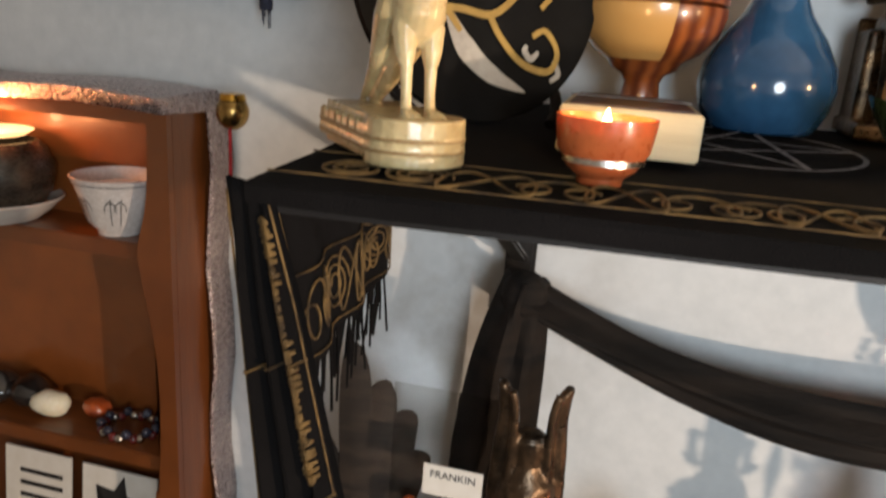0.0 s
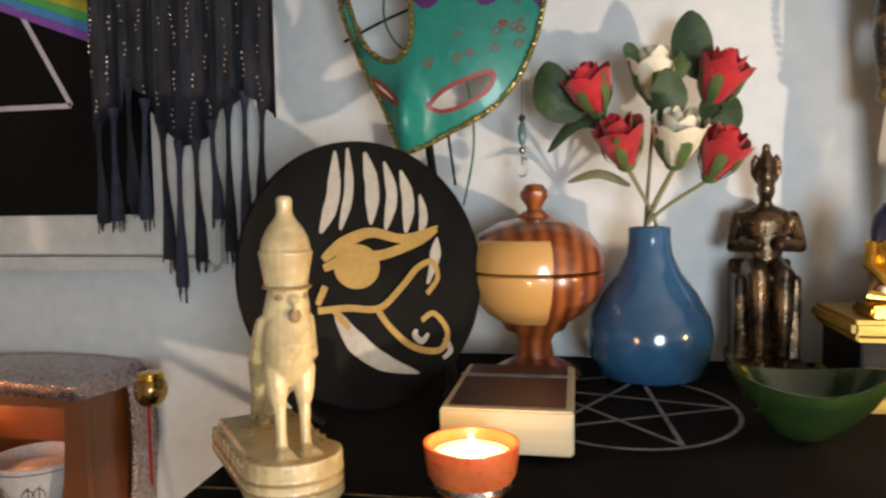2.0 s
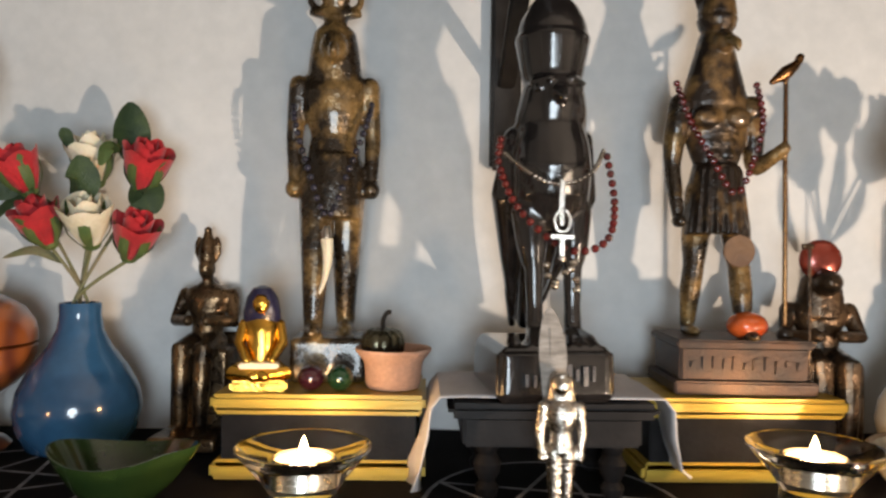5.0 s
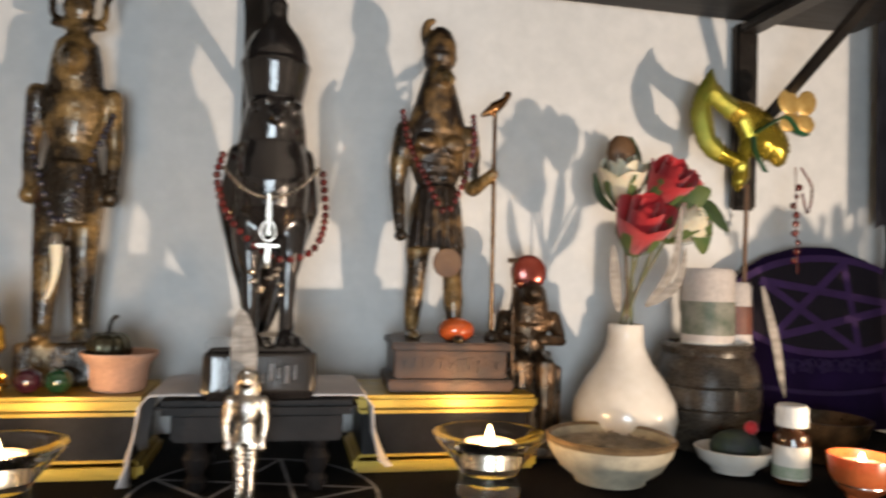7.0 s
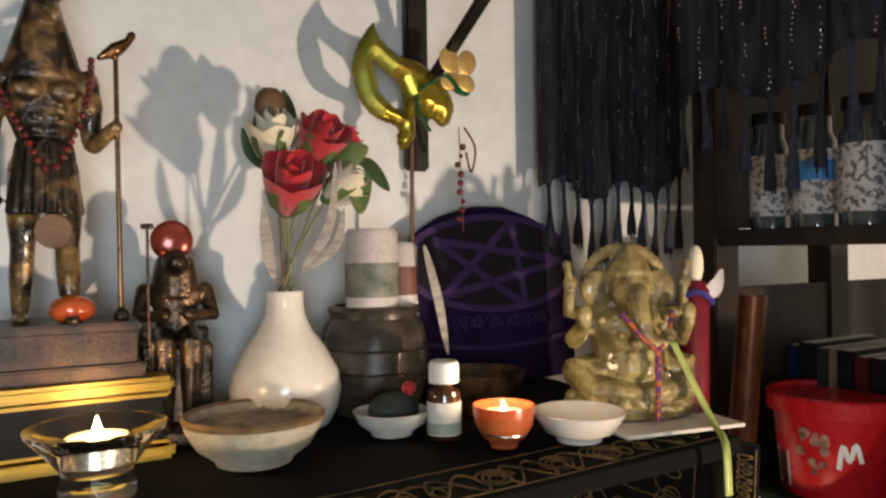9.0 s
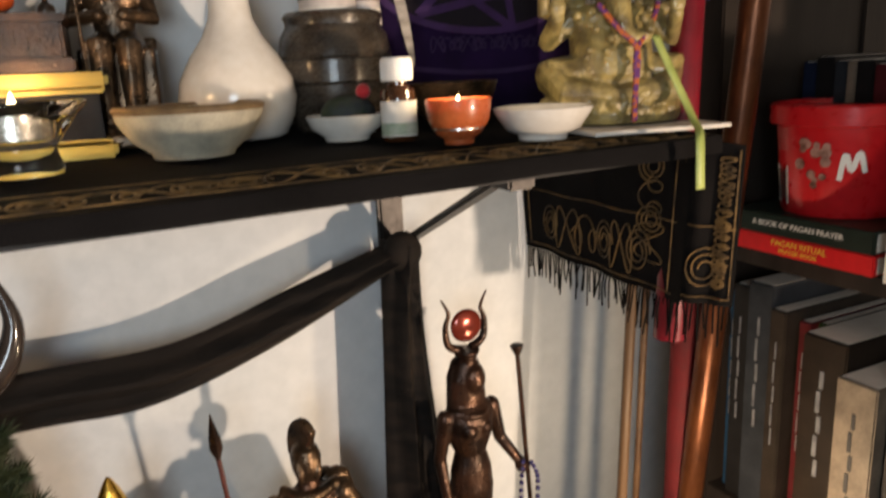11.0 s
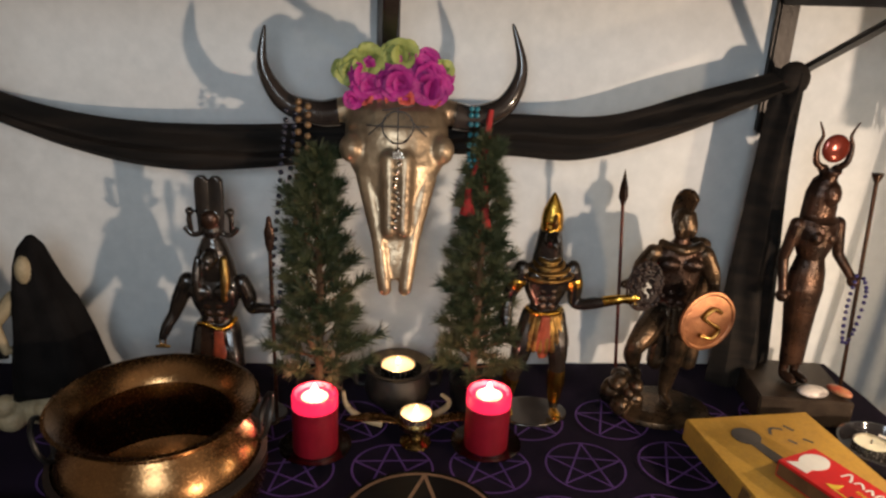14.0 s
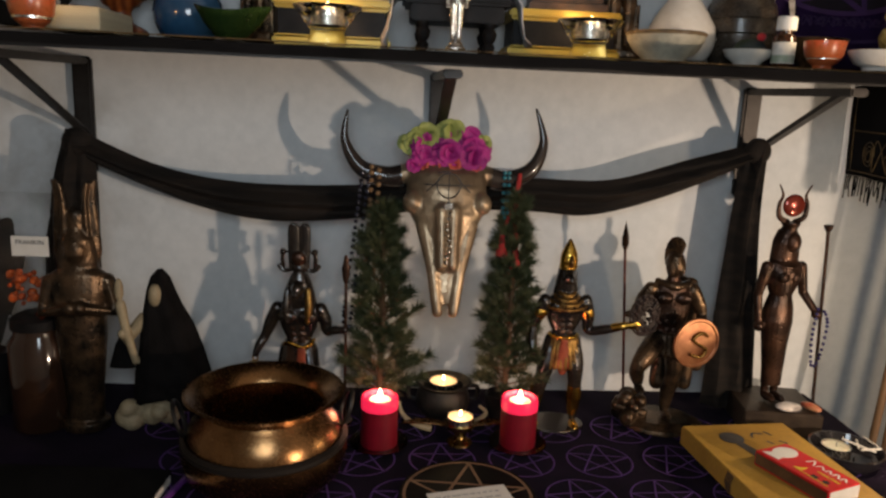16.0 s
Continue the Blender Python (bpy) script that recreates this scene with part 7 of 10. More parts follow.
# candles
def pillar(x, y, label):
    c = thing("pillar_candle", (x, y, TABLE), label, "candle", "red pillar candles")
    part("saucer", lathe(bmesh.new(), [(0, 0.001), (0.026, 0.001), (0.036, 0.006), (0.039, 0.008), (0.039, 0.0092), (0.034, 0.0075), (0, 0.0035)], seg=40), mat("smoky_glass", (0.18, 0.15, 0.12), None, 0.08, glass=True, bump=0), c, "shallow smoky glass saucer")
    part("wax_base", lathe(bmesh.new(), [(0, 0.004), (0.0240, 0.004), (0.0245, 0.010), (0.0245, 0.058), (0, 0.058)], seg=36), REDWAX, c)
    part("wax_top", lathe(bmesh.new(), [(0.0245, 0.0580), (0.0246, 0.070), (0.0235, 0.0735), (0.0215, 0.0735), (0.019, 0.069), (0, 0.067)], seg=36), REDWAXLIT, c, "red wax rim with candle glow put into its colour")
    part("wax_pool", lathe(bmesh.new(), [(0, 0.0685), (0.0185, 0.0685)], seg=30), POOL, c, "molten wax with flame glow put into its colour")
    flame(c, (0, 0, 0.0695), 0.013)


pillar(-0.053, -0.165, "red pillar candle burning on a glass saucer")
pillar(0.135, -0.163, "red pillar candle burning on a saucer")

cd = thing("cauldron", (0.038, -0.075, TABLE), "small black iron cauldron holding a lit tealight", "cauldron")
part("pot", lathe(bmesh.new(), [(0, 0.006), (0.022, 0.007), (0.036, 0.018), (0.040, 0.032), (0.036, 0.046), (0.033, 0.051), (0.040, 0.056), (0.0415, 0.059), (0.038, 0.060), (0.029, 0.053), (0.030, 0.046), (0, 0.044)], seg=36), mat("black_iron", (0.012, 0.011, 0.010), (0.03, 0.026, 0.022), 0.5, 0.4, scale=60, bump=0.4), cd)
for s in (-1, 1):
    part("lug", tube(bmesh.new(), spline([(s * 0.036, 0, 0.052), (s * 0.050, 0, 0.050), (s * 0.049, 0, 0.034), (s * 0.038, 0, 0.032)], 5), 0.0035, 8), BLACKPAINT, cd)
for a in (0.5, 2.6, 4.7):
    part("foot", lathe(bmesh.new(), [(0.004, 0), (0.006, 0.012), (0.007, 0.02)], (0.024 * math.cos(a), 0.024 * math.sin(a), 0), 10), BLACKPAINT, cd)
tealight(cd, (0, 0, 0.0445), 0.021)

def antler(at, pts, rz, label):
    bm = bmesh.new()
    p = spline(pts, 6)
    tube(bm, p, [0.0042 * (1 - 0.7 * i / len(p)) + 0.0008 for i in range(len(p))], 8)
    single("antler_piece", bm, BONE, at, label, "antler", rz=rz)


antler((0.0, -0.118, TABLE + 0.004), [(0.02, 0.0, 0.0), (-0.005, 0.004, 0.006), (-0.022, 0.012, 0.018), (-0.026, 0.016, 0.034)], 0, "curved brown antler tine beside the cauldron")
antler((0.085, -0.112, TABLE + 0.004), [(-0.03, -0.004, 0.0), (0.0, 0.0, 0.010), (0.014, 0.010, 0.018), (0.004, 0.016, 0.026)], 0, "short brown antler tine on the altar cloth")

bh = thing("brass_candle_dish", (0.057, -0.150, TABLE), "small brass pedestal dish with a lit tealight", "candle holder")
part("pedestal", lathe(bmesh.new(), [(0, 0), (0.018, 0), (0.0175, 0.002), (0.008, 0.008), (0.0055, 0.016), (0.007, 0.020), (0.0195, 0.023), (0.0215, 0.030), (0.020, 0.030), (0.018, 0.0245), (0, 0.0235)], seg=32), BRASS, bh)
tealight(bh, (0, 0, 0.0240), 0.0185)
for s in (-1, 1):
    bm = bmesh.new()
    blade(bm, [(s * 0.018, 0.004, 0.024), (s * 0.045, 0.010, 0.026), (s * 0.080, 0.014, 0.022)], 0.016, (0, 0, 0.2), 0, 0.2)
    so = part("leaf_arm", bm, OLDBRASS, bh, "flat brass leaf arm").modifiers.new("thick", "SOLIDIFY")
    so.thickness = 0.0014

# pharaoh-headed warrior
def god_mats():
    return [mat("black_gloss_resin", (0.010, 0.008, 0.008), (0.03, 0.022, 0.016), 0.22, 0.3, scale=50, bump=0.2, coat=0.6), GOLD, mat("antique_gold", (0.30, 0.17, 0.045), (0.07, 0.035, 0.014), 0.35, 0.9, scale=50, bump=0.3), mat("dark_red_cloth", (0.30, 0.06, 0.025), (0.16, 0.03, 0.015), 0.45, 0.2, scale=60, bump=0.3), REDBRONZE]


GODM = god_mats()
bm = bmesh.new()
T = 0.277
trunk(bm, T, 0.44, 0.515, 0.645, 0.735, (0.118, 0.062, 0.078))
muscle(bm, T, [(-0.045, 0, 0.46), (-0.085, -0.03, 0.34), (-0.105, -0.035, 0.25), (-0.118, 0.0, 0.16), (-0.135, 0.015, 0.045)], [0.052, 0.048, 0.036, 0.036, 0.022])
muscle(bm, T, [(0.045, 0, 0.46), (0.060, -0.045, 0.34), (0.066, -0.055, 0.25), (0.070, -0.035, 0.16), (0.075, -0.035, 0.045)], [0.052, 0.048, 0.036, 0.036, 0.022])
for x, y, dx in ((-0.112, 0.0, -0.10), (0.068, -0.045, 0.03)):
    muscle(bm, T, [(x, y - 0.006, 0.225), (x + dx * 0.07, y, 0.16), (x + dx * 0.15, y + 0.01, 0.075)], [0.038, 0.040, 0.027], 1)
    ball(bm, ((x + dx * 0.2) * T, (y - 0.028) * T, 0.018 * T), (0.024 * T, 0.055 * T, 0.020 * T), 1)
loft(bm, [(z * T, 0, -0.005 * T, a * T, b * T) for z, a, b in ((0.335, 0.112, 0.078), (0.40, 0.100, 0.074), (0.46, 0.084, 0.064), (0.495, 0.072, 0.056))], 24, 2)
for k in range(13):
    a = math.pi * (1.05 + 0.90 * k / 12)
    muscle(bm, T, [(0.072 * math.cos(a), 0.056 * math.sin(a) - 0.005, 0.49), (0.100 * math.cos(a), 0.076 * math.sin(a) - 0.005, 0.40), (0.114 * math.cos(a), 0.084 * math.sin(a) - 0.005, 0.332)], [0.008, 0.009, 0.009], 2, 3)
tube(bm, [(0.073 * T * math.cos(a), (0.058 * math.sin(a) - 0.005) * T, 0.492 * T) for a in [2 * math.pi * i / 24 for i in range(24)]], 0.010 * T, 6, 1, closed=True)
loft(bm, [(z * T, -0.012 * T, -0.082 * T, a * T, 0.009 * T) for z, a in ((0.30, 0.016), (0.34, 0.030), (0.42, 0.024), (0.49, 0.020))], 12, 3)
muscle(bm, T, [(0.108, 0, 0.665), (0.126, 0.005, 0.59), (0.134, 0.0, 0.515), (0.210, -0.045, 0.535), (0.285, -0.085, 0.565)], [0.036, 0.036, 0.026, 0.026, 0.017])
muscle(bm, T, [(-0.108, 0, 0.665), (-0.138, 0.01, 0.59), (-0.155, 0.01, 0.525), (-0.165, -0.02, 0.46), (-0.160, -0.05, 0.405)], [0.036, 0.036, 0.026, 0.026, 0.017])
for p, q in (((0.119, 0.002, 0.620), (0.124, 0.004, 0.598)), ((-0.124, 0.004, 0.622), (-0.132, 0.007, 0.600)), ((0.245, -0.064, 0.550), (0.290, -0.088, 0.568))):
    muscle(bm, T, [p, q], [0.037, 0.037] if p[2] > 0.58 else [0.024, 0.022], 1, 2)
muscle(bm, T, [(0.285, -0.085, 0.567), (0.325, -0.105, 0.580), (0.360, -0.118, 0.586)], [0.020, 0.018, 0.009], 1)
for dz in (0.012, -0.010):
    muscle(bm, T, [(0.305, -0.09, 0.570 + dz), (0.348, -0.12, 0.580 + dz * 1.6)], [0.009, 0.006], 1, 2)
for k in range(4):
    tube(bm, [((0.040 + 0.020 * k) * T * math.cos(a), (0.034 + 0.013 * k) * T * math.sin(a) - 0.012 * T, (0.735 - 0.022 * k - 0.012 * (1 - math.sin(a))) * T) for a in [2 * math.pi * i / 26 for i in range(26)]], 0.010 * T, 6, 2, closed=True)
loft(bm, [(z * T, 0, 0.012 * T, a * T, b * T) for z, a, b in ((0.66, 0.070, 0.035), (0.72, 0.066, 0.045), (0.78, 0.056, 0.050), (0.84, 0.046, 0.048), (0.875, 0.040, 0.042))], 18, 0)
ball(bm, (0, -0.030 * T, 0.815 * T), (0.033 * T, 0.036 * T, 0.040 * T), 0)
muscle(bm, T, [(0, -0.055, 0.822), (0, -0.085, 0.806), (0, -0.092, 0.785)], [0.018, 0.013, 0.006], 0)
loft(bm, [(z * T, 0, 0.0, a * T, a * 1.05 * T) for z, a in ((0.845, 0.044), (0.862, 0.047), (0.870, 0.044), (0.885, 0.046), (0.925, 0.040), (0.960, 0.026), (0.985, 0.013), (1.0, 0.004))], 22, 1)
muscle(bm, T, [(0, -0.046, 0.868), (0, -0.056, 0.892), (0, -0.044, 0.912)], [0.010, 0.009, 0.005], 2)
loft(bm, [(0.0, -0.008, -0.008, 0.046, 0.034), (0.004, -0.008, -0.008, 0.045, 0.033)], 24, 0)
fuse_painted(single("crowned_warrior_statue", bm, GODM, (0.207, -0.082, TABLE), "black and gold crowned warrior statue with outstretched arm", "statue", rz=2), 0.0011, 1)
bm = bmesh.new()
rnd = random.Random(12)
for k in range(170):
    a, rr = rnd.uniform(0, 2 * math.pi), rnd.uniform(0.007, 0.026)
    ball(bm, (rr * 0.85 * math.cos(a), rnd.uniform(-0.006, 0.006), rr * 1.15 * math.sin(a)), 0.0026, 0, 7)
for k in range(5):
    rr = 0.012 + 0.0035 * k
    tube(bm, [(rr * 0.85 * math.cos(a), 0.002 * k - 0.004, rr * 1.15 * math.sin(a)) for a in [2 * math.pi * i / 26 for i in range(26)]], 0.0016, 6, closed=True)
single("bead_coil", bm, mat("dark_wooden_bead", (0.022, 0.014, 0.012), (0.045, 0.026, 0.02), 0.45, scale=80), (0.318, -0.105, 1.018), "coil of dark beads hung over the outstretched hand", "beads", rz=10)

# helmeted soldier with shield and spear
bm = bmesh.new()
T = 0.272
rnd = random.Random(14)
loft(bm, [(0, 0.004, -0.005, 0.062, 0.046), (0.006, 0.004, -0.005, 0.060, 0.044), (0.012, 0.0, 0, 0.046, 0.034)], 22)
for k in range(16):
    h = rnd.uniform(0.006, 0.046)
    ball(bm, (-0.046 + rnd.uniform(-0.020, 0.020) * (1.25 - h * 14), rnd.uniform(-0.020, 0.014), h), (rnd.uniform(0.008, 0.015), rnd.uniform(0.008, 0.014), rnd.uniform(0.007, 0.013)))
t = bmesh.new()
trunk(t, T, 0.42, 0.500, 0.675, 0.780, (0.122, 0.076, 0.086), 1)
muscle(t, T, [(0.042, 0, 0.44), (0.046, -0.02, 0.34), (0.044, -0.025, 0.24), (0.036, 0.0, 0.15), (0.028, 0.0, 0.035)], [0.060, 0.054, 0.040, 0.042, 0.024])
muscle(t, T, [(-0.045, 0, 0.45), (-0.120, -0.075, 0.375), (-0.172, -0.110, 0.310), (-0.160, -0.070, 0.250), (-0.140, -0.040, 0.195)], [0.060, 0.056, 0.040, 0.040, 0.024])
ball(t, (0.030 * T, -0.035 * T, 0.018 * T), (0.026 * T, 0.060 * T, 0.020 * T))
ball(t, (-0.142 * T, -0.075 * T, 0.178 * T), (0.026 * T, 0.056 * T, 0.020 * T))
for k in range(11):
    a = math.pi * (1.0 + k / 10)
    muscle(t, T, [(0.078 * math.cos(a), 0.056 * math.sin(a), 0.475), (0.096 * math.cos(a), 0.074 * math.sin(a), 0.37)], [0.013, 0.014], 0, 2)
muscle(t, T, [(-0.112, 0, 0.715), (-0.150, 0.005, 0.65), (-0.172, 0.0, 0.60), (-0.205, -0.035, 0.585), (-0.235, -0.055, 0.585)], [0.038, 0.038, 0.027, 0.025, 0.019])
muscle(t, T, [(0.112, 0, 0.715), (0.150, 0.0, 0.64), (0.168, -0.01, 0.575), (0.130, -0.09, 0.53), (0.095, -0.12, 0.51)], [0.038, 0.038, 0.028, 0.026, 0.019])
ball(t, (0.004 * T, -0.012 * T, 0.845 * T), (0.040 * T, 0.047 * T, 0.055 * T))
loft(t, [(z * T, 0.002 * T, 0.002 * T, a * T, b * T) for z, a, b in ((0.795, 0.036, 0.040), (0.83, 0.046, 0.050), (0.868, 0.050, 0.057), (0.90, 0.040, 0.046), (0.918, 0.018, 0.022))])
for sx in (-1, 1):
    muscle(t, T, [(sx * 0.034, -0.032, 0.862), (sx * 0.030, -0.048, 0.832), (sx * 0.024, -0.048, 0.806)], [0.011, 0.012, 0.008], 0, 3)
arc = [math.radians(215 - 175 * q / 18) for q in range(19)]
slab(t, [(0.068 * T * math.cos(a), 0.895 * T + 0.105 * T * math.sin(a)) for a in arc] + [(0.044 * T * math.cos(a), 0.880 * T + 0.050 * T * math.sin(a)) for a in reversed(arc)], 0.024 * T, lambda u, v, w: (0.55 * u + 0.83 * (w - 0.012 * T), -0.83 * u + 0.55 * (w - 0.012 * T), v))
muscle(t, T, [(-0.075, 0.015, 0.755), (0.0, -0.045, 0.742), (0.085, 0.0, 0.752)], [0.018, 0.020, 0.020])
for x0, x1, x2, r in ((0.02, 0.01, -0.01, 0.045), (0.07, 0.08, 0.07, 0.050), (0.11, 0.15, 0.14, 0.042), (0.13, 0.185, 0.20, 0.030)):
    muscle(t, T, [(x0, 0.06, 0.74), (x1, 0.085, 0.48), (x2, 0.06, 0.17 if x2 < 0.15 else 0.27)], [r * 0.8, r, r * 0.95])
for v in t.verts:
    v.co.z += 0.012
t.to_mesh(tmp := bpy.data.meshes.new("tmp"))
bm.from_mesh(tmp)
t.free()
bpy.data.meshes.remove(tmp)
fuse_painted(single("helmeted_soldier_statue", bm, [DARKBRONZE, REDBRONZE], (0.362, -0.080, TABLE), "dark bronze helmeted soldier statue with crest and cloak", "statue", rz=-4), 0.0012, 1)
sd = thing("round_shield", (0.384, -0.128, 0.988), "round copper-coloured shield with a raised serpent emblem", "shield", rz=12)
part("disc", lathe(bmesh.new(), [(0, 0.006), (0.012, 0.006), (0.028, 0.003), (0.031, 0.0025), (0.033, 0.004), (0.0355, 0.0035), (0.036, 0.0), (0, 0.001)], seg=44), mat("warm_copper", (0.42, 0.20, 0.10), (0.24, 0.10, 0.05), 0.35, 0.85, scale=50, bump=0.3), sd).matrix_basis = pose(0, 0, 0, 90)
part("emblem", tube(bmesh.new(), spline([(-0.012, -0.008, -0.014), (0.004, -0.008, -0.018), (0.012, -0.008, -0.008), (0.0, -0.008, 0.0), (-0.010, -0.008, 0.008), (0.002, -0.008, 0.017), (0.012, -0.008, 0.012)], 6), 0.0030, 8, flat=0.8), BRASS, sd, "raised serpent emblem")
sp = thing("spear", (0.303, -0.066, TABLE + 0.004), "thin dark red spear held by the soldier", "spear", ry=-3.2)
part("shaft", tube(bmesh.new(), [(0.010, 0, 0), (0.003, 0, 0.255)], 0.0021, 8), mat("dark_red_shaft", (0.10, 0.025, 0.018), (0.05, 0.015, 0.012), 0.4, scale=60), sp)
part("head", lathe(bmesh.new(), [(0.002, 0), (0.0055, 0.010), (0.005, 0.02), (0, 0.044)], (0.003, 0, 0.255), 4), REDBRONZE, sp, "leaf-shaped copper spearhead")

# goddess with horned disc
base = single("bronze_block", box(bmesh.new(), (0, 0, 0.018), (0.112, 0.105, 0.036), 0.002), mat("brown_base", (0.055, 0.038, 0.026), (0.03, 0.02, 0.014), 0.4, 0.4, scale=40, bump=0.2), (0.540, -0.072, TABLE), "dark bronze rectangular block under the goddess", "plinth", rz=-9)
bm = bmesh.new()
H = 0.262
torso(bm, H, 0, 0.100, 0.062)
loft(bm, [(z * H, x * H, 0, a * H, b * H) for z, x, a, b in ((0.09, 0.02, 0.058, 0.046), (0.20, 0.015, 0.062, 0.052), (0.35, 0.005, 0.075, 0.062), (0.48, 0, 0.092, 0.068), (0.56, 0, 0.078, 0.06))])
for s in (-1, 1):
    limb(bm, [(s * 0.03 * H + 0.015 * H, 0, 0.12 * H), (s * 0.03 * H + 0.015 * H, 0, 0.04 * H)], [0.026 * H, 0.020 * H], 8)
tube(bm, [(0.07 * H * math.cos(a), 0.055 * H * math.sin(a) - 0.005 * H, (0.815 + 0.02 * math.sin(a)) * H) for a in [2 * math.pi * i / 24 for i in range(24)]], 0.012 * H, 6, closed=True)
for s in (-1, 1):
    ball(bm, (s * 0.035 * H, -0.05 * H, 0.74 * H), (0.032 * H, 0.03 * H, 0.032 * H))
    ball(bm, (s * 0.03 * H + 0.015 * H, -0.04 * H, 0.03 * H), (0.028 * H, 0.06 * H, 0.025 * H))
arm(bm, H, [(-0.105, 0, 0.79), (-0.125, 0.02, 0.62), (-0.12, -0.02, 0.45)], thick=0.8)
arm(bm, H, [(0.105, 0, 0.79), (0.14, 0.0, 0.64), (0.195, -0.07, 0.53)], thick=0.8)
ball(bm, (0.01 * H, -0.012 * H, 0.93 * H), (0.052 * H, 0.06 * H, 0.066 * H))
loft(bm, [(z * H, 0, 0.014 * H, a * H, b * H) for z, a, b in ((0.76, 0.085, 0.055), (0.85, 0.080, 0.06), (0.93, 0.074, 0.064), (0.99, 0.052, 0.05), (1.01, 0.03, 0.03))])
loft(bm, [(z * H, 0, 0, a * H, a * H) for z, a in ((0.99, 0.035), (1.02, 0.042), (1.03, 0.05), (1.04, 0.05))])
for s in (-1, 1):
    tube(bm, spline([(s * 0.02 * H, 0, 1.04 * H), (s * 0.075 * H, 0, 1.07 * H), (s * 0.085 * H, 0, 1.14 * H), (s * 0.07 * H, 0, 1.19 * H), (s * 0.10 * H, 0, 1.25 * H)], 6), [0.016 * H * (1 - i / 26) + 0.003 * H for i in range(25)], 8)
fuse(single("horned_goddess_statue", bm, REDBRONZE, (0.530, -0.070, TABLE + 0.036), "slender copper bronze goddess statue with horned headdress", "statue", rz=6), 0.0013, 1)
single("sun_disc", ball(bmesh.new(), (0, 0, 0), (0.0165, 0.006, 0.0165), 0, 24), REDDISC, (0.530, -0.072, 1.178), "red copper sun disc between the goddess horns", "disc")
stf = thing("goddess_staff", (0.594, -0.090, TABLE + 0.034), "thin copper staff in the goddess's hand", "staff", ry=-4)
part("shaft", tube(bmesh.new(), [(0, 0, 0), (0, 0, 0.268)], 0.0024, 8), REDBRONZE, stf)
part("finial", lathe(bmesh.new(), [(0, 0), (0.003, 0.0), (0.006, 0.007), (0.0065, 0.010), (0, 0.011)], (0, 0, 0.266), 12), REDBRONZE, stf)
beads("bead_bracelet", (0.581, -0.092, 1.02), [(-0.006, -0.004, 0.012), (-0.010, -0.006, -0.03), (-0.004, -0.006, -0.075), (0.006, -0.006, -0.06), (0.010, -0.006, -0.01), (0.002, -0.004, 0.012)], 0.0026, mat("lapis_bead", (0.02, 0.02, 0.09), (0.05, 0.04, 0.12), 0.25, scale=80), "blue and silver beads hung from the goddess's hand")
single("white_agate", ball(bmesh.new(), (0, 0, 0.006), (0.019, 0.013, 0.006), 0, 20), mat("white_agate_stone", (0.62, 0.56, 0.52), (0.25, 0.22, 0.21), 0.35, scale=50, sharp=(0.5, 0.6)), (0.543, -0.113, TABLE + 0.036), "white agate pebble with dark veins", "stone")
single("red_stone", ball(bmesh.new(), (0, 0, 0.006), (0.016, 0.007, 0.006), 0, 18), mat("red_jasper", (0.42, 0.05, 0.03), (0.40, 0.24, 0.12), 0.3, scale=60), (0.578, -0.112, TABLE + 0.036), "long red jasper pebble", "stone", rz=-60)

# ram-horned god with staff
bm = bmesh.new()
T = 0.285
trunk(bm, T, 0.35, 0.425, 0.545, 0.640, (0.116, 0.060, 0.076))
muscle(bm, T, [(-0.045, 0, 0.37), (-0.062, -0.02, 0.27), (-0.068, -0.025, 0.19), (-0.072, 0.0, 0.12), (-0.076, 0.01, 0.03)], [0.050, 0.046, 0.034, 0.034, 0.020])
muscle(bm, T, [(0.045, 0, 0.37), (0.066, -0.04, 0.27), (0.072, -0.05, 0.19), (0.076, -0.035, 0.12), (0.080, -0.035, 0.03)], [0.050, 0.046, 0.034, 0.034, 0.020])
for x, y in ((-0.078, -0.01), (0.082, -0.055)):
    ball(bm, (x * T, (y - 0.02) * T, 0.016 * T), (0.022 * T, 0.052 * T, 0.018 * T), 0)
loft(bm, [(z * T, 0, -0.004 * T, a * T, b * T) for z, a, b in ((0.215, 0.106, 0.076), (0.30, 0.094, 0.070), (0.37, 0.080, 0.060), (0.405, 0.068, 0.052))], 24, 4)
loft(bm, [(z * T, 0.025 * T, -0.078 * T, a * T, 0.008 * T) for z, a in ((0.20, 0.018), (0.30, 0.026), (0.40, 0.018))], 12, 3)
for k in range(26):
    a = 2 * math.pi * k / 26
    ball(bm, (0.073 * T * math.cos(a), 0.058 * T * math.sin(a), (0.405 + 0.010 * math.cos(3 * a)) * T), 0.010 * T, 1, 8)
muscle(bm, T, [(-0.106, 0, 0.575), (-0.140, 0.005, 0.50), (-0.165, 0.0, 0.435), (-0.190, -0.02, 0.39), (-0.205, -0.035, 0.35)], [0.034, 0.034, 0.025, 0.023, 0.018])
muscle(bm, T, [(0.106, 0, 0.575), (0.128, 0.005, 0.52), (0.140, 0.0, 0.468), (0.180, -0.04, 0.485), (0.235, -0.075, 0.500)], [0.034, 0.034, 0.025, 0.023, 0.018])
tube(bm, [((-0.208 + 0.012 * math.cos(a)) * T, -0.040 * T, (0.330 + 0.016 * math.sin(a)) * T) for a in [2 * math.pi * i / 16 for i in range(16)]], 0.005 * T, 6, 2, closed=True)
muscle(bm, T, [(-0.232, -0.04, 0.306), (-0.184, -0.04, 0.306)], [0.007, 0.007], 2, 2)
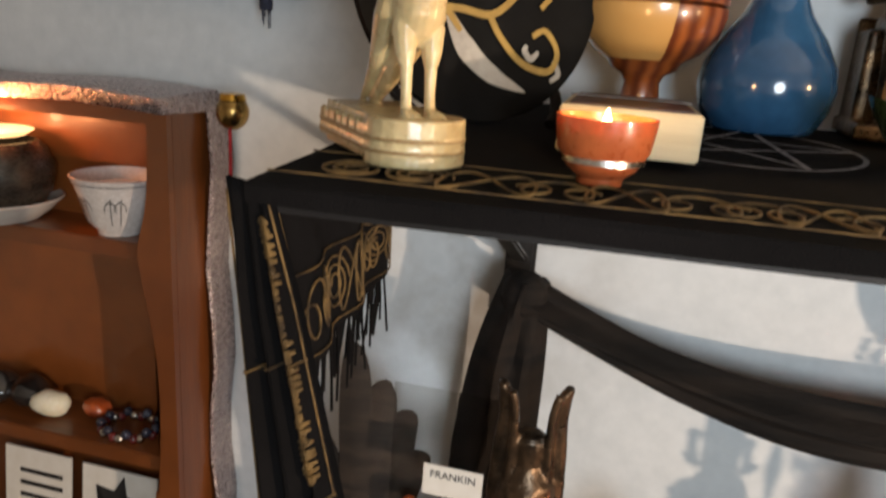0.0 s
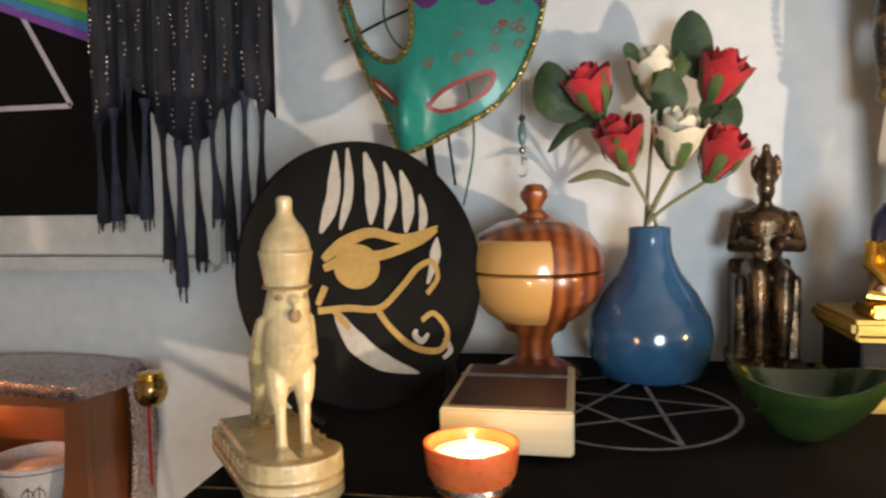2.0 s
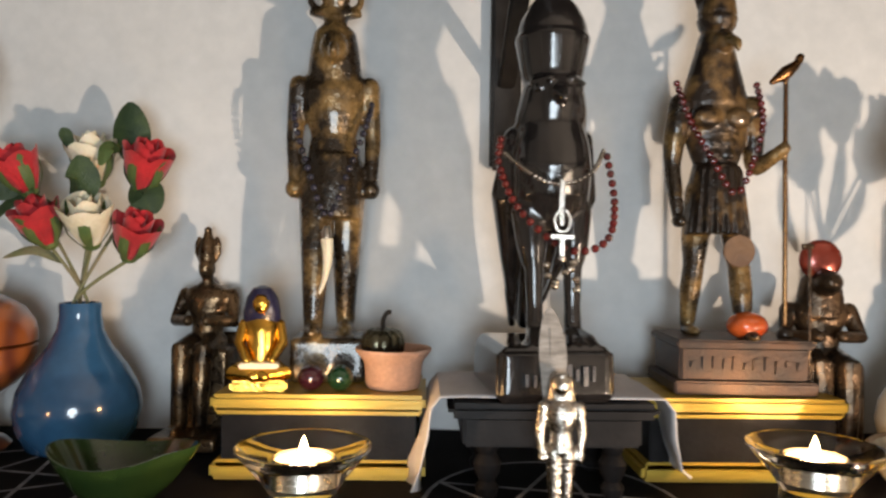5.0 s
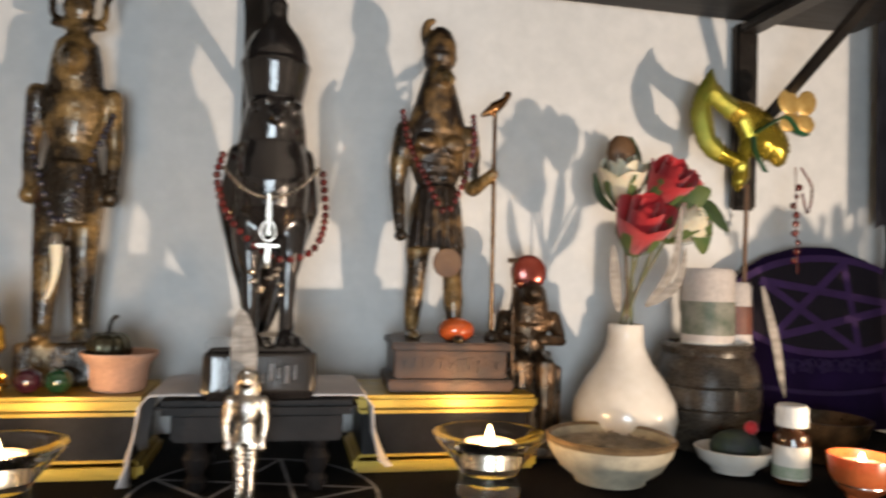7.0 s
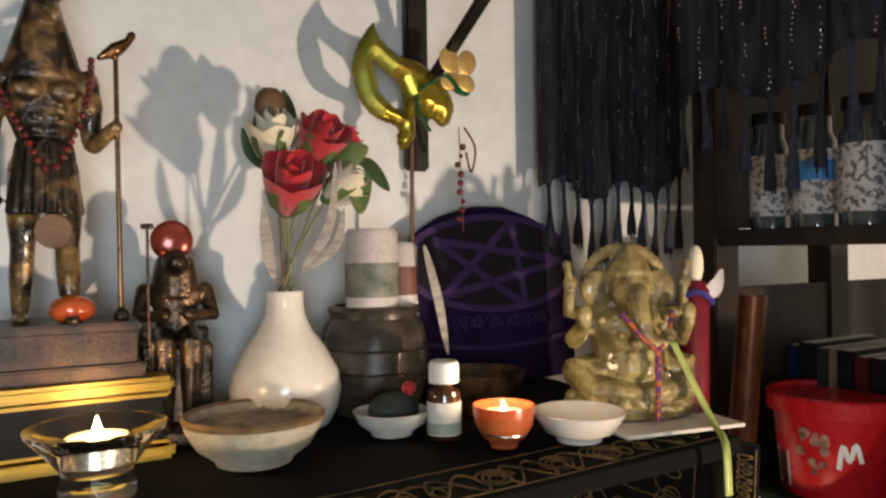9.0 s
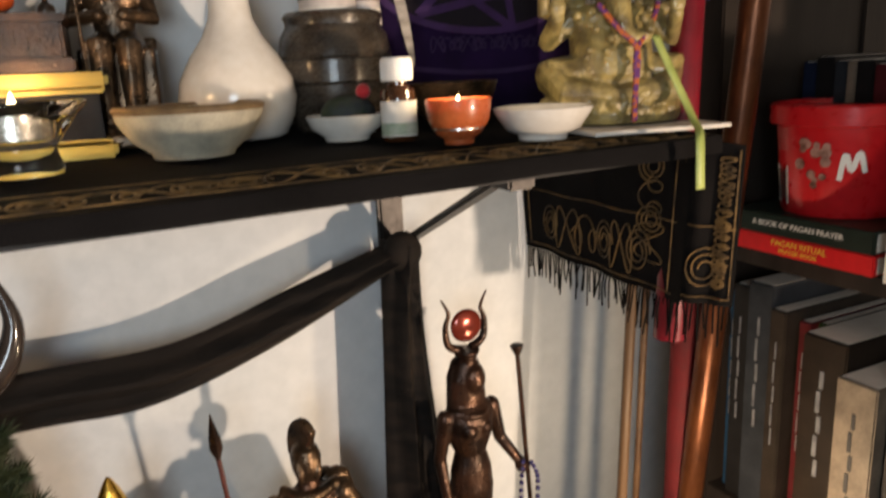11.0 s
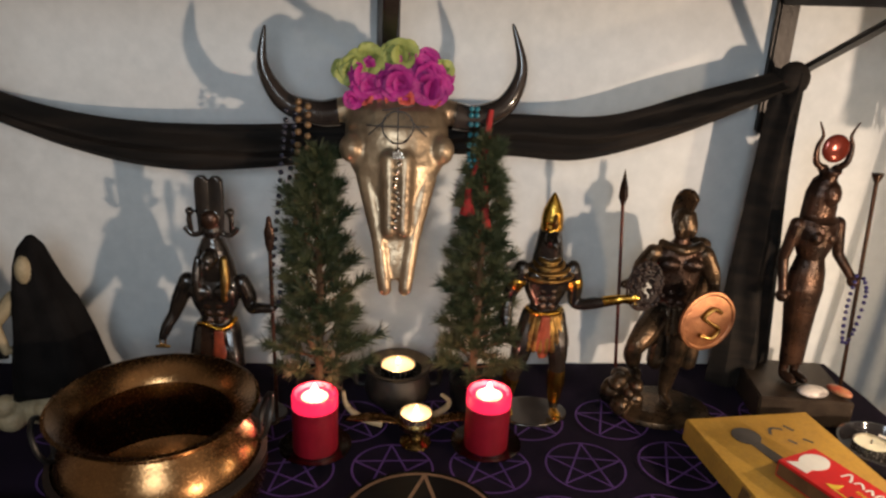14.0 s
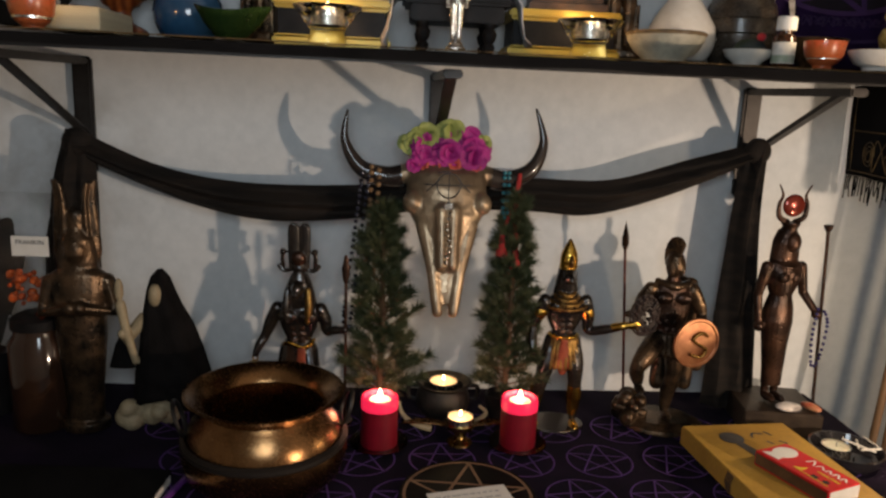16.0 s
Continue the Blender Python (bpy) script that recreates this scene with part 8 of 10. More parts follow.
loft(bm, [(z * T, 0, 0.010 * T, a * T, b * T) for z, a, b in ((0.52, 0.088, 0.035), (0.58, 0.092, 0.052), (0.65, 0.078, 0.056), (0.71, 0.060, 0.052), (0.755, 0.040, 0.040))], 20, 0)
for sx in (-1, 1):
    muscle(bm, T, [(sx * 0.050, -0.034, 0.68), (sx * 0.056, -0.050, 0.60), (sx * 0.050, -0.056, 0.525)], [0.014, 0.020, 0.014], 2 if sx > 0 else 0)
    loft(bm, [(z * T, sx * 0.026 * T, 0, a * T, 0.014 * T) for z, a in ((0.78, 0.024), (0.86, 0.029), (0.95, 0.031), (0.985, 0.028), (1.0, 0.014))], 14, 0)
    tube(bm, spline([(sx * 0.02 * T, 0, 0.782 * T), (sx * 0.065 * T, 0, 0.768 * T), (sx * 0.088 * T, 0, 0.782 * T), (sx * 0.100 * T, 0, 0.800 * T)], 5), 0.011 * T, 8, 0)
    ball(bm, (sx * 0.076 * T, -0.006 * T, 0.862 * T), 0.017 * T, 0)
    muscle(bm, T, [(sx * 0.074, 0, 0.79), (sx * 0.080, -0.006, 0.825), (sx * 0.076, -0.006, 0.86)], [0.008, 0.011, 0.009], 0, 3)
loft(bm, [(z * T, 0, 0, a * T, a * 0.9 * T) for z, a in ((0.73, 0.038), (0.76, 0.030), (0.785, 0.034), (0.80, 0.030))], 16, 0)
ball(bm, (0, -0.018 * T, 0.832 * T), (0.034 * T, 0.018 * T, 0.034 * T), 4)
ball(bm, (0, -0.050 * T, 0.690 * T), (0.032 * T, 0.046 * T, 0.034 * T), 0)
ball(bm, (0, -0.088 * T, 0.672 * T), (0.018 * T, 0.028 * T, 0.018 * T), 0)
tube(bm, [(0.242 * T, -0.080 * T, 0), (0.236 * T, -0.080 * T, 0.86 * T)], 0.0024, 8, 4)
loft(bm, [(z * T, 0.236 * T, -0.080 * T, a * T, 0.010 * T) for z, a in ((0.74, 0.010), (0.77, 0.018), (0.81, 0.022), (0.84, 0.014), (0.875, 0.008))], 10, 4)
loft(bm, [(0.0, 0.02, -0.01, 0.060, 0.038), (0.004, 0.02, -0.01, 0.058, 0.036)], 24, 0)
fuse_painted(single("plumed_god_statue", bm, GODM, (-0.170, -0.078, TABLE), "black and copper plumed god statue with staff", "statue", rz=-3), 0.0011, 1)

# hooded reaper
bm = bmesh.new()
CAPE = mat("black_felt", (0.004, 0.0035, 0.0035), (0.008, 0.007, 0.007), 0.95, scale=40, bump=0.4, spec=0.12)
rnd = random.Random(31)
for k in range(14):
    ball(bm, (-0.02 + rnd.uniform(-0.03, 0.03), rnd.uniform(-0.02, 0.02), rnd.uniform(0.006, 0.03)), rnd.uniform(0.010, 0.018), 1)
loft(bm, [(0.02, -0.005, 0.0, 0.022, 0.016), (0.06, 0.0, 0.0, 0.016, 0.014), (0.10, 0.0, 0, 0.02, 0.014)], 14, 1)
n = 28
rings = []
for z, x, a, b in ((0.040, 0.010, 0.054, 0.036), (0.070, 0.009, 0.050, 0.036), (0.110, 0.008, 0.041, 0.032), (0.145, 0.004, 0.033, 0.028), (0.172, -0.001, 0.024, 0.024), (0.192, -0.003, 0.018, 0.021), (0.210, -0.003, 0.012, 0.016), (0.221, -0.002, 0.004, 0.006)):
    rings.append([bm.verts.new((x + a * (1 + 0.10 * math.sin(5 * t)) * math.cos(t), b * (1 + 0.10 * math.sin(5 * t)) * math.sin(t), z + (0.012 * math.sin(3 * t + 1) if z < 0.06 else 0))) for t in [2 * math.pi * i / n for i in range(n)]])
for a, b in zip(rings, rings[1:]):
    for i in range(n):
        bm.faces.new((a[i], a[(i + 1) % n], b[(i + 1) % n], b[i])).material_index = 0
bm.faces.new(rings[-1])
bm.faces.new(rings[0])
ball(bm, (-0.004, -0.019, 0.190), (0.0085, 0.008, 0.015), 1)
limb(bm, [(-0.022, -0.012, 0.155), (-0.045, -0.020, 0.125), (-0.044, -0.032, 0.14)], [0.009, 0.008, 0.006], 10, 1)
limb(bm, [(-0.030, -0.026, 0.10), (-0.040, -0.030, 0.15), (-0.044, -0.032, 0.18)], [0.005, 0.006, 0.007], 10, 1)
ball(bm, (-0.045, -0.032, 0.200), (0.006, 0.006, 0.016), 1)
loft(bm, [(0.085, -0.052, -0.014, 0.018, 0.004), (0.12, -0.048, -0.014, 0.012, 0.004), (0.145, -0.042, -0.012, 0.004, 0.004)], 12, 0)
fuse_painted(single("hooded_reaper_statue", bm, [CAPE, BONE], (-0.350, -0.098, TABLE), "hooded bone figure in a black cape holding a torch", "statue"), 0.0013, 2)

# winged goddess, dark bronze
bm = bmesh.new()
H = 0.285
loft(bm, [(z * H, 0, 0, a * H, b * H) for z, a, b in ((0.0, 0.105, 0.09), (0.04, 0.105, 0.09), (0.05, 0.08, 0.07), (0.20, 0.085, 0.07), (0.45, 0.11, 0.085), (0.60, 0.115, 0.085), (0.68, 0.125, 0.08), (0.76, 0.12, 0.07), (0.80, 0.06, 0.05))])
ball(bm, (0, -0.01 * H, 0.87 * H), (0.058 * H, 0.062 * H, 0.075 * H))
loft(bm, [(z * H, 0, 0.012 * H, a * H, b * H) for z, a, b in ((0.70, 0.09, 0.06), (0.82, 0.09, 0.065), (0.92, 0.075, 0.065), (0.97, 0.04, 0.04), (1.04, 0.045, 0.04), (1.06, 0.03, 0.03))])
for s in (-1, 1):
    arm(bm, H, [(s * 0.12, 0, 0.72), (s * 0.15, -0.03, 0.58), (s * 0.02, -0.10, 0.62)])
    loft(bm, [(z * H, s * x * H, 0.02 * H, a * H, 0.02 * H) for z, x, a in ((0.74, 0.060, 0.022), (0.86, 0.074, 0.030), (1.0, 0.070, 0.028), (1.10, 0.066, 0.024), (1.16, 0.074, 0.020), (1.19, 0.086, 0.012))], 12)
    tube(bm, spline([(s * 0.055 * H, -0.012 * H, 0.72 * H), (s * 0.050 * H, -0.01 * H, 0.9 * H), (s * 0.046 * H, -0.01 * H, 1.1 * H), (s * 0.060 * H, -0.01 * H, 1.18 * H)], 5), 0.012 * H, 8)
fuse(single("winged_goddess_statue", bm, DARKBRONZE, (-0.452, -0.112, TABLE), "dark bronze winged goddess statue with folded arms", "statue", rz=8), 0.0018, 1)

# brass kettle
kt = thing("brass_cauldron", (-0.186, -0.262, TABLE), "large tarnished brass cauldron with flared rim and ring handles", "cauldron")
part("vessel", lathe(bmesh.new(), [(0, 0.001), (0.050, 0.0), (0.072, 0.008), (0.091, 0.030), (0.096, 0.050), (0.094, 0.066), (0.089, 0.069), (0.088, 0.073), (0.084, 0.086), (0.074, 0.098), (0.070, 0.104), (0.074, 0.110), (0.088, 0.119), (0.0915, 0.1225), (0.088, 0.1235), (0.070, 0.112), (0.066, 0.104), (0.072, 0.094), (0.088, 0.06), (0.085, 0.03), (0.06, 0.010), (0, 0.006)], seg=64), OLDBRASS, kt)
part("band", lathe(bmesh.new(), [(0.0945, 0.062), (0.0962, 0.064), (0.0962, 0.069), (0.0905, 0.0715)], seg=64), mat("black_band", (0.02, 0.015, 0.012), None, 0.5, 0.4, scale=40), kt, "dark blackened band")
for a in (0.25, math.pi + 0.15):
    cx, cy = 0.080 * math.cos(a), 0.080 * math.sin(a)
    bm = bmesh.new()
    u = V((-math.sin(a), math.cos(a), 0))
    o = V((math.cos(a), math.sin(a), 0))
    tube(bm, [V((cx, cy, 0.092)) + o * (0.016 + 0.006 * math.cos(t)) + u * 0.018 * math.sin(t) + V((0, 0, 0.020 * math.cos(t))) for t in [2 * math.pi * i / 22 for i in range(22)]], 0.0026, 8, closed=True)
    box(bm, (cx * 1.08, cy * 1.08, 0.112), (0.010, 0.010, 0.012), 0.002)
    part("ring_handle", bm, STEEL, kt, "dark iron ring handle")

# book, matches, candle glass
bk = thing("leather_journal", (0.456, -0.245, TABLE), "mustard leather journal with charcoal key applique", "book", rz=5)
part("page_block", box(bmesh.new(), (0.002, 0, 0.0135), (0.146, 0.198, 0.021), 0.001), PAPER, bk, "cream page block")
for z in (0.0015, 0.0262):
    part("cover", box(bmesh.new(), (0, 0, z), (0.154, 0.206, 0.003), 0.001), MUSTARD, bk)
part("spine", box(bmesh.new(), (-0.0765, 0, 0.0138), (0.003, 0.206, 0.0255), 0.001), MUSTARD, bk)
bm = bmesh.new()
slab(bm, [(0.020 * math.cos(a) * 0.8 - 0.026, 0.020 * math.sin(a) * 0.8 + 0.062) for a in [2 * math.pi * i / 24 for i in range(24)]], 0.0008, lambda u, v, w: (u, v, 0.0279 + w))
slab(bm, [(-0.030, 0.052), (-0.018, 0.052), (-0.002, 0.0), (0.016, -0.050), (0.030, -0.070), (-0.006, -0.056), (-0.014, -0.030)], 0.0008, lambda u, v, w: (u, v, 0.0275 + w))
part("key_applique", bm, CHARCOAL, bk, "charcoal leather key shape")
bm = bmesh.new()
for pts in (((0.004, 0.062), (0.012, 0.074), (0.024, 0.070)), ((0.030, 0.078), (0.036, 0.066)), ((0.018, 0.050), (0.024, 0.042)), ((0.036, 0.050), (0.044, 0.042))):
    stroke(bm, list(pts), [0.0035, 0.004], 0.0281, smooth_n=5)
part("ink_marks", bm, CHARCOAL, bk, "brushed charcoal marks", smooth=False)
bm = bmesh.new()
for k in range(5):
    tube(bm, [(-0.0785, -0.03 + 0.002 * k, 0.001), (-0.080, -0.03 + 0.003 * k, 0.014), (-0.0785, -0.032 + 0.003 * k, 0.027)], 0.0008, 5)
part("binding_cord", bm, TAN, bk, "brown binding cord")

mb = thing("matchbox", (0.4645, -0.294, TABLE + 0.028), "red and white cardboard matchbox with printed portrait panel", "matchbox", rz=-69)
part("sleeve", box(bmesh.new(), (0, 0, 0.0095), (0.104, 0.054, 0.019), 0.0008), REDCARD, mb)
for s in (-1, 1):
    part("striker", box(bmesh.new(), (0, s * 0.0272, 0.0095), (0.100, 0.0008, 0.014)), TAN, mb, "brown striking strip", smooth=False)
part("tray_end", box(bmesh.new(), (0.0522, 0, 0.0095), (0.0008, 0.050, 0.016)), PAPER, mb, "white tray end", smooth=False)
on_box = lambda u, v, w: (u, v, 0.01915 + w)
bm = bmesh.new()
slab(bm, [(-0.034 + 0.013 * math.cos(a), 0.004 + 0.017 * math.sin(a)) for a in [2 * math.pi * i / 24 for i in range(24)]], 0.0003, on_box)
slab(bm, [(-0.046, -0.022), (-0.024, -0.020), (-0.026, -0.008), (-0.040, -0.008)], 0.0004, on_box)
part("white_shape", bm, WHITEINK, mb, "plain white printed shape", smooth=False)
bm = bmesh.new()
for k, (u, v, w, h) in enumerate(((-0.002, 0.014, 0.010, 0.012), (0.011, 0.013, 0.010, 0.007), (0.022, 0.0125, 0.007, 0.007), (0.032, 0.013, 0.008, 0.009), (0.042, 0.0125, 0.007, 0.007))):
    stroke(bm, [(u - w / 2, v - h / 2), (u - w / 4, v + h / 2), (u + w / 4, v), (u + w / 2, v - h / 2)], [0.0022], 0.0003 + 0.0001 * k, on_box)
part("white_lettershape", bm, WHITEINK, mb, "white flowing brand shape", smooth=False)
bm = bmesh.new()
slab(bm, [(-0.006, -0.016), (0.0, -0.010), (0.004, -0.002), (0.006, -0.012), (0.002, -0.018)], 0.0004, on_box)
stroke(bm, [(0.004, -0.017), (0.044, -0.019)], [0.002], 0.0004, on_box)
writing("lettering", "matches", 0.009, YELLOWINK, mb, pose(0.030, 0.001, 0.0194))
part("match_print", bm, YELLOWINK, mb, "yellow printed flame and match", smooth=False)
bm = bmesh.new()
slab(bm, [(0.018, -0.010), (0.026, -0.010), (0.026, -0.0165), (0.018, -0.0165)], 0.0004, on_box)
slab(bm, [(0.036 + 0.004 * math.cos(a), -0.012 + 0.004 * math.sin(a)) for a in [2 * math.pi * i / 16 for i in range(16)]], 0.0004, on_box)
part("dark_marks", bm, DARKINK, mb, "small dark printed marks", smooth=False)

gd2 = thing("glass_ashtray", (0.583, -0.195, TABLE), "dark glass dish with an unlit tealight and matchsticks", "dish")
part("dish", lathe(bmesh.new(), [(0, 0.002), (0.036, 0.0), (0.046, 0.012), (0.048, 0.022), (0.045, 0.022), (0.040, 0.010), (0, 0.006)], seg=40), mat("dark_glass", (0.02, 0.018, 0.02), None, 0.08, coat=0.6, bump=0), gd2)
tealight(gd2, (-0.012, 0.004, 0.007), 0.019, True, False)
for k, (x, y, a) in enumerate(((0.018, 0.004, 60), (0.024, -0.016, 20), (0.010, -0.010, -40), (0.030, -0.004, 80))):
    part("matchstick", box(bmesh.new(), (0, 0, 0), (0.042, 0.002, 0.002)), PAPER, gd2, smooth=False).matrix_basis = pose(x, y, 0.024 + 0.0025 * k, 0, 8, a)
cs = thing("glass_candlestick", (0.640, -0.280, TABLE), "clear glass candlestick with a slim dark burning candle", "candlestick")
part("base", lathe(bmesh.new(), [(0, 0), (0.034, 0), (0.036, 0.004), (0.030, 0.010), (0.014, 0.016), (0.010, 0.026), (0.014, 0.034), (0.010, 0.042), (0.013, 0.050), (0.016, 0.064), (0.014, 0.066), (0, 0.060)], seg=36), CLEAR, cs).visible_shadow = False
part("candle", lathe(bmesh.new(), [(0, 0.058), (0.0065, 0.058), (0.006, 0.144), (0.004, 0.147), (0, 0.146)], seg=18), mat("plum_wax", (0.05, 0.01, 0.02), (0.03, 0.008, 0.014), 0.4), cs, "slim dark plum candle")
flame(cs, (0, 0, 0.149), 0.022)

# pentacle tile and note
pt = thing("altar_pentacle", (0.055, -0.288, TABLE), "thin black disc with a tan circled pentagram", "pentacle")
part("disc", lathe(bmesh.new(), [(0, 0), (0.082, 0), (0.083, 0.002), (0.082, 0.003), (0, 0.003)], seg=56), PLATEBLACK, pt)
bm = bmesh.new()
pentagram(bm, 0, 0, 0.076, 0.0036, 0.12, 0.0034)
part("lines", bm, mat("tan_paint", (0.22, 0.13, 0.075), (0.16, 0.09, 0.05), 0.6), pt, "tan painted circle and star", smooth=False)
nt = thing("note_card", (0.062, -0.318, TABLE + 0.0045), "white note card with lines of handwriting", "card", rz=13)
part("card", box(bmesh.new(), (0, 0, 0.0006), (0.098, 0.080, 0.0009)), PAPER, nt, smooth=False)
bm = bmesh.new()
rnd = random.Random(44)
for k in range(6):
    y, x = 0.028 - 0.011 * k, -0.042
    while x < 0.036:
        w = rnd.uniform(0.004, 0.012)
        box(bm, (x + w / 2, y, 0.0013), (w, 0.0014, 0.0002))
        x += w + 0.003
part("handwriting", bm, mat("grey_ink", (0.22, 0.21, 0.24), None, 0.7), nt, "faint grey lines of writing", smooth=False)
tbk = thing("black_notebook", (-0.425, -0.345, TABLE), "flat black notebook with white page edges", "notebook", rz=-3)
part("cover", box(bmesh.new(), (0, 0, 0.0165), (0.250, 0.185, 0.003), 0.001), PLATEBLACK, tbk)
part("page_block", box(bmesh.new(), (0, 0, 0.008), (0.246, 0.181, 0.013), 0.001), PAPER, tbk, "white page block")
pn = single("purple_pen", tube(bmesh.new(), [(0, -0.06, 0.004), (0, 0.06, 0.004), (0, 0.068, 0.004)], [0.004, 0.004, 0.001], 10), mat("purple_plastic", (0.12, 0.03, 0.20), None, 0.35), (-0.285, -0.27, TABLE), "purple plastic pen lying on the cloth", "pen", rz=-12)

# bag of incense and dark plumes behind the goddess
bg = thing("incense_bag", (-0.512, -0.105, TABLE + 0.155), "clear plastic bag of resin with a printed paper label", "bag")
bm = bmesh.new()
G = [[(0.048 * (i / 12 * 2 - 1), 0.014 * math.sin(math.pi * i / 12) * math.sin(math.pi * min(1, (j + 1) / 10)) + 0.003 * noise.noise((i * 0.6, j * 0.7, 3)), 0.165 * j / 12) for j in range(13)] for i in range(13)]
for s in (-1, 1):
    V2 = [[bm.verts.new((p[0], s * p[1], p[2])) for p in col] for col in G]
    for i in range(12):
        for j in range(12):
            bm.faces.new((V2[i][j], V2[i + 1][j], V2[i + 1][j + 1], V2[i][j + 1]))
bagf = part("bag", bm, PLASTIC, bg)
bagf.visible_shadow = False
part("label", box(bmesh.new(), (0.006, -0.0165, 0.098), (0.046, 0.0006, 0.026)), PAPER, bg, "white printed label", smooth=False)
writing("lettering", "FRANKIN", 0.0085, DARKINK, bg, pose(0.006, -0.0170, 0.103, 90))
bm = bmesh.new()
rnd = random.Random(3)
for k in range(50):
    ball(bm, (rnd.uniform(-0.036, 0.036), rnd.uniform(-0.008, 0.008), rnd.uniform(0.004, 0.06)), rnd.uniform(0.003, 0.007), 0, 7)
tagged(part("resin_lumps", bm, AMBER, bg, "amber resin lumps"), kind="stuff")
jr = thing("storage_jar", (-0.512, -0.105, TABLE), "dark glass storage jar under the incense bag", "jar")
part("jar", lathe(bmesh.new(), [(0, 0), (0.036, 0), (0.038, 0.004), (0.038, 0.120), (0.030, 0.132), (0.030, 0.140), (0, 0.140)], seg=32), mat("brown_glass", (0.03, 0.014, 0.008), None, 0.1, coat=0.6, bump=0), jr)
part("lid", lathe(bmesh.new(), [(0, 0.1405), (0.033, 0.1405), (0.033, 0.153), (0.031, 0.1545), (0, 0.1545)], seg=32), BLACKPAINT, jr)
pf = thing("feather_bundle", (-0.598, -0.070, TABLE), "bundle of dark brown feathers standing in a black pot", "feathers")
part("pot", lathe(bmesh.new(), [(0, 0), (0.024, 0), (0.030, 0.05), (0.026, 0.09), (0.022, 0.088), (0, 0.06)], seg=24), BLACKPAINT, pf)
PLUME = mat("dark_feather", (0.035, 0.024, 0.017), (0.018, 0.013, 0.010), 0.6, scale=40, bump=0.4, stretch=(1, 1, 4))
for k, (dx, dz, w) in enumerate(((-0.004, 0.335, 0.030), (0.016, 0.305, 0.034), (0.032, 0.280, 0.036), (0.040, 0.245, 0.034), (-0.030, 0.250, 0.022), (0.010, 0.26, 0.03))):
    bm = bmesh.new()
    blade(bm, [(0.0, 0.002 * k - 0.006, 0.07), (dx * 0.4, 0.002 * k - 0.008, dz * 0.6), (dx, 0.002 * k - 0.010, dz * 0.9), (dx * 1.5, 0.002 * k - 0.010, dz)], w, (0, 0.2, 0.2), 0, 0.1)
    part("feather", bm, PLUME, pf)

# ---- west side: cabinet, framed print, shawl ----
before = set(bpy.data.objects)
cab = thing("wall_cabinet", (-0.8735, -0.0935, 1.0), "open orange pine shelf cabinet with a scalloped front stile", "cabinet")
CW = 0.333
for x in (-CW / 2, CW / 2 - 0.014):
    bm = bmesh.new()
    slab(bm, [(-0.001, 0.362), (-0.0655, 0.362), (-0.0655, -0.30), (-0.001, -0.30)], 0.014, lambda u, v, w: (x + w, u, v))
    part("side_board", bm, ORANGEWOOD, cab, smooth=False)
inner = [(0.015, 0.362), (0.018, 0.30), (0.027, 0.262), (0.026, 0.245), (0.018, 0.20), (0.0145, 0.165), (0.0145, 0.12), (0.018, 0.065), (0.022, 0.03), (0.022, -0.30)]
inner = [(p.x, p.y) for p in spline([(a, b, 0) for a, b in inner], 5)]
part("stile", slab(bmesh.new(), [(CW / 2, 0.362)] + [(CW / 2 - a, b) for a, b in inner] + [(CW / 2, -0.30)], 0.006, lambda u, v, w: (u, -0.066 - w, v)), ORANGEWOOD, cab, smooth=False)
part("back", box(bmesh.new(), (0, -0.006, 0.027), (CW - 0.03, 0.006, 0.654)), ORANGEWOOD, cab, smooth=False)
part("top", box(bmesh.new(), (0, -0.033, 0.355), (CW - 0.029, 0.062, 0.013), 0.001), ORANGEWOOD, cab)
part("valance", box(bmesh.new(), (0, -0.012, 0.327), (CW - 0.029, 0.008, 0.04), 0.001), ORANGEWOOD, cab)
for z in (0.255, 0.082, -0.12):
    part("shelf", box(bmesh.new(), (0, -0.034, z), (CW - 0.029, 0.056, 0.013), 0.001), ORANGEWOOD, cab)
tr = thing("sequin_trim", (-0.8735, -0.0935, 1.0), "silver sequinned ribbon trim round the cabinet edge", "trim")
bm = bmesh.new()
prev = None
path = [(-CW / 2, 0.369)] + [(-CW / 2 + CW * i / 10, 0.369 + 0.002 * math.sin(i)) for i in range(1, 11)] + [(CW / 2 + 0.006, 0.357 - 0.04 * i) for i in range(0, 18)]
rows = []
for i, (x, z) in enumerate(path):
    rows.append([bm.verts.new((x + 0.003 * math.sin(i * 1.7), y, z)) for y in (-0.032, -0.027, -0.014, -0.002)] if i > 10 else [bm.verts.new((x, y, z + dz)) for y, dz in ((-0.078, -0.010), (-0.080, 0.0), (-0.050, 0.002), (-0.01, 0.003))])
for a, b in zip(rows, rows[1:]):
    for k in range(3):
        bm.faces.new((a[k], b[k], b[k + 1], a[k + 1]))
sq = part("ribbon", bm, SEQUIN, tr)
so = sq.modifiers.new("thick", "SOLIDIFY")
so.thickness = 0.002
bl = thing("brass_bell", (-0.671, -0.150, 1.372), "round brass jingle bell on a red thread", "bell")
part("bell", ball(bmesh.new(), (0.004, 0, -0.010), (0.011, 0.011, 0.012), 0, 20), BRASS, bl)
part("cap", lathe(bmesh.new(), [(0.009, 0), (0.008, 0.004), (0, 0.005)], (0.004, 0, -0.002), 16), GOLD, bl)
part("thread", tube(bmesh.new(), [(0.003, -0.002, -0.02), (0.004, -0.003, -0.075)], 0.0012, 6), RED, bl, "red thread")
cup = thing("porcelain_tea_bowl", (-0.770, -0.136, 1.2620), "white porcelain tea bowl with fine painted bamboo", "tea bowl")
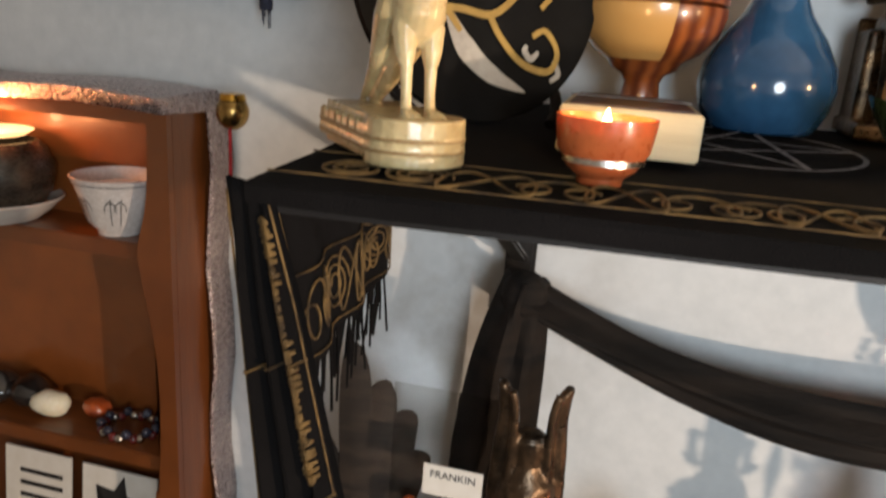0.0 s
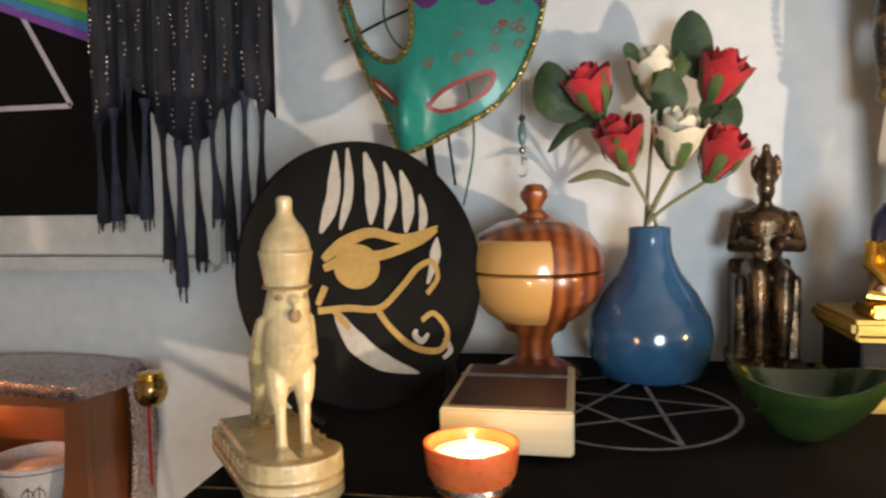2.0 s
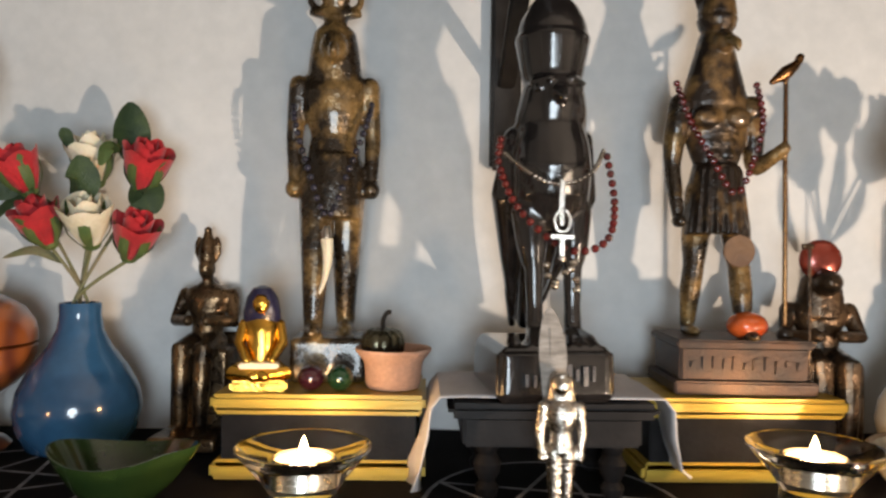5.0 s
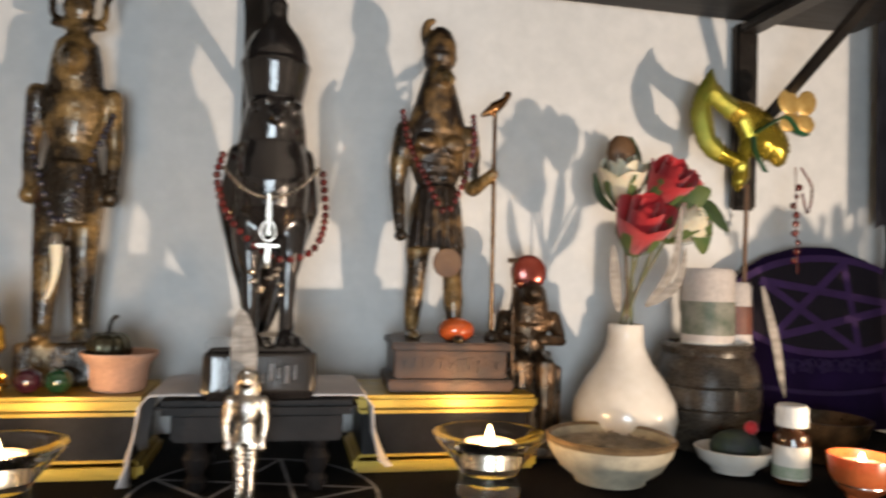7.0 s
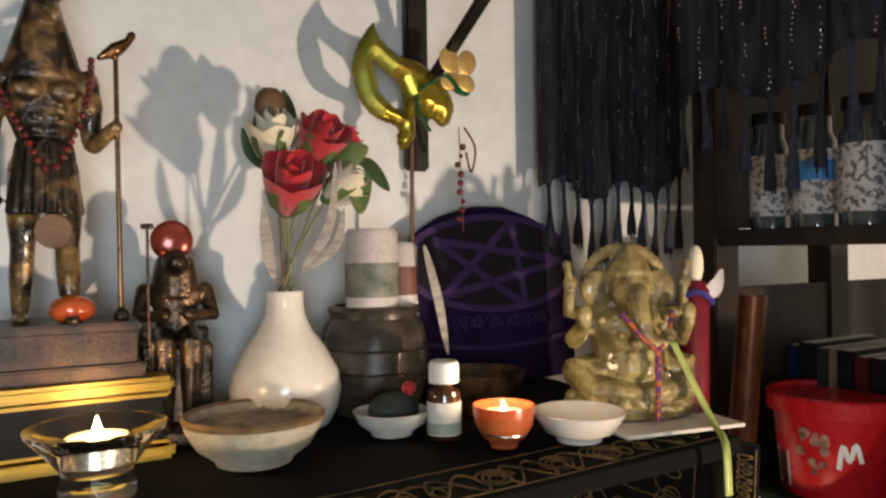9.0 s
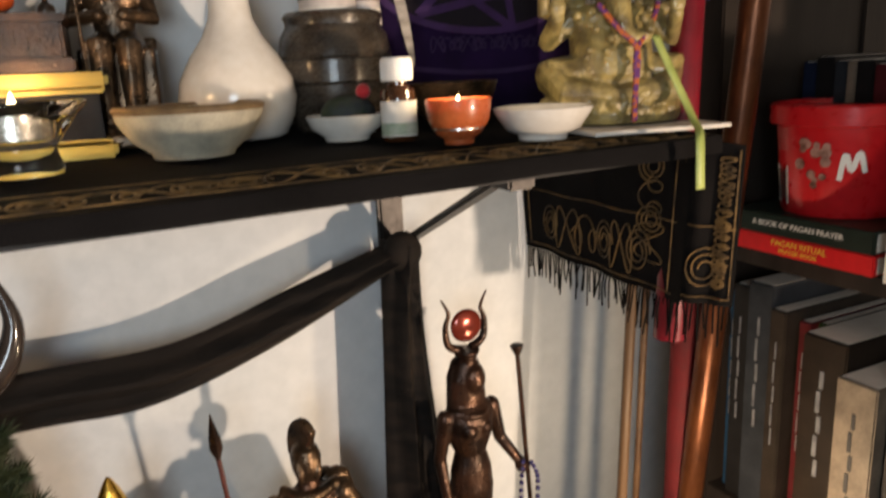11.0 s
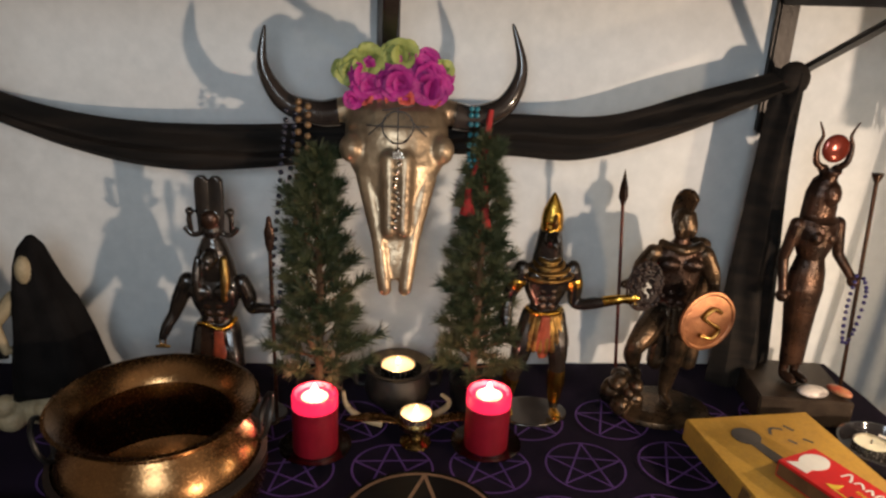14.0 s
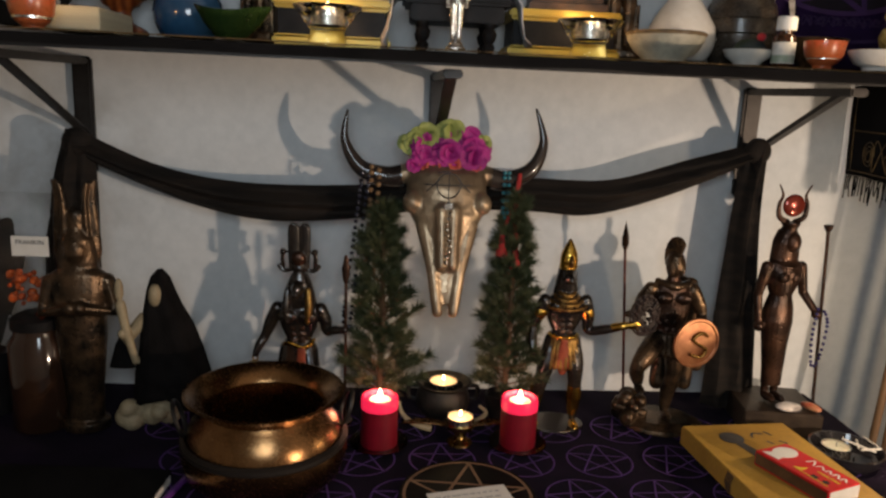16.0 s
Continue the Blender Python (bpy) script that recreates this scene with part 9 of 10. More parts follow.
part("bowl", lathe(bmesh.new(), [(0, 0.002), (0.018, 0.0), (0.019, 0.004), (0.026, 0.012), (0.032, 0.034), (0.037, 0.048), (0.0385, 0.051), (0.037, 0.0515), (0.030, 0.034), (0.024, 0.042), (0, 0.042)], seg=40), mat("white_porcelain", (0.66, 0.60, 0.56), (0.60, 0.54, 0.50), 0.25, coat=0.5, bump=0.02), cup)
bm = bmesh.new()
cup.matrix_basis = cup.matrix_basis @ Matrix.Scale(0.86, 4)
bowl_r = lambda z: float(np.interp(z, [0.004, 0.012, 0.034, 0.048], [0.0195, 0.0265, 0.0325, 0.0375]))
wrapc = lambda u, v, w: ((bowl_r(v) + 0.0004) * math.sin(u / 0.032), -(bowl_r(v) + 0.0004) * math.cos(u / 0.032), v)
for u in (-0.020, -0.014, -0.008, 0.014, 0.022):
    stroke(bm, [(u, 0.012), (u * 1.02, 0.028), (u * 1.05, 0.036)], [0.0008], 0.0, wrapc)
    for s in (-1, 1):
        stroke(bm, [(u, 0.034), (u + s * 0.004, 0.030), (u + s * 0.005, 0.024)], [0.0012, 0.0005], 0.0, wrapc)
stroke(bm, [(-0.05 + 0.005 * i, 0.0465) for i in range(21)], [0.0008], 0.0, wrapc, smooth_n=1)
part("painting", bm, mat("cobalt_line", (0.10, 0.09, 0.08), None, 0.4), cup, "fine dark painted lines", smooth=False)
ol = thing("oil_burner", (-0.875, -0.143, 1.2620), "brown ceramic oil burner glowing on a saucer", "oil burner")
part("saucer", lathe(bmesh.new(), [(0, 0), (0.03, 0), (0.040, 0.008), (0.048, 0.016), (0.0465, 0.017), (0.038, 0.010), (0, 0.006)], seg=40), WHITEGLAZE, ol, "white saucer")
part("body", lathe(bmesh.new(), [(0.030, 0.008), (0.040, 0.022), (0.043, 0.040), (0.038, 0.054), (0.032, 0.060), (0.029, 0.060), (0.034, 0.050), (0.038, 0.036), (0.03, 0.012)], seg=36), DARKGLAZE, ol)
part("lit_bowl", lathe(bmesh.new(), [(0, 0.062), (0.024, 0.064), (0.030, 0.068), (0.028, 0.068), (0, 0.065)], seg=30), POOL, ol, "oil dish with flame glow put into its colour")
flame(ol, (0, 0, 0.066), 0.016)
for k, (x, y, r, m, lab) in enumerate(((-0.850, -0.132, 0.017, WHITEPETAL, "pale rough quartz crystal on the shelf"), (-0.878, -0.126, 0.020, BLACKSTONE, "dark tumbled stone on the cabinet shelf"), (-0.815, -0.122, 0.014, AMBER, "red-brown tumbled stone on the shelf"), (-0.912, -0.13, 0.022, BLACKSTONE, "dark lumpy stone on the shelf"))):
    bm = bmesh.new()
    ball(bm, (0, 0, r * 0.62), (r, r * 0.8, r * 0.65), 0, 16)
    for v in bm.verts:
        v.co += v.co.normalized() * 0.25 * r * noise.noise(v.co * 70 + V((k, 0, 0)))
    single("crystal_stone", bm, m, (x, y, 1.0895), lab, "stone")
bm = bmesh.new()
for k in range(26):
    a = 2 * math.pi * k / 26
    ball(bm, (0.024 * math.cos(a), 0.018 * math.sin(a), 0.004 + 0.004 * (k % 3 == 0)), 0.0042, k % 3, 8)
single("bead_bracelet", bm, [BEADBLACK, BEADRED, SILVER], (-0.775, -0.131, 1.0885), "bead bracelet in black, red and silver", "bracelet")
hk = single("wire_sprig", tube(bmesh.new(), spline([(0, 0, 0), (0.004, -0.004, 0.03), (-0.004, -0.004, 0.055), (0.004, 0, 0.075)], 6), 0.0012, 6), GOLD, (-0.742, -0.128, 1.0885), "thin gilt wire sprig", "ornament")
cdp = thing("star_card", (-0.800, -0.132, 0.8868), "white printed card with a black five-pointed star", "card", rx=-6)
part("card", box(bmesh.new(), (0, 0, 0.075), (0.075, 0.002, 0.150)), PAPER, cdp, smooth=False)
star = [((0.026 if i % 2 == 0 else 0.011) * math.sin(math.pi * i / 5 + 0.2), 0.120 + (0.026 if i % 2 == 0 else 0.011) * math.cos(math.pi * i / 5 + 0.2)) for i in range(10)]
part("star", slab(bmesh.new(), star, 0.001, lambda u, v, w: (u, -0.0012 - w, v)), DARKINK, cdp, "black printed star", smooth=False)
cd3 = thing("printed_card", (-0.885, -0.132, 0.8868), "white card with dark printed bars", "card", rx=-6)
part("card", box(bmesh.new(), (0, 0, 0.075), (0.070, 0.002, 0.152)), PAPER, cd3, smooth=False)
bm = bmesh.new()
for k in range(3):
    box(bm, (0.004, -0.0014, 0.13 - 0.012 * k), (0.045, 0.0006, 0.004))
part("print_bar", bm, DARKINK, cd3, "dark printed bars", smooth=False)

# the cabinet and all that it holds, brought to size and set back against the wall
C = Vector((-0.414, -0.588, 1.419))
SLIDE = Vector((-0.004, 0, 0))
grow = Matrix.Translation(C + SLIDE) @ Matrix.Scale(1.28, 4) @ Matrix.Translation(-C)
for o in list(bpy.data.objects):
    if o not in before and o.parent is None:
        o.matrix_basis = grow @ o.matrix_basis

pic = thing("framed_print", (-0.99, 0.044, 1.72), "framed black print of a prism with white mount", "picture")
FW, FH = 0.56, 0.54
part("mount", box(bmesh.new(), (0, -0.006, 0), (FW - 0.02, 0.006, FH - 0.02)), mat("white_mount", (0.66, 0.62, 0.58), (0.60, 0.56, 0.52), 0.7, scale=8), pic, smooth=False)
part("print", box(bmesh.new(), (0, -0.0095, 0.0), (FW - 0.125, 0.003, FH - 0.095)), mat("black_print", (0.004, 0.0035, 0.0035), None, 0.45, spec=0.12, bump=0.02), pic, "glossy black print", smooth=False)
bm = bmesh.new()
for a, b in (((-0.13, -0.118), (0.135, -0.118)), ((0.135, -0.118), (0.0, 0.12)), ((0.0, 0.12), (-0.13, -0.118))):
    stroke(bm, [a, b], [0.005], 0.0002, lambda u, v, w: (u, -0.0112 - w, v), smooth_n=4)
part("triangle_print", bm, mat("pale_line", (0.45, 0.42, 0.44), None, 0.4), pic, "pale printed triangle", smooth=False)
for k, c in enumerate(((0.40, 0.02, 0.02), (0.45, 0.22, 0.02), (0.40, 0.38, 0.03), (0.06, 0.32, 0.08), (0.04, 0.20, 0.45), (0.20, 0.06, 0.35))):
    part("colour_band", stroke(bmesh.new(), [(0.06, 0.02 - 0.008 * k), (0.215, -0.028 - 0.0095 * k)], [0.007, 0.0092], 0.0003, lambda u, v, w: (u, -0.0112 - w, v), smooth_n=4), mat("band_%d" % k, c, None, 0.35, coat=0.3), pic, smooth=False)
for x, z, w, h in ((0, FH / 2, FW, 0.014), (0, -FH / 2, FW, 0.014), (FW / 2, 0, 0.014, FH), (-FW / 2, 0, 0.014, FH)):
    part("frame", box(bmesh.new(), (x, -0.008, z), (w, 0.018, h), 0.002), mat("pale_frame", (0.62, 0.60, 0.57), (0.56, 0.54, 0.51), 0.45, scale=20), pic, "pale wooden frame bar")


def shawl(x0, x1, y, ztop, hem, tassel, seed, label, n):
    s = thing("tasselled_shawl", (0, y, 0), label, "shawl")
    rnd = random.Random(seed)
    bm = bmesh.new()
    N = 56
    hems = [hem(i / N) for i in range(N + 1)]
    G = []
    for i in range(N + 1):
        u = i / N
        x = x0 + (x1 - x0) * u
        fold = 0.006 * math.sin(u * 37 + seed) + 0.003 * math.sin(u * 91)
        G.append([bm.verts.new((x, -0.010 + fold * (0.4 + 0.6 * j / 12), ztop + (hems[i] - ztop) * j / 12)) for j in range(13)])
    for a, b in zip(G, G[1:]):
        for j in range(12):
            bm.faces.new((a[j], b[j], b[j + 1], a[j + 1]))
    c = part("cloth", bm, SHAWL, s)
    so = c.modifiers.new("thick", "SOLIDIFY")
    so.thickness = 0.0015
    bm = bmesh.new()
    for k in range(n):
        u = (k + 0.5) / n
        x = x0 + (x1 - x0) * u
        z = ztop
        h = hem(u)
        while z > h + 0.004:
            ball(bm, (x + 0.0022 * math.sin(z * 60 + k * 2) + rnd.uniform(-0.001, 0.001), -0.017 + rnd.uniform(-0.001, 0.001), z), (0.0011, 0.0007, 0.0013), 0, 6)
            z -= rnd.uniform(0.004, 0.006) if rnd.random() < 0.7 else rnd.uniform(0.012, 0.035)
    tagged(part("sequin_thread", bm, SILVER, s, "lines of tiny silver sequins"), kind="stuff")
    for k in range(n):
        u = (k + 0.5) / n
        x, h = x0 + (x1 - x0) * u, hem(u)
        L = tassel * rnd.uniform(0.75, 1.25)
        dx = rnd.uniform(-0.004, 0.004)
        bm = bmesh.new()
        tube(bm, spline([(x, -0.012, h + 0.004), (x + dx * 0.4, -0.013, h - L * 0.35), (x + dx, -0.012, h - L * 0.7), (x + dx, -0.012, h - L)], 5), [0.0052, 0.0042, 0.0026, 0.0022, 0.0024, 0.0022, 0.0026, 0.003, 0.0034, 0.0042, 0.0048, 0.0052, 0.0056, 0.0058, 0.0060, 0.0056], 8)
        for q in range(10):
            a = rnd.uniform(0, 6.3)
            p = V((x + dx + 0.004 * math.cos(a), -0.012 + 0.004 * math.sin(a), h - L * 0.8))
            tube(bm, [p, p + V((rnd.uniform(-0.003, 0.003), 0, -L * rnd.uniform(0.2, 0.32)))], 0.0006, 4)
        part("tassel", bm, NAVY if k % 2 else SHAWL, s)
    return s


shawl(-0.818, -0.640, 0.022, 2.02, lambda u: 1.600 - 0.030 * u + 0.026 * math.sin(u * 9) - 0.03 * (u < 0.2), 0.105, 3, "charcoal tasselled shawl with silver sequin threads", 11)
shawl(0.664, 0.900, 0.020, 1.985, lambda u: 1.585 + 0.012 * math.sin(u * 14) + 0.055 * max(0, u - 0.6), 0.085, 9, "black tasselled shawl with sequin threads over the corner", 11)

side = shawl(0.0, 0.34, 0.0, 1.985, lambda u: 1.665 + 0.014 * math.sin(u * 13) + 0.02 * u, 0.080, 15, "black tasselled shawl hung over the bookcase side", 13)
side.matrix_basis = pose(0.790, -0.085, 0, 0, 0, -90)

# ---- east side: bookcase and leaning things ----
east_from = set(bpy.data.objects)
bc = thing("bookcase", (0.885, 0, 0), "dark stained open-backed wooden bookcase", "bookcase")
CASE = mat("black_brown_wood", (0.016, 0.012, 0.010), (0.028, 0.021, 0.017), 0.5, scale=8, bump=0.12, stretch=(4, 4, 0.5), spec=0.2)
for y in (-0.022, -0.56):
    for x in (0.02, 0.26):
        part("post", box(bmesh.new(), (x, y, 0.935), (0.045, 0.035, 2.33), 0.002), CASE, bc)
SHELVES = (0.42, 0.88, 1.205, 1.552, 1.86)
for z in SHELVES:
    part("shelf", box(bmesh.new(), (0.14, -0.29, z - 0.010), (0.275, 0.56, 0.020), 0.001), CASE, bc)


# Added panels block the lit wall behind, in place of shade between the books.
for z0, z1 in ((0.62, 1.48), (1.555, 2.09)):
    part("end_panel", box(bmesh.new(), (0.27, -0.030, (z0 + z1) / 2), (0.46, 0.010, z1 - z0), 0.001), CASE, bc)


def book(x, y, z, thick, h, d, m, label, lying=False, edge=True, rz=0, ry=0):
    """A book with its spine towards -x; thick runs along y, or up when it lies."""
    b = thing("book", (x, y, z), label, "book", "bookcase books", rz=rz, ry=ry)
    s = (d, h, thick) if lying else (d, thick, h)
    part("cover", box(bmesh.new(), (d / 2, 0, s[2] / 2), (s[0], s[1], s[2]), 0.0015), m, b)
    if lying:
        part("page_block", box(bmesh.new(), (d / 2 + 0.003, 0, s[2] / 2), (s[0] - 0.004, s[1] + 0.0008, s[2] - 0.005)), PAPER, b, smooth=False)
    else:
        part("page_block", box(bmesh.new(), (d / 2 + 0.002, 0, s[2] / 2), (s[0] - 0.005, s[1] - 0.005, s[2] + 0.0008)), PAPER, b, "grey-cream page tops", smooth=False)
    return b


rnd = random.Random(77)
BOOKC = [mat("book_%s" % n, tuple(q * 0.65 for q in c), tuple(q * 0.4 for q in c), 0.5, scale=30, bump=0.15, spec=0.2) for n, c in (("black", (0.02, 0.018, 0.018)), ("navy", (0.02, 0.03, 0.07)), ("brown", (0.05, 0.026, 0.016)), ("slate", (0.05, 0.055, 0.065)), ("umber", (0.03, 0.02, 0.014)), ("green", (0.05, 0.10, 0.025)), ("cream", (0.34, 0.27, 0.20)), ("blue", (0.03, 0.09, 0.18)), ("wine", (0.14, 0.02, 0.025)), ("pattern", (0.05, 0.038, 0.03)))]
# behind the tub, on the middle shelf
y = -0.06
for k, (ci, t, h) in enumerate(((1, 0.016, 0.20), (0, 0.022, 0.205), (3, 0.014, 0.20), (6, 0.010, 0.20), (0, 0.020, 0.20), (8, 0.016, 0.195), (0, 0.018, 0.195), (2, 0.018, 0.19), (5, 0.026, 0.20), (4, 0.024, 0.19), (1, 0.02, 0.20), (2, 0.03, 0.21), (0, 0.03, 0.20), (7, 0.02, 0.18))):
    book(0.99, y - t / 2, SHELVES[2], t, h, 0.14, BOOKC[ci], "upright %s clothbound book on the bookcase" % ("black", "navy", "brown", "slate", "umber", "green", "cream", "blue", "wine", "patterned")[ci])
    y -= t + 0.001
b = book(0.880, -0.155, SHELVES[2], 0.021, 0.165, 0.13, REDCARD, "red paperback lying flat on the bookcase shelf", True)
writing("lettering", "PAGAN RITUAL", 0.0095, YELLOWINK, b, Matrix.Translation((-0.0006, 0.0, 0.0135)) @ Matrix(((0, 0, -1, 0), (-1, 0, 0, 0), (0, 1, 0, 0), (0, 0, 0, 1))))
writing("lettering", "PRAYER BOOK", 0.007, YELLOWINK, b, Matrix.Translation((-0.0006, 0.0, 0.0055)) @ Matrix(((0, 0, -1, 0), (-1, 0, 0, 0), (0, 1, 0, 0), (0, 0, 0, 1))))
b = book(0.878, -0.152, SHELVES[2] + 0.0215, 0.023, 0.170, 0.13, mat("dark_green_cover", (0.012, 0.022, 0.016), None, 0.4), "dark green paperback lying on the red one", True)
writing("lettering", "A BOOK OF PAGAN PRAYER", 0.0085, PAPER, b, Matrix.Translation((-0.0006, 0.0, 0.012)) @ Matrix(((0, 0, -1, 0), (-1, 0, 0, 0), (0, 1, 0, 0), (0, 0, 0, 1))))
# chocolate tub
tub = thing("red_plastic_tub", (0.947, -0.150, SHELVES[2] + 0.0455), "round red plastic confectionery tub with printed side", "tub", rz=0)
part("tub", lathe(bmesh.new(), [(0, 0), (0.056, 0), (0.058, 0.003), (0.066, 0.098), (0.064, 0.098), (0, 0.09)], seg=48), REDPLASTIC, tub)
part("lid", lathe(bmesh.new(), [(0.0665, 0.092), (0.073, 0.094), (0.074, 0.112), (0.071, 0.1145), (0.067, 0.114), (0.066, 0.109), (0, 0.109)], seg=48), REDPLASTIC, tub, "red lid with raised rim")
tube_at = lambda u, v, w: ((0.058 + 0.0082 * v / 0.1 + 0.0004 + w) * -math.cos(u / 0.062 + 0.0), (0.058 + 0.0082 * v / 0.1 + 0.0004 + w) * -math.sin(u / 0.062 + 0.0), v)
bm = bmesh.new()
for k in range(9):
    stroke(bm, [(-0.043 + 0.0025 * k, 0.014), (-0.043 + 0.0025 * k, 0.046)], [0.0012 if k % 3 else 0.0018], 0.0006, tube_at, smooth_n=1)
barlab = bmesh.new()
slab(barlab, [(-0.046, 0.010), (-0.020, 0.010), (-0.020, 0.050), (-0.046, 0.050)], 0.0002, tube_at)
part("barcode_label", barlab, WHITEINK, tub, "white label panel", smooth=False)
part("code_bars", bm, DARKINK, tub, "thin dark bars", smooth=False)
bm = bmesh.new()
for k in range(6):
    stroke(bm, [(-0.048 + 0.005 * i, 0.088 - 0.004 * k) for i in range(7)], [0.0012], 0.0004, tube_at, smooth_n=1)
part("small_print", bm, mat("pale_red_print", (0.62, 0.22, 0.2), None, 0.5), tub, "rows of pale small print", smooth=False)
bm = bmesh.new()
rnd = random.Random(5)
for k in range(13):
    u, v, r = 0.010 + rnd.uniform(-0.014, 0.014), 0.055 + rnd.uniform(-0.022, 0.024), rnd.uniform(0.003, 0.006)
    slab(bm, [(u + r * math.cos(a), v + r * math.sin(a)) for a in [2 * math.pi * i / 14 for i in range(14)]], 0.0002 + 0.00005 * k, tube_at)
part("ball_print", bm, mat("brown_ball_print", (0.10, 0.035, 0.02), (0.45, 0.25, 0.2), 0.4, scale=90), tub, "printed brown chocolate balls", smooth=False)
part("white_shape", stroke(bmesh.new(), [(0.036, 0.040), (0.040, 0.066), (0.046, 0.050), (0.052, 0.068), (0.058, 0.048)], [0.005], 0.0006, tube_at), WHITEINK, tub, "white flowing printed shape", smooth=False)
tub.matrix_basis = tub.matrix_basis @ Matrix.Scale(0.99, 4)
single("receipt_card", box(bmesh.new(), (0, 0, 0.03), (0.002, 0.020, 0.06)), PAPER, (0.874, -0.262, SHELVES[2]), "narrow white card standing against the books", "card", smooth=False)
y = -0.262
for k, (ci, t, h) in enumerate(((4, 0.03, 0.115), (2, 0.035, 0.12), (9, 0.03, 0.11), (0, 0.03, 0.12))):
    book(0.895, y - t / 2, SHELVES[2], t, h, 0.16, BOOKC[ci], "thick upright %s paperback" % ("umber", "", "brown")[0 if ci == 4 else 2] if ci in (2, 4) else "thick dark upright paperback")
    y -= t + 0.002
# tall books on the lower shelf
y = -0.048
for k, (ci, t, h, dx) in enumerate(((7, 0.012, 0.262, 0.02), (0, 0.024, 0.275, 0.01), (3, 0.034, 0.285, 0.005), (9, 0.020, 0.262, 0.0), (8, 0.014, 0.25, 0.02), (5, 0.012, 0.25, 0.03), (4, 0.050, 0.252, -0.01), (6, 0.042, 0.225, -0.025), (0, 0.04, 0.24, -0.01), (2, 0.03, 0.25, 0), (3, 0.03, 0.26, 0), (4, 0.04, 0.24, 0))):
    b = book(0.885 + dx, y - t / 2, SHELVES[1], t, h, 0.20, BOOKC[ci], "tall upright %s hardback on the lower shelf" % ("black", "navy", "brown", "slate", "umber", "green", "cream", "blue", "wine", "patterned")[ci])
    bm = bmesh.new()
    for q in range(5):
        box(bm, (-0.0006, t * 0.05 * (q % 2), h * (0.82 - 0.10 * q)), (0.0008, t * 0.09, h * (0.075 + 0.02 * (q % 2))))
    part("spine_print", bm, DARKINK if ci == 6 else GREYCORD, b, "small printed spine bars", smooth=False)
    y -= t + 0.0015
# jars and bottles on the upper shelf
def flask(x, y, r, h, label_m, label, band=None):
    f = thing("glass_jar", (x, y, SHELVES[3]), label, "jar", "bookcase jars")
    part("jar", lathe(bmesh.new(), [(0, 0), (r, 0), (r, h * 0.78), (r * 0.8, h * 0.86), (r * 0.8, h), (0, h)], seg=24), mat("dim_glass", (0.06, 0.075, 0.08), (0.03, 0.035, 0.04), 0.08, coat=0.8, bump=0), f)
    part("label", lathe(bmesh.new(), [(r + 0.0005, h * 0.12), (r + 0.0005, h * 0.70)], seg=24), label_m, f, "printed paper label")
    if band:
        part("label_band", lathe(bmesh.new(), [(r + 0.0009, h * 0.42), (r + 0.0009, h * 0.60)], seg=24), band, f, "blue printed band")
    part("lid", lathe(bmesh.new(), [(0, h + 0.014), (r * 0.86, h + 0.014), (r * 0.88, h), (0, h)], seg=24), BLACKPAINT, f)


PLABEL = mat("speckled_label", (0.55, 0.52, 0.50), (0.12, 0.11, 0.11), 0.5, scale=160, sharp=(0.5, 0.58))
BLUEBAND = mat("blue_band", (0.05, 0.22, 0.50), None, 0.4)
for k, (y, r, band) in enumerate(((-0.085, 0.022, None), (-0.142, 0.024, BLUEBAND), (-0.20, 0.026, None), (-0.26, 0.026, BLUEBAND), (-0.33, 0.03, None))):
    flask(0.925, y, r, 0.125, PLABEL, "clear glass jar with a printed label on the bookcase", band)

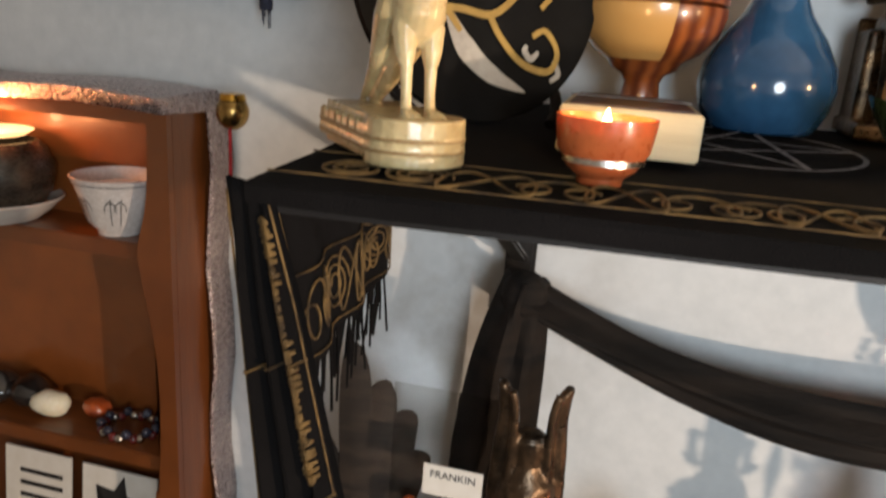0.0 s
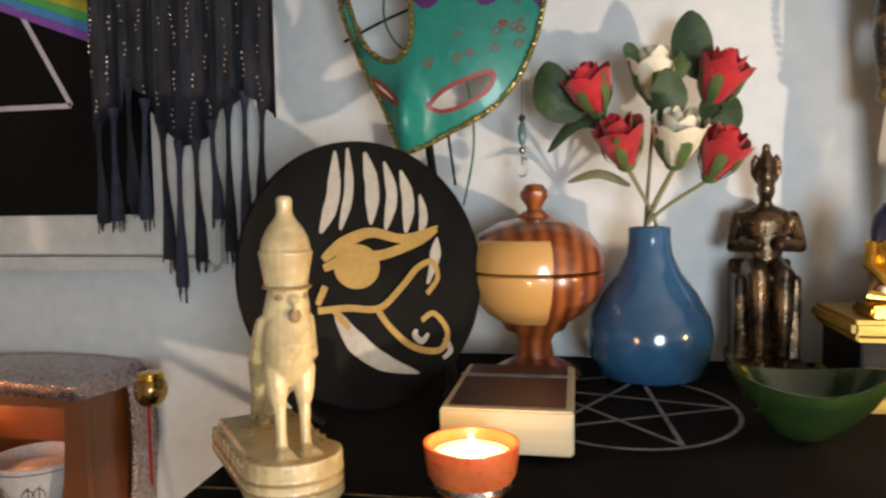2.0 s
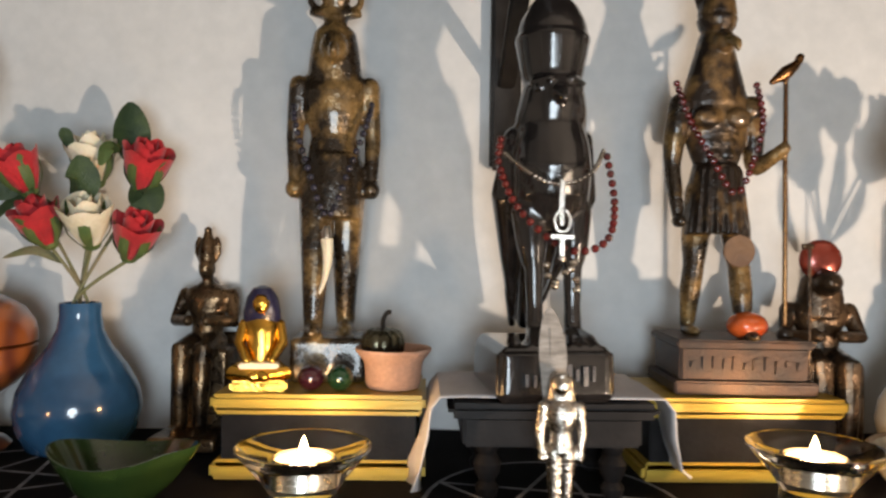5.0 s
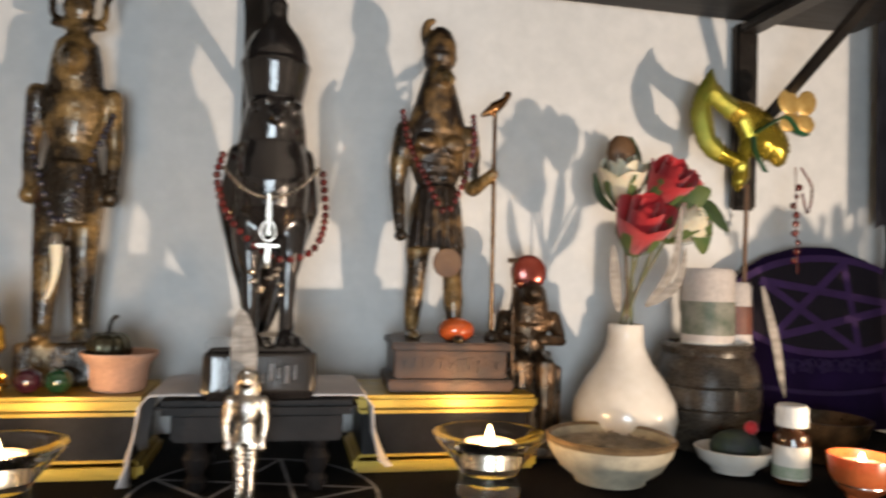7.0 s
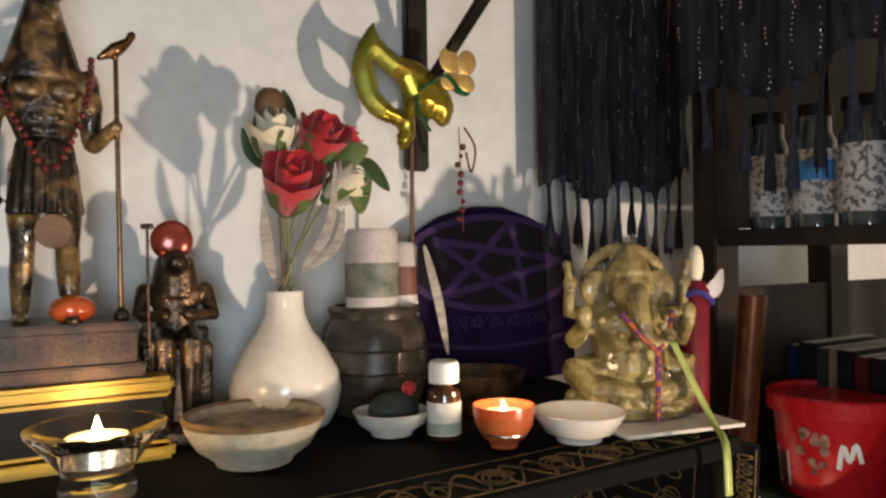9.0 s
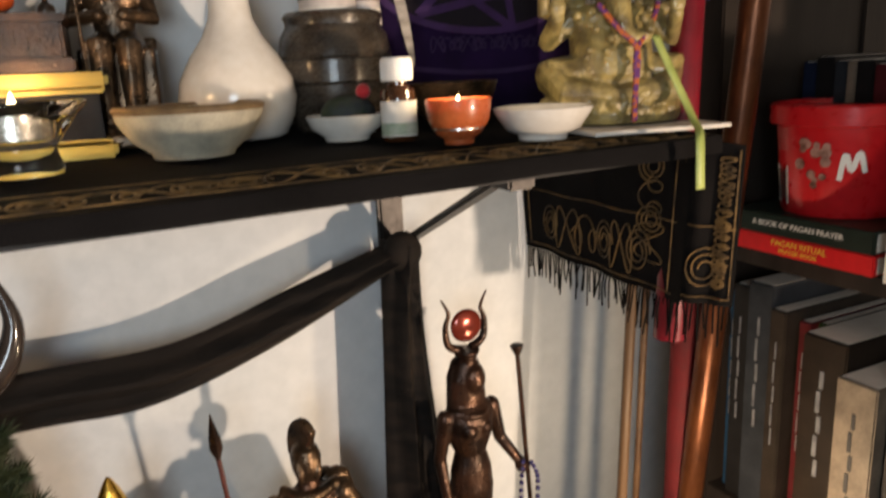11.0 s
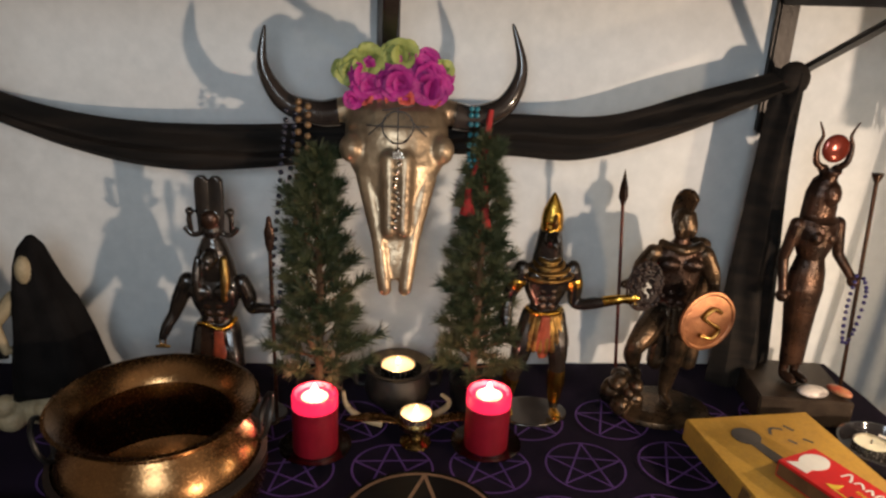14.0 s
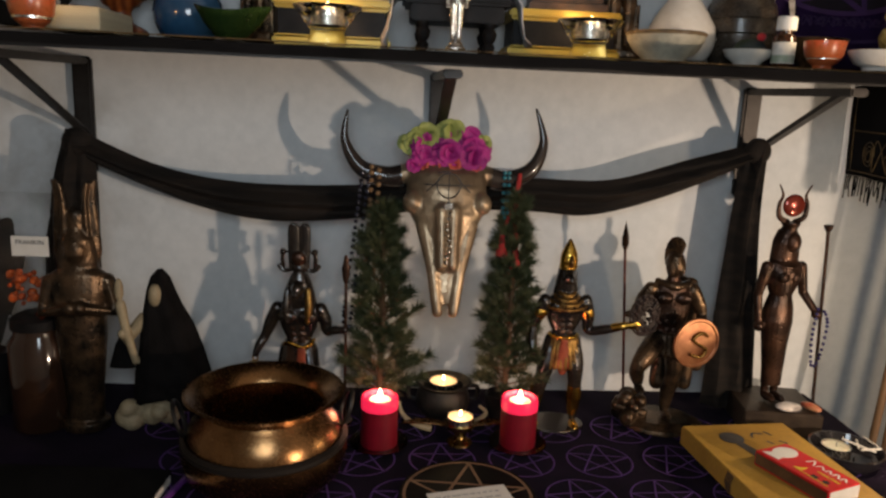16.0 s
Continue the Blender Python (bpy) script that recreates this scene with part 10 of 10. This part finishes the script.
# things leaning in the corner
def pole(name, a, b, r, m, label, cat):
    single(name, tube(bmesh.new(), [a, tuple((p + q) / 2 + 0.002 for p, q in zip(a, b)), b], r, 14), m, (0, 0, 0), label, cat)


pole("wooden_staff", (0.685, -0.056, -0.2304), (0.785, -0.012, 1.20), 0.0065, STICK, "bare wooden walking staff leaning on the wall", "staff")
pole("thin_branch", (0.720, -0.046, -0.2304), (0.808, -0.010, 1.19), 0.0045, TAN, "thin brown branch leaning in the corner", "branch")
pole("red_scroll", (0.775, -0.081, -0.2304), (0.838, -0.045, 1.165), 0.017, REDFABRIC, "long red fabric roll leaning in the corner", "roll")
rc = thing("red_taper_candle", (0.762, -0.105, TOP - 0.03), "tall red taper with pale ribbon tied round its top", "candle", ry=2)
part("candle", tube(bmesh.new(), [(0, 0, -0.20), (0, 0, 0.155), (0, 0, 0.165)], [0.017, 0.015, 0.010], 16), REDWAX, rc)
part("tip", ball(bmesh.new(), (0, 0, 0.182), (0.009, 0.008, 0.022), 0, 14), WHITEPETAL, rc, "pale wax tip")
bm = bmesh.new()
blade(bm, [(0.0, -0.012, 0.150), (0.018, -0.016, 0.160), (0.030, -0.012, 0.178)], 0.020, (0, 0.1, 0.15), 0, 0.2)
part("bow", bm, WHITECLOTH, rc, "white ribbon bow")
part("tie", tube(bmesh.new(), [(0.0175 * math.cos(a), 0.0175 * math.sin(a), 0.148 + 0.006 * math.sin(2 * a)) for a in [2 * math.pi * i / 16 for i in range(16)]], 0.0035, 6, closed=True), mat("blue_ribbon", (0.05, 0.04, 0.22), None, 0.5), rc, "blue ribbon tie")

# the bookcase and all that stands in or by it, drawn in towards the altar
C = Vector((0.232, -0.655, 1.415))
draw_in = Matrix.Translation(C) @ Matrix.Scale(0.86, 4) @ Matrix.Translation(-C)
for o in list(bpy.data.objects):
    if o not in east_from and o.parent is None:
        o.matrix_world = draw_in @ o.matrix_world

pole("copper_tube", (0.735, -0.060, 0.0), (0.744, -0.205, 1.470), 0.0125, mat("copper_tube_metal", (0.16, 0.055, 0.02), (0.09, 0.03, 0.012), 0.35, 0.6, scale=20), "long red-brown copper tube leaning between shelf and bookcase", "tube")
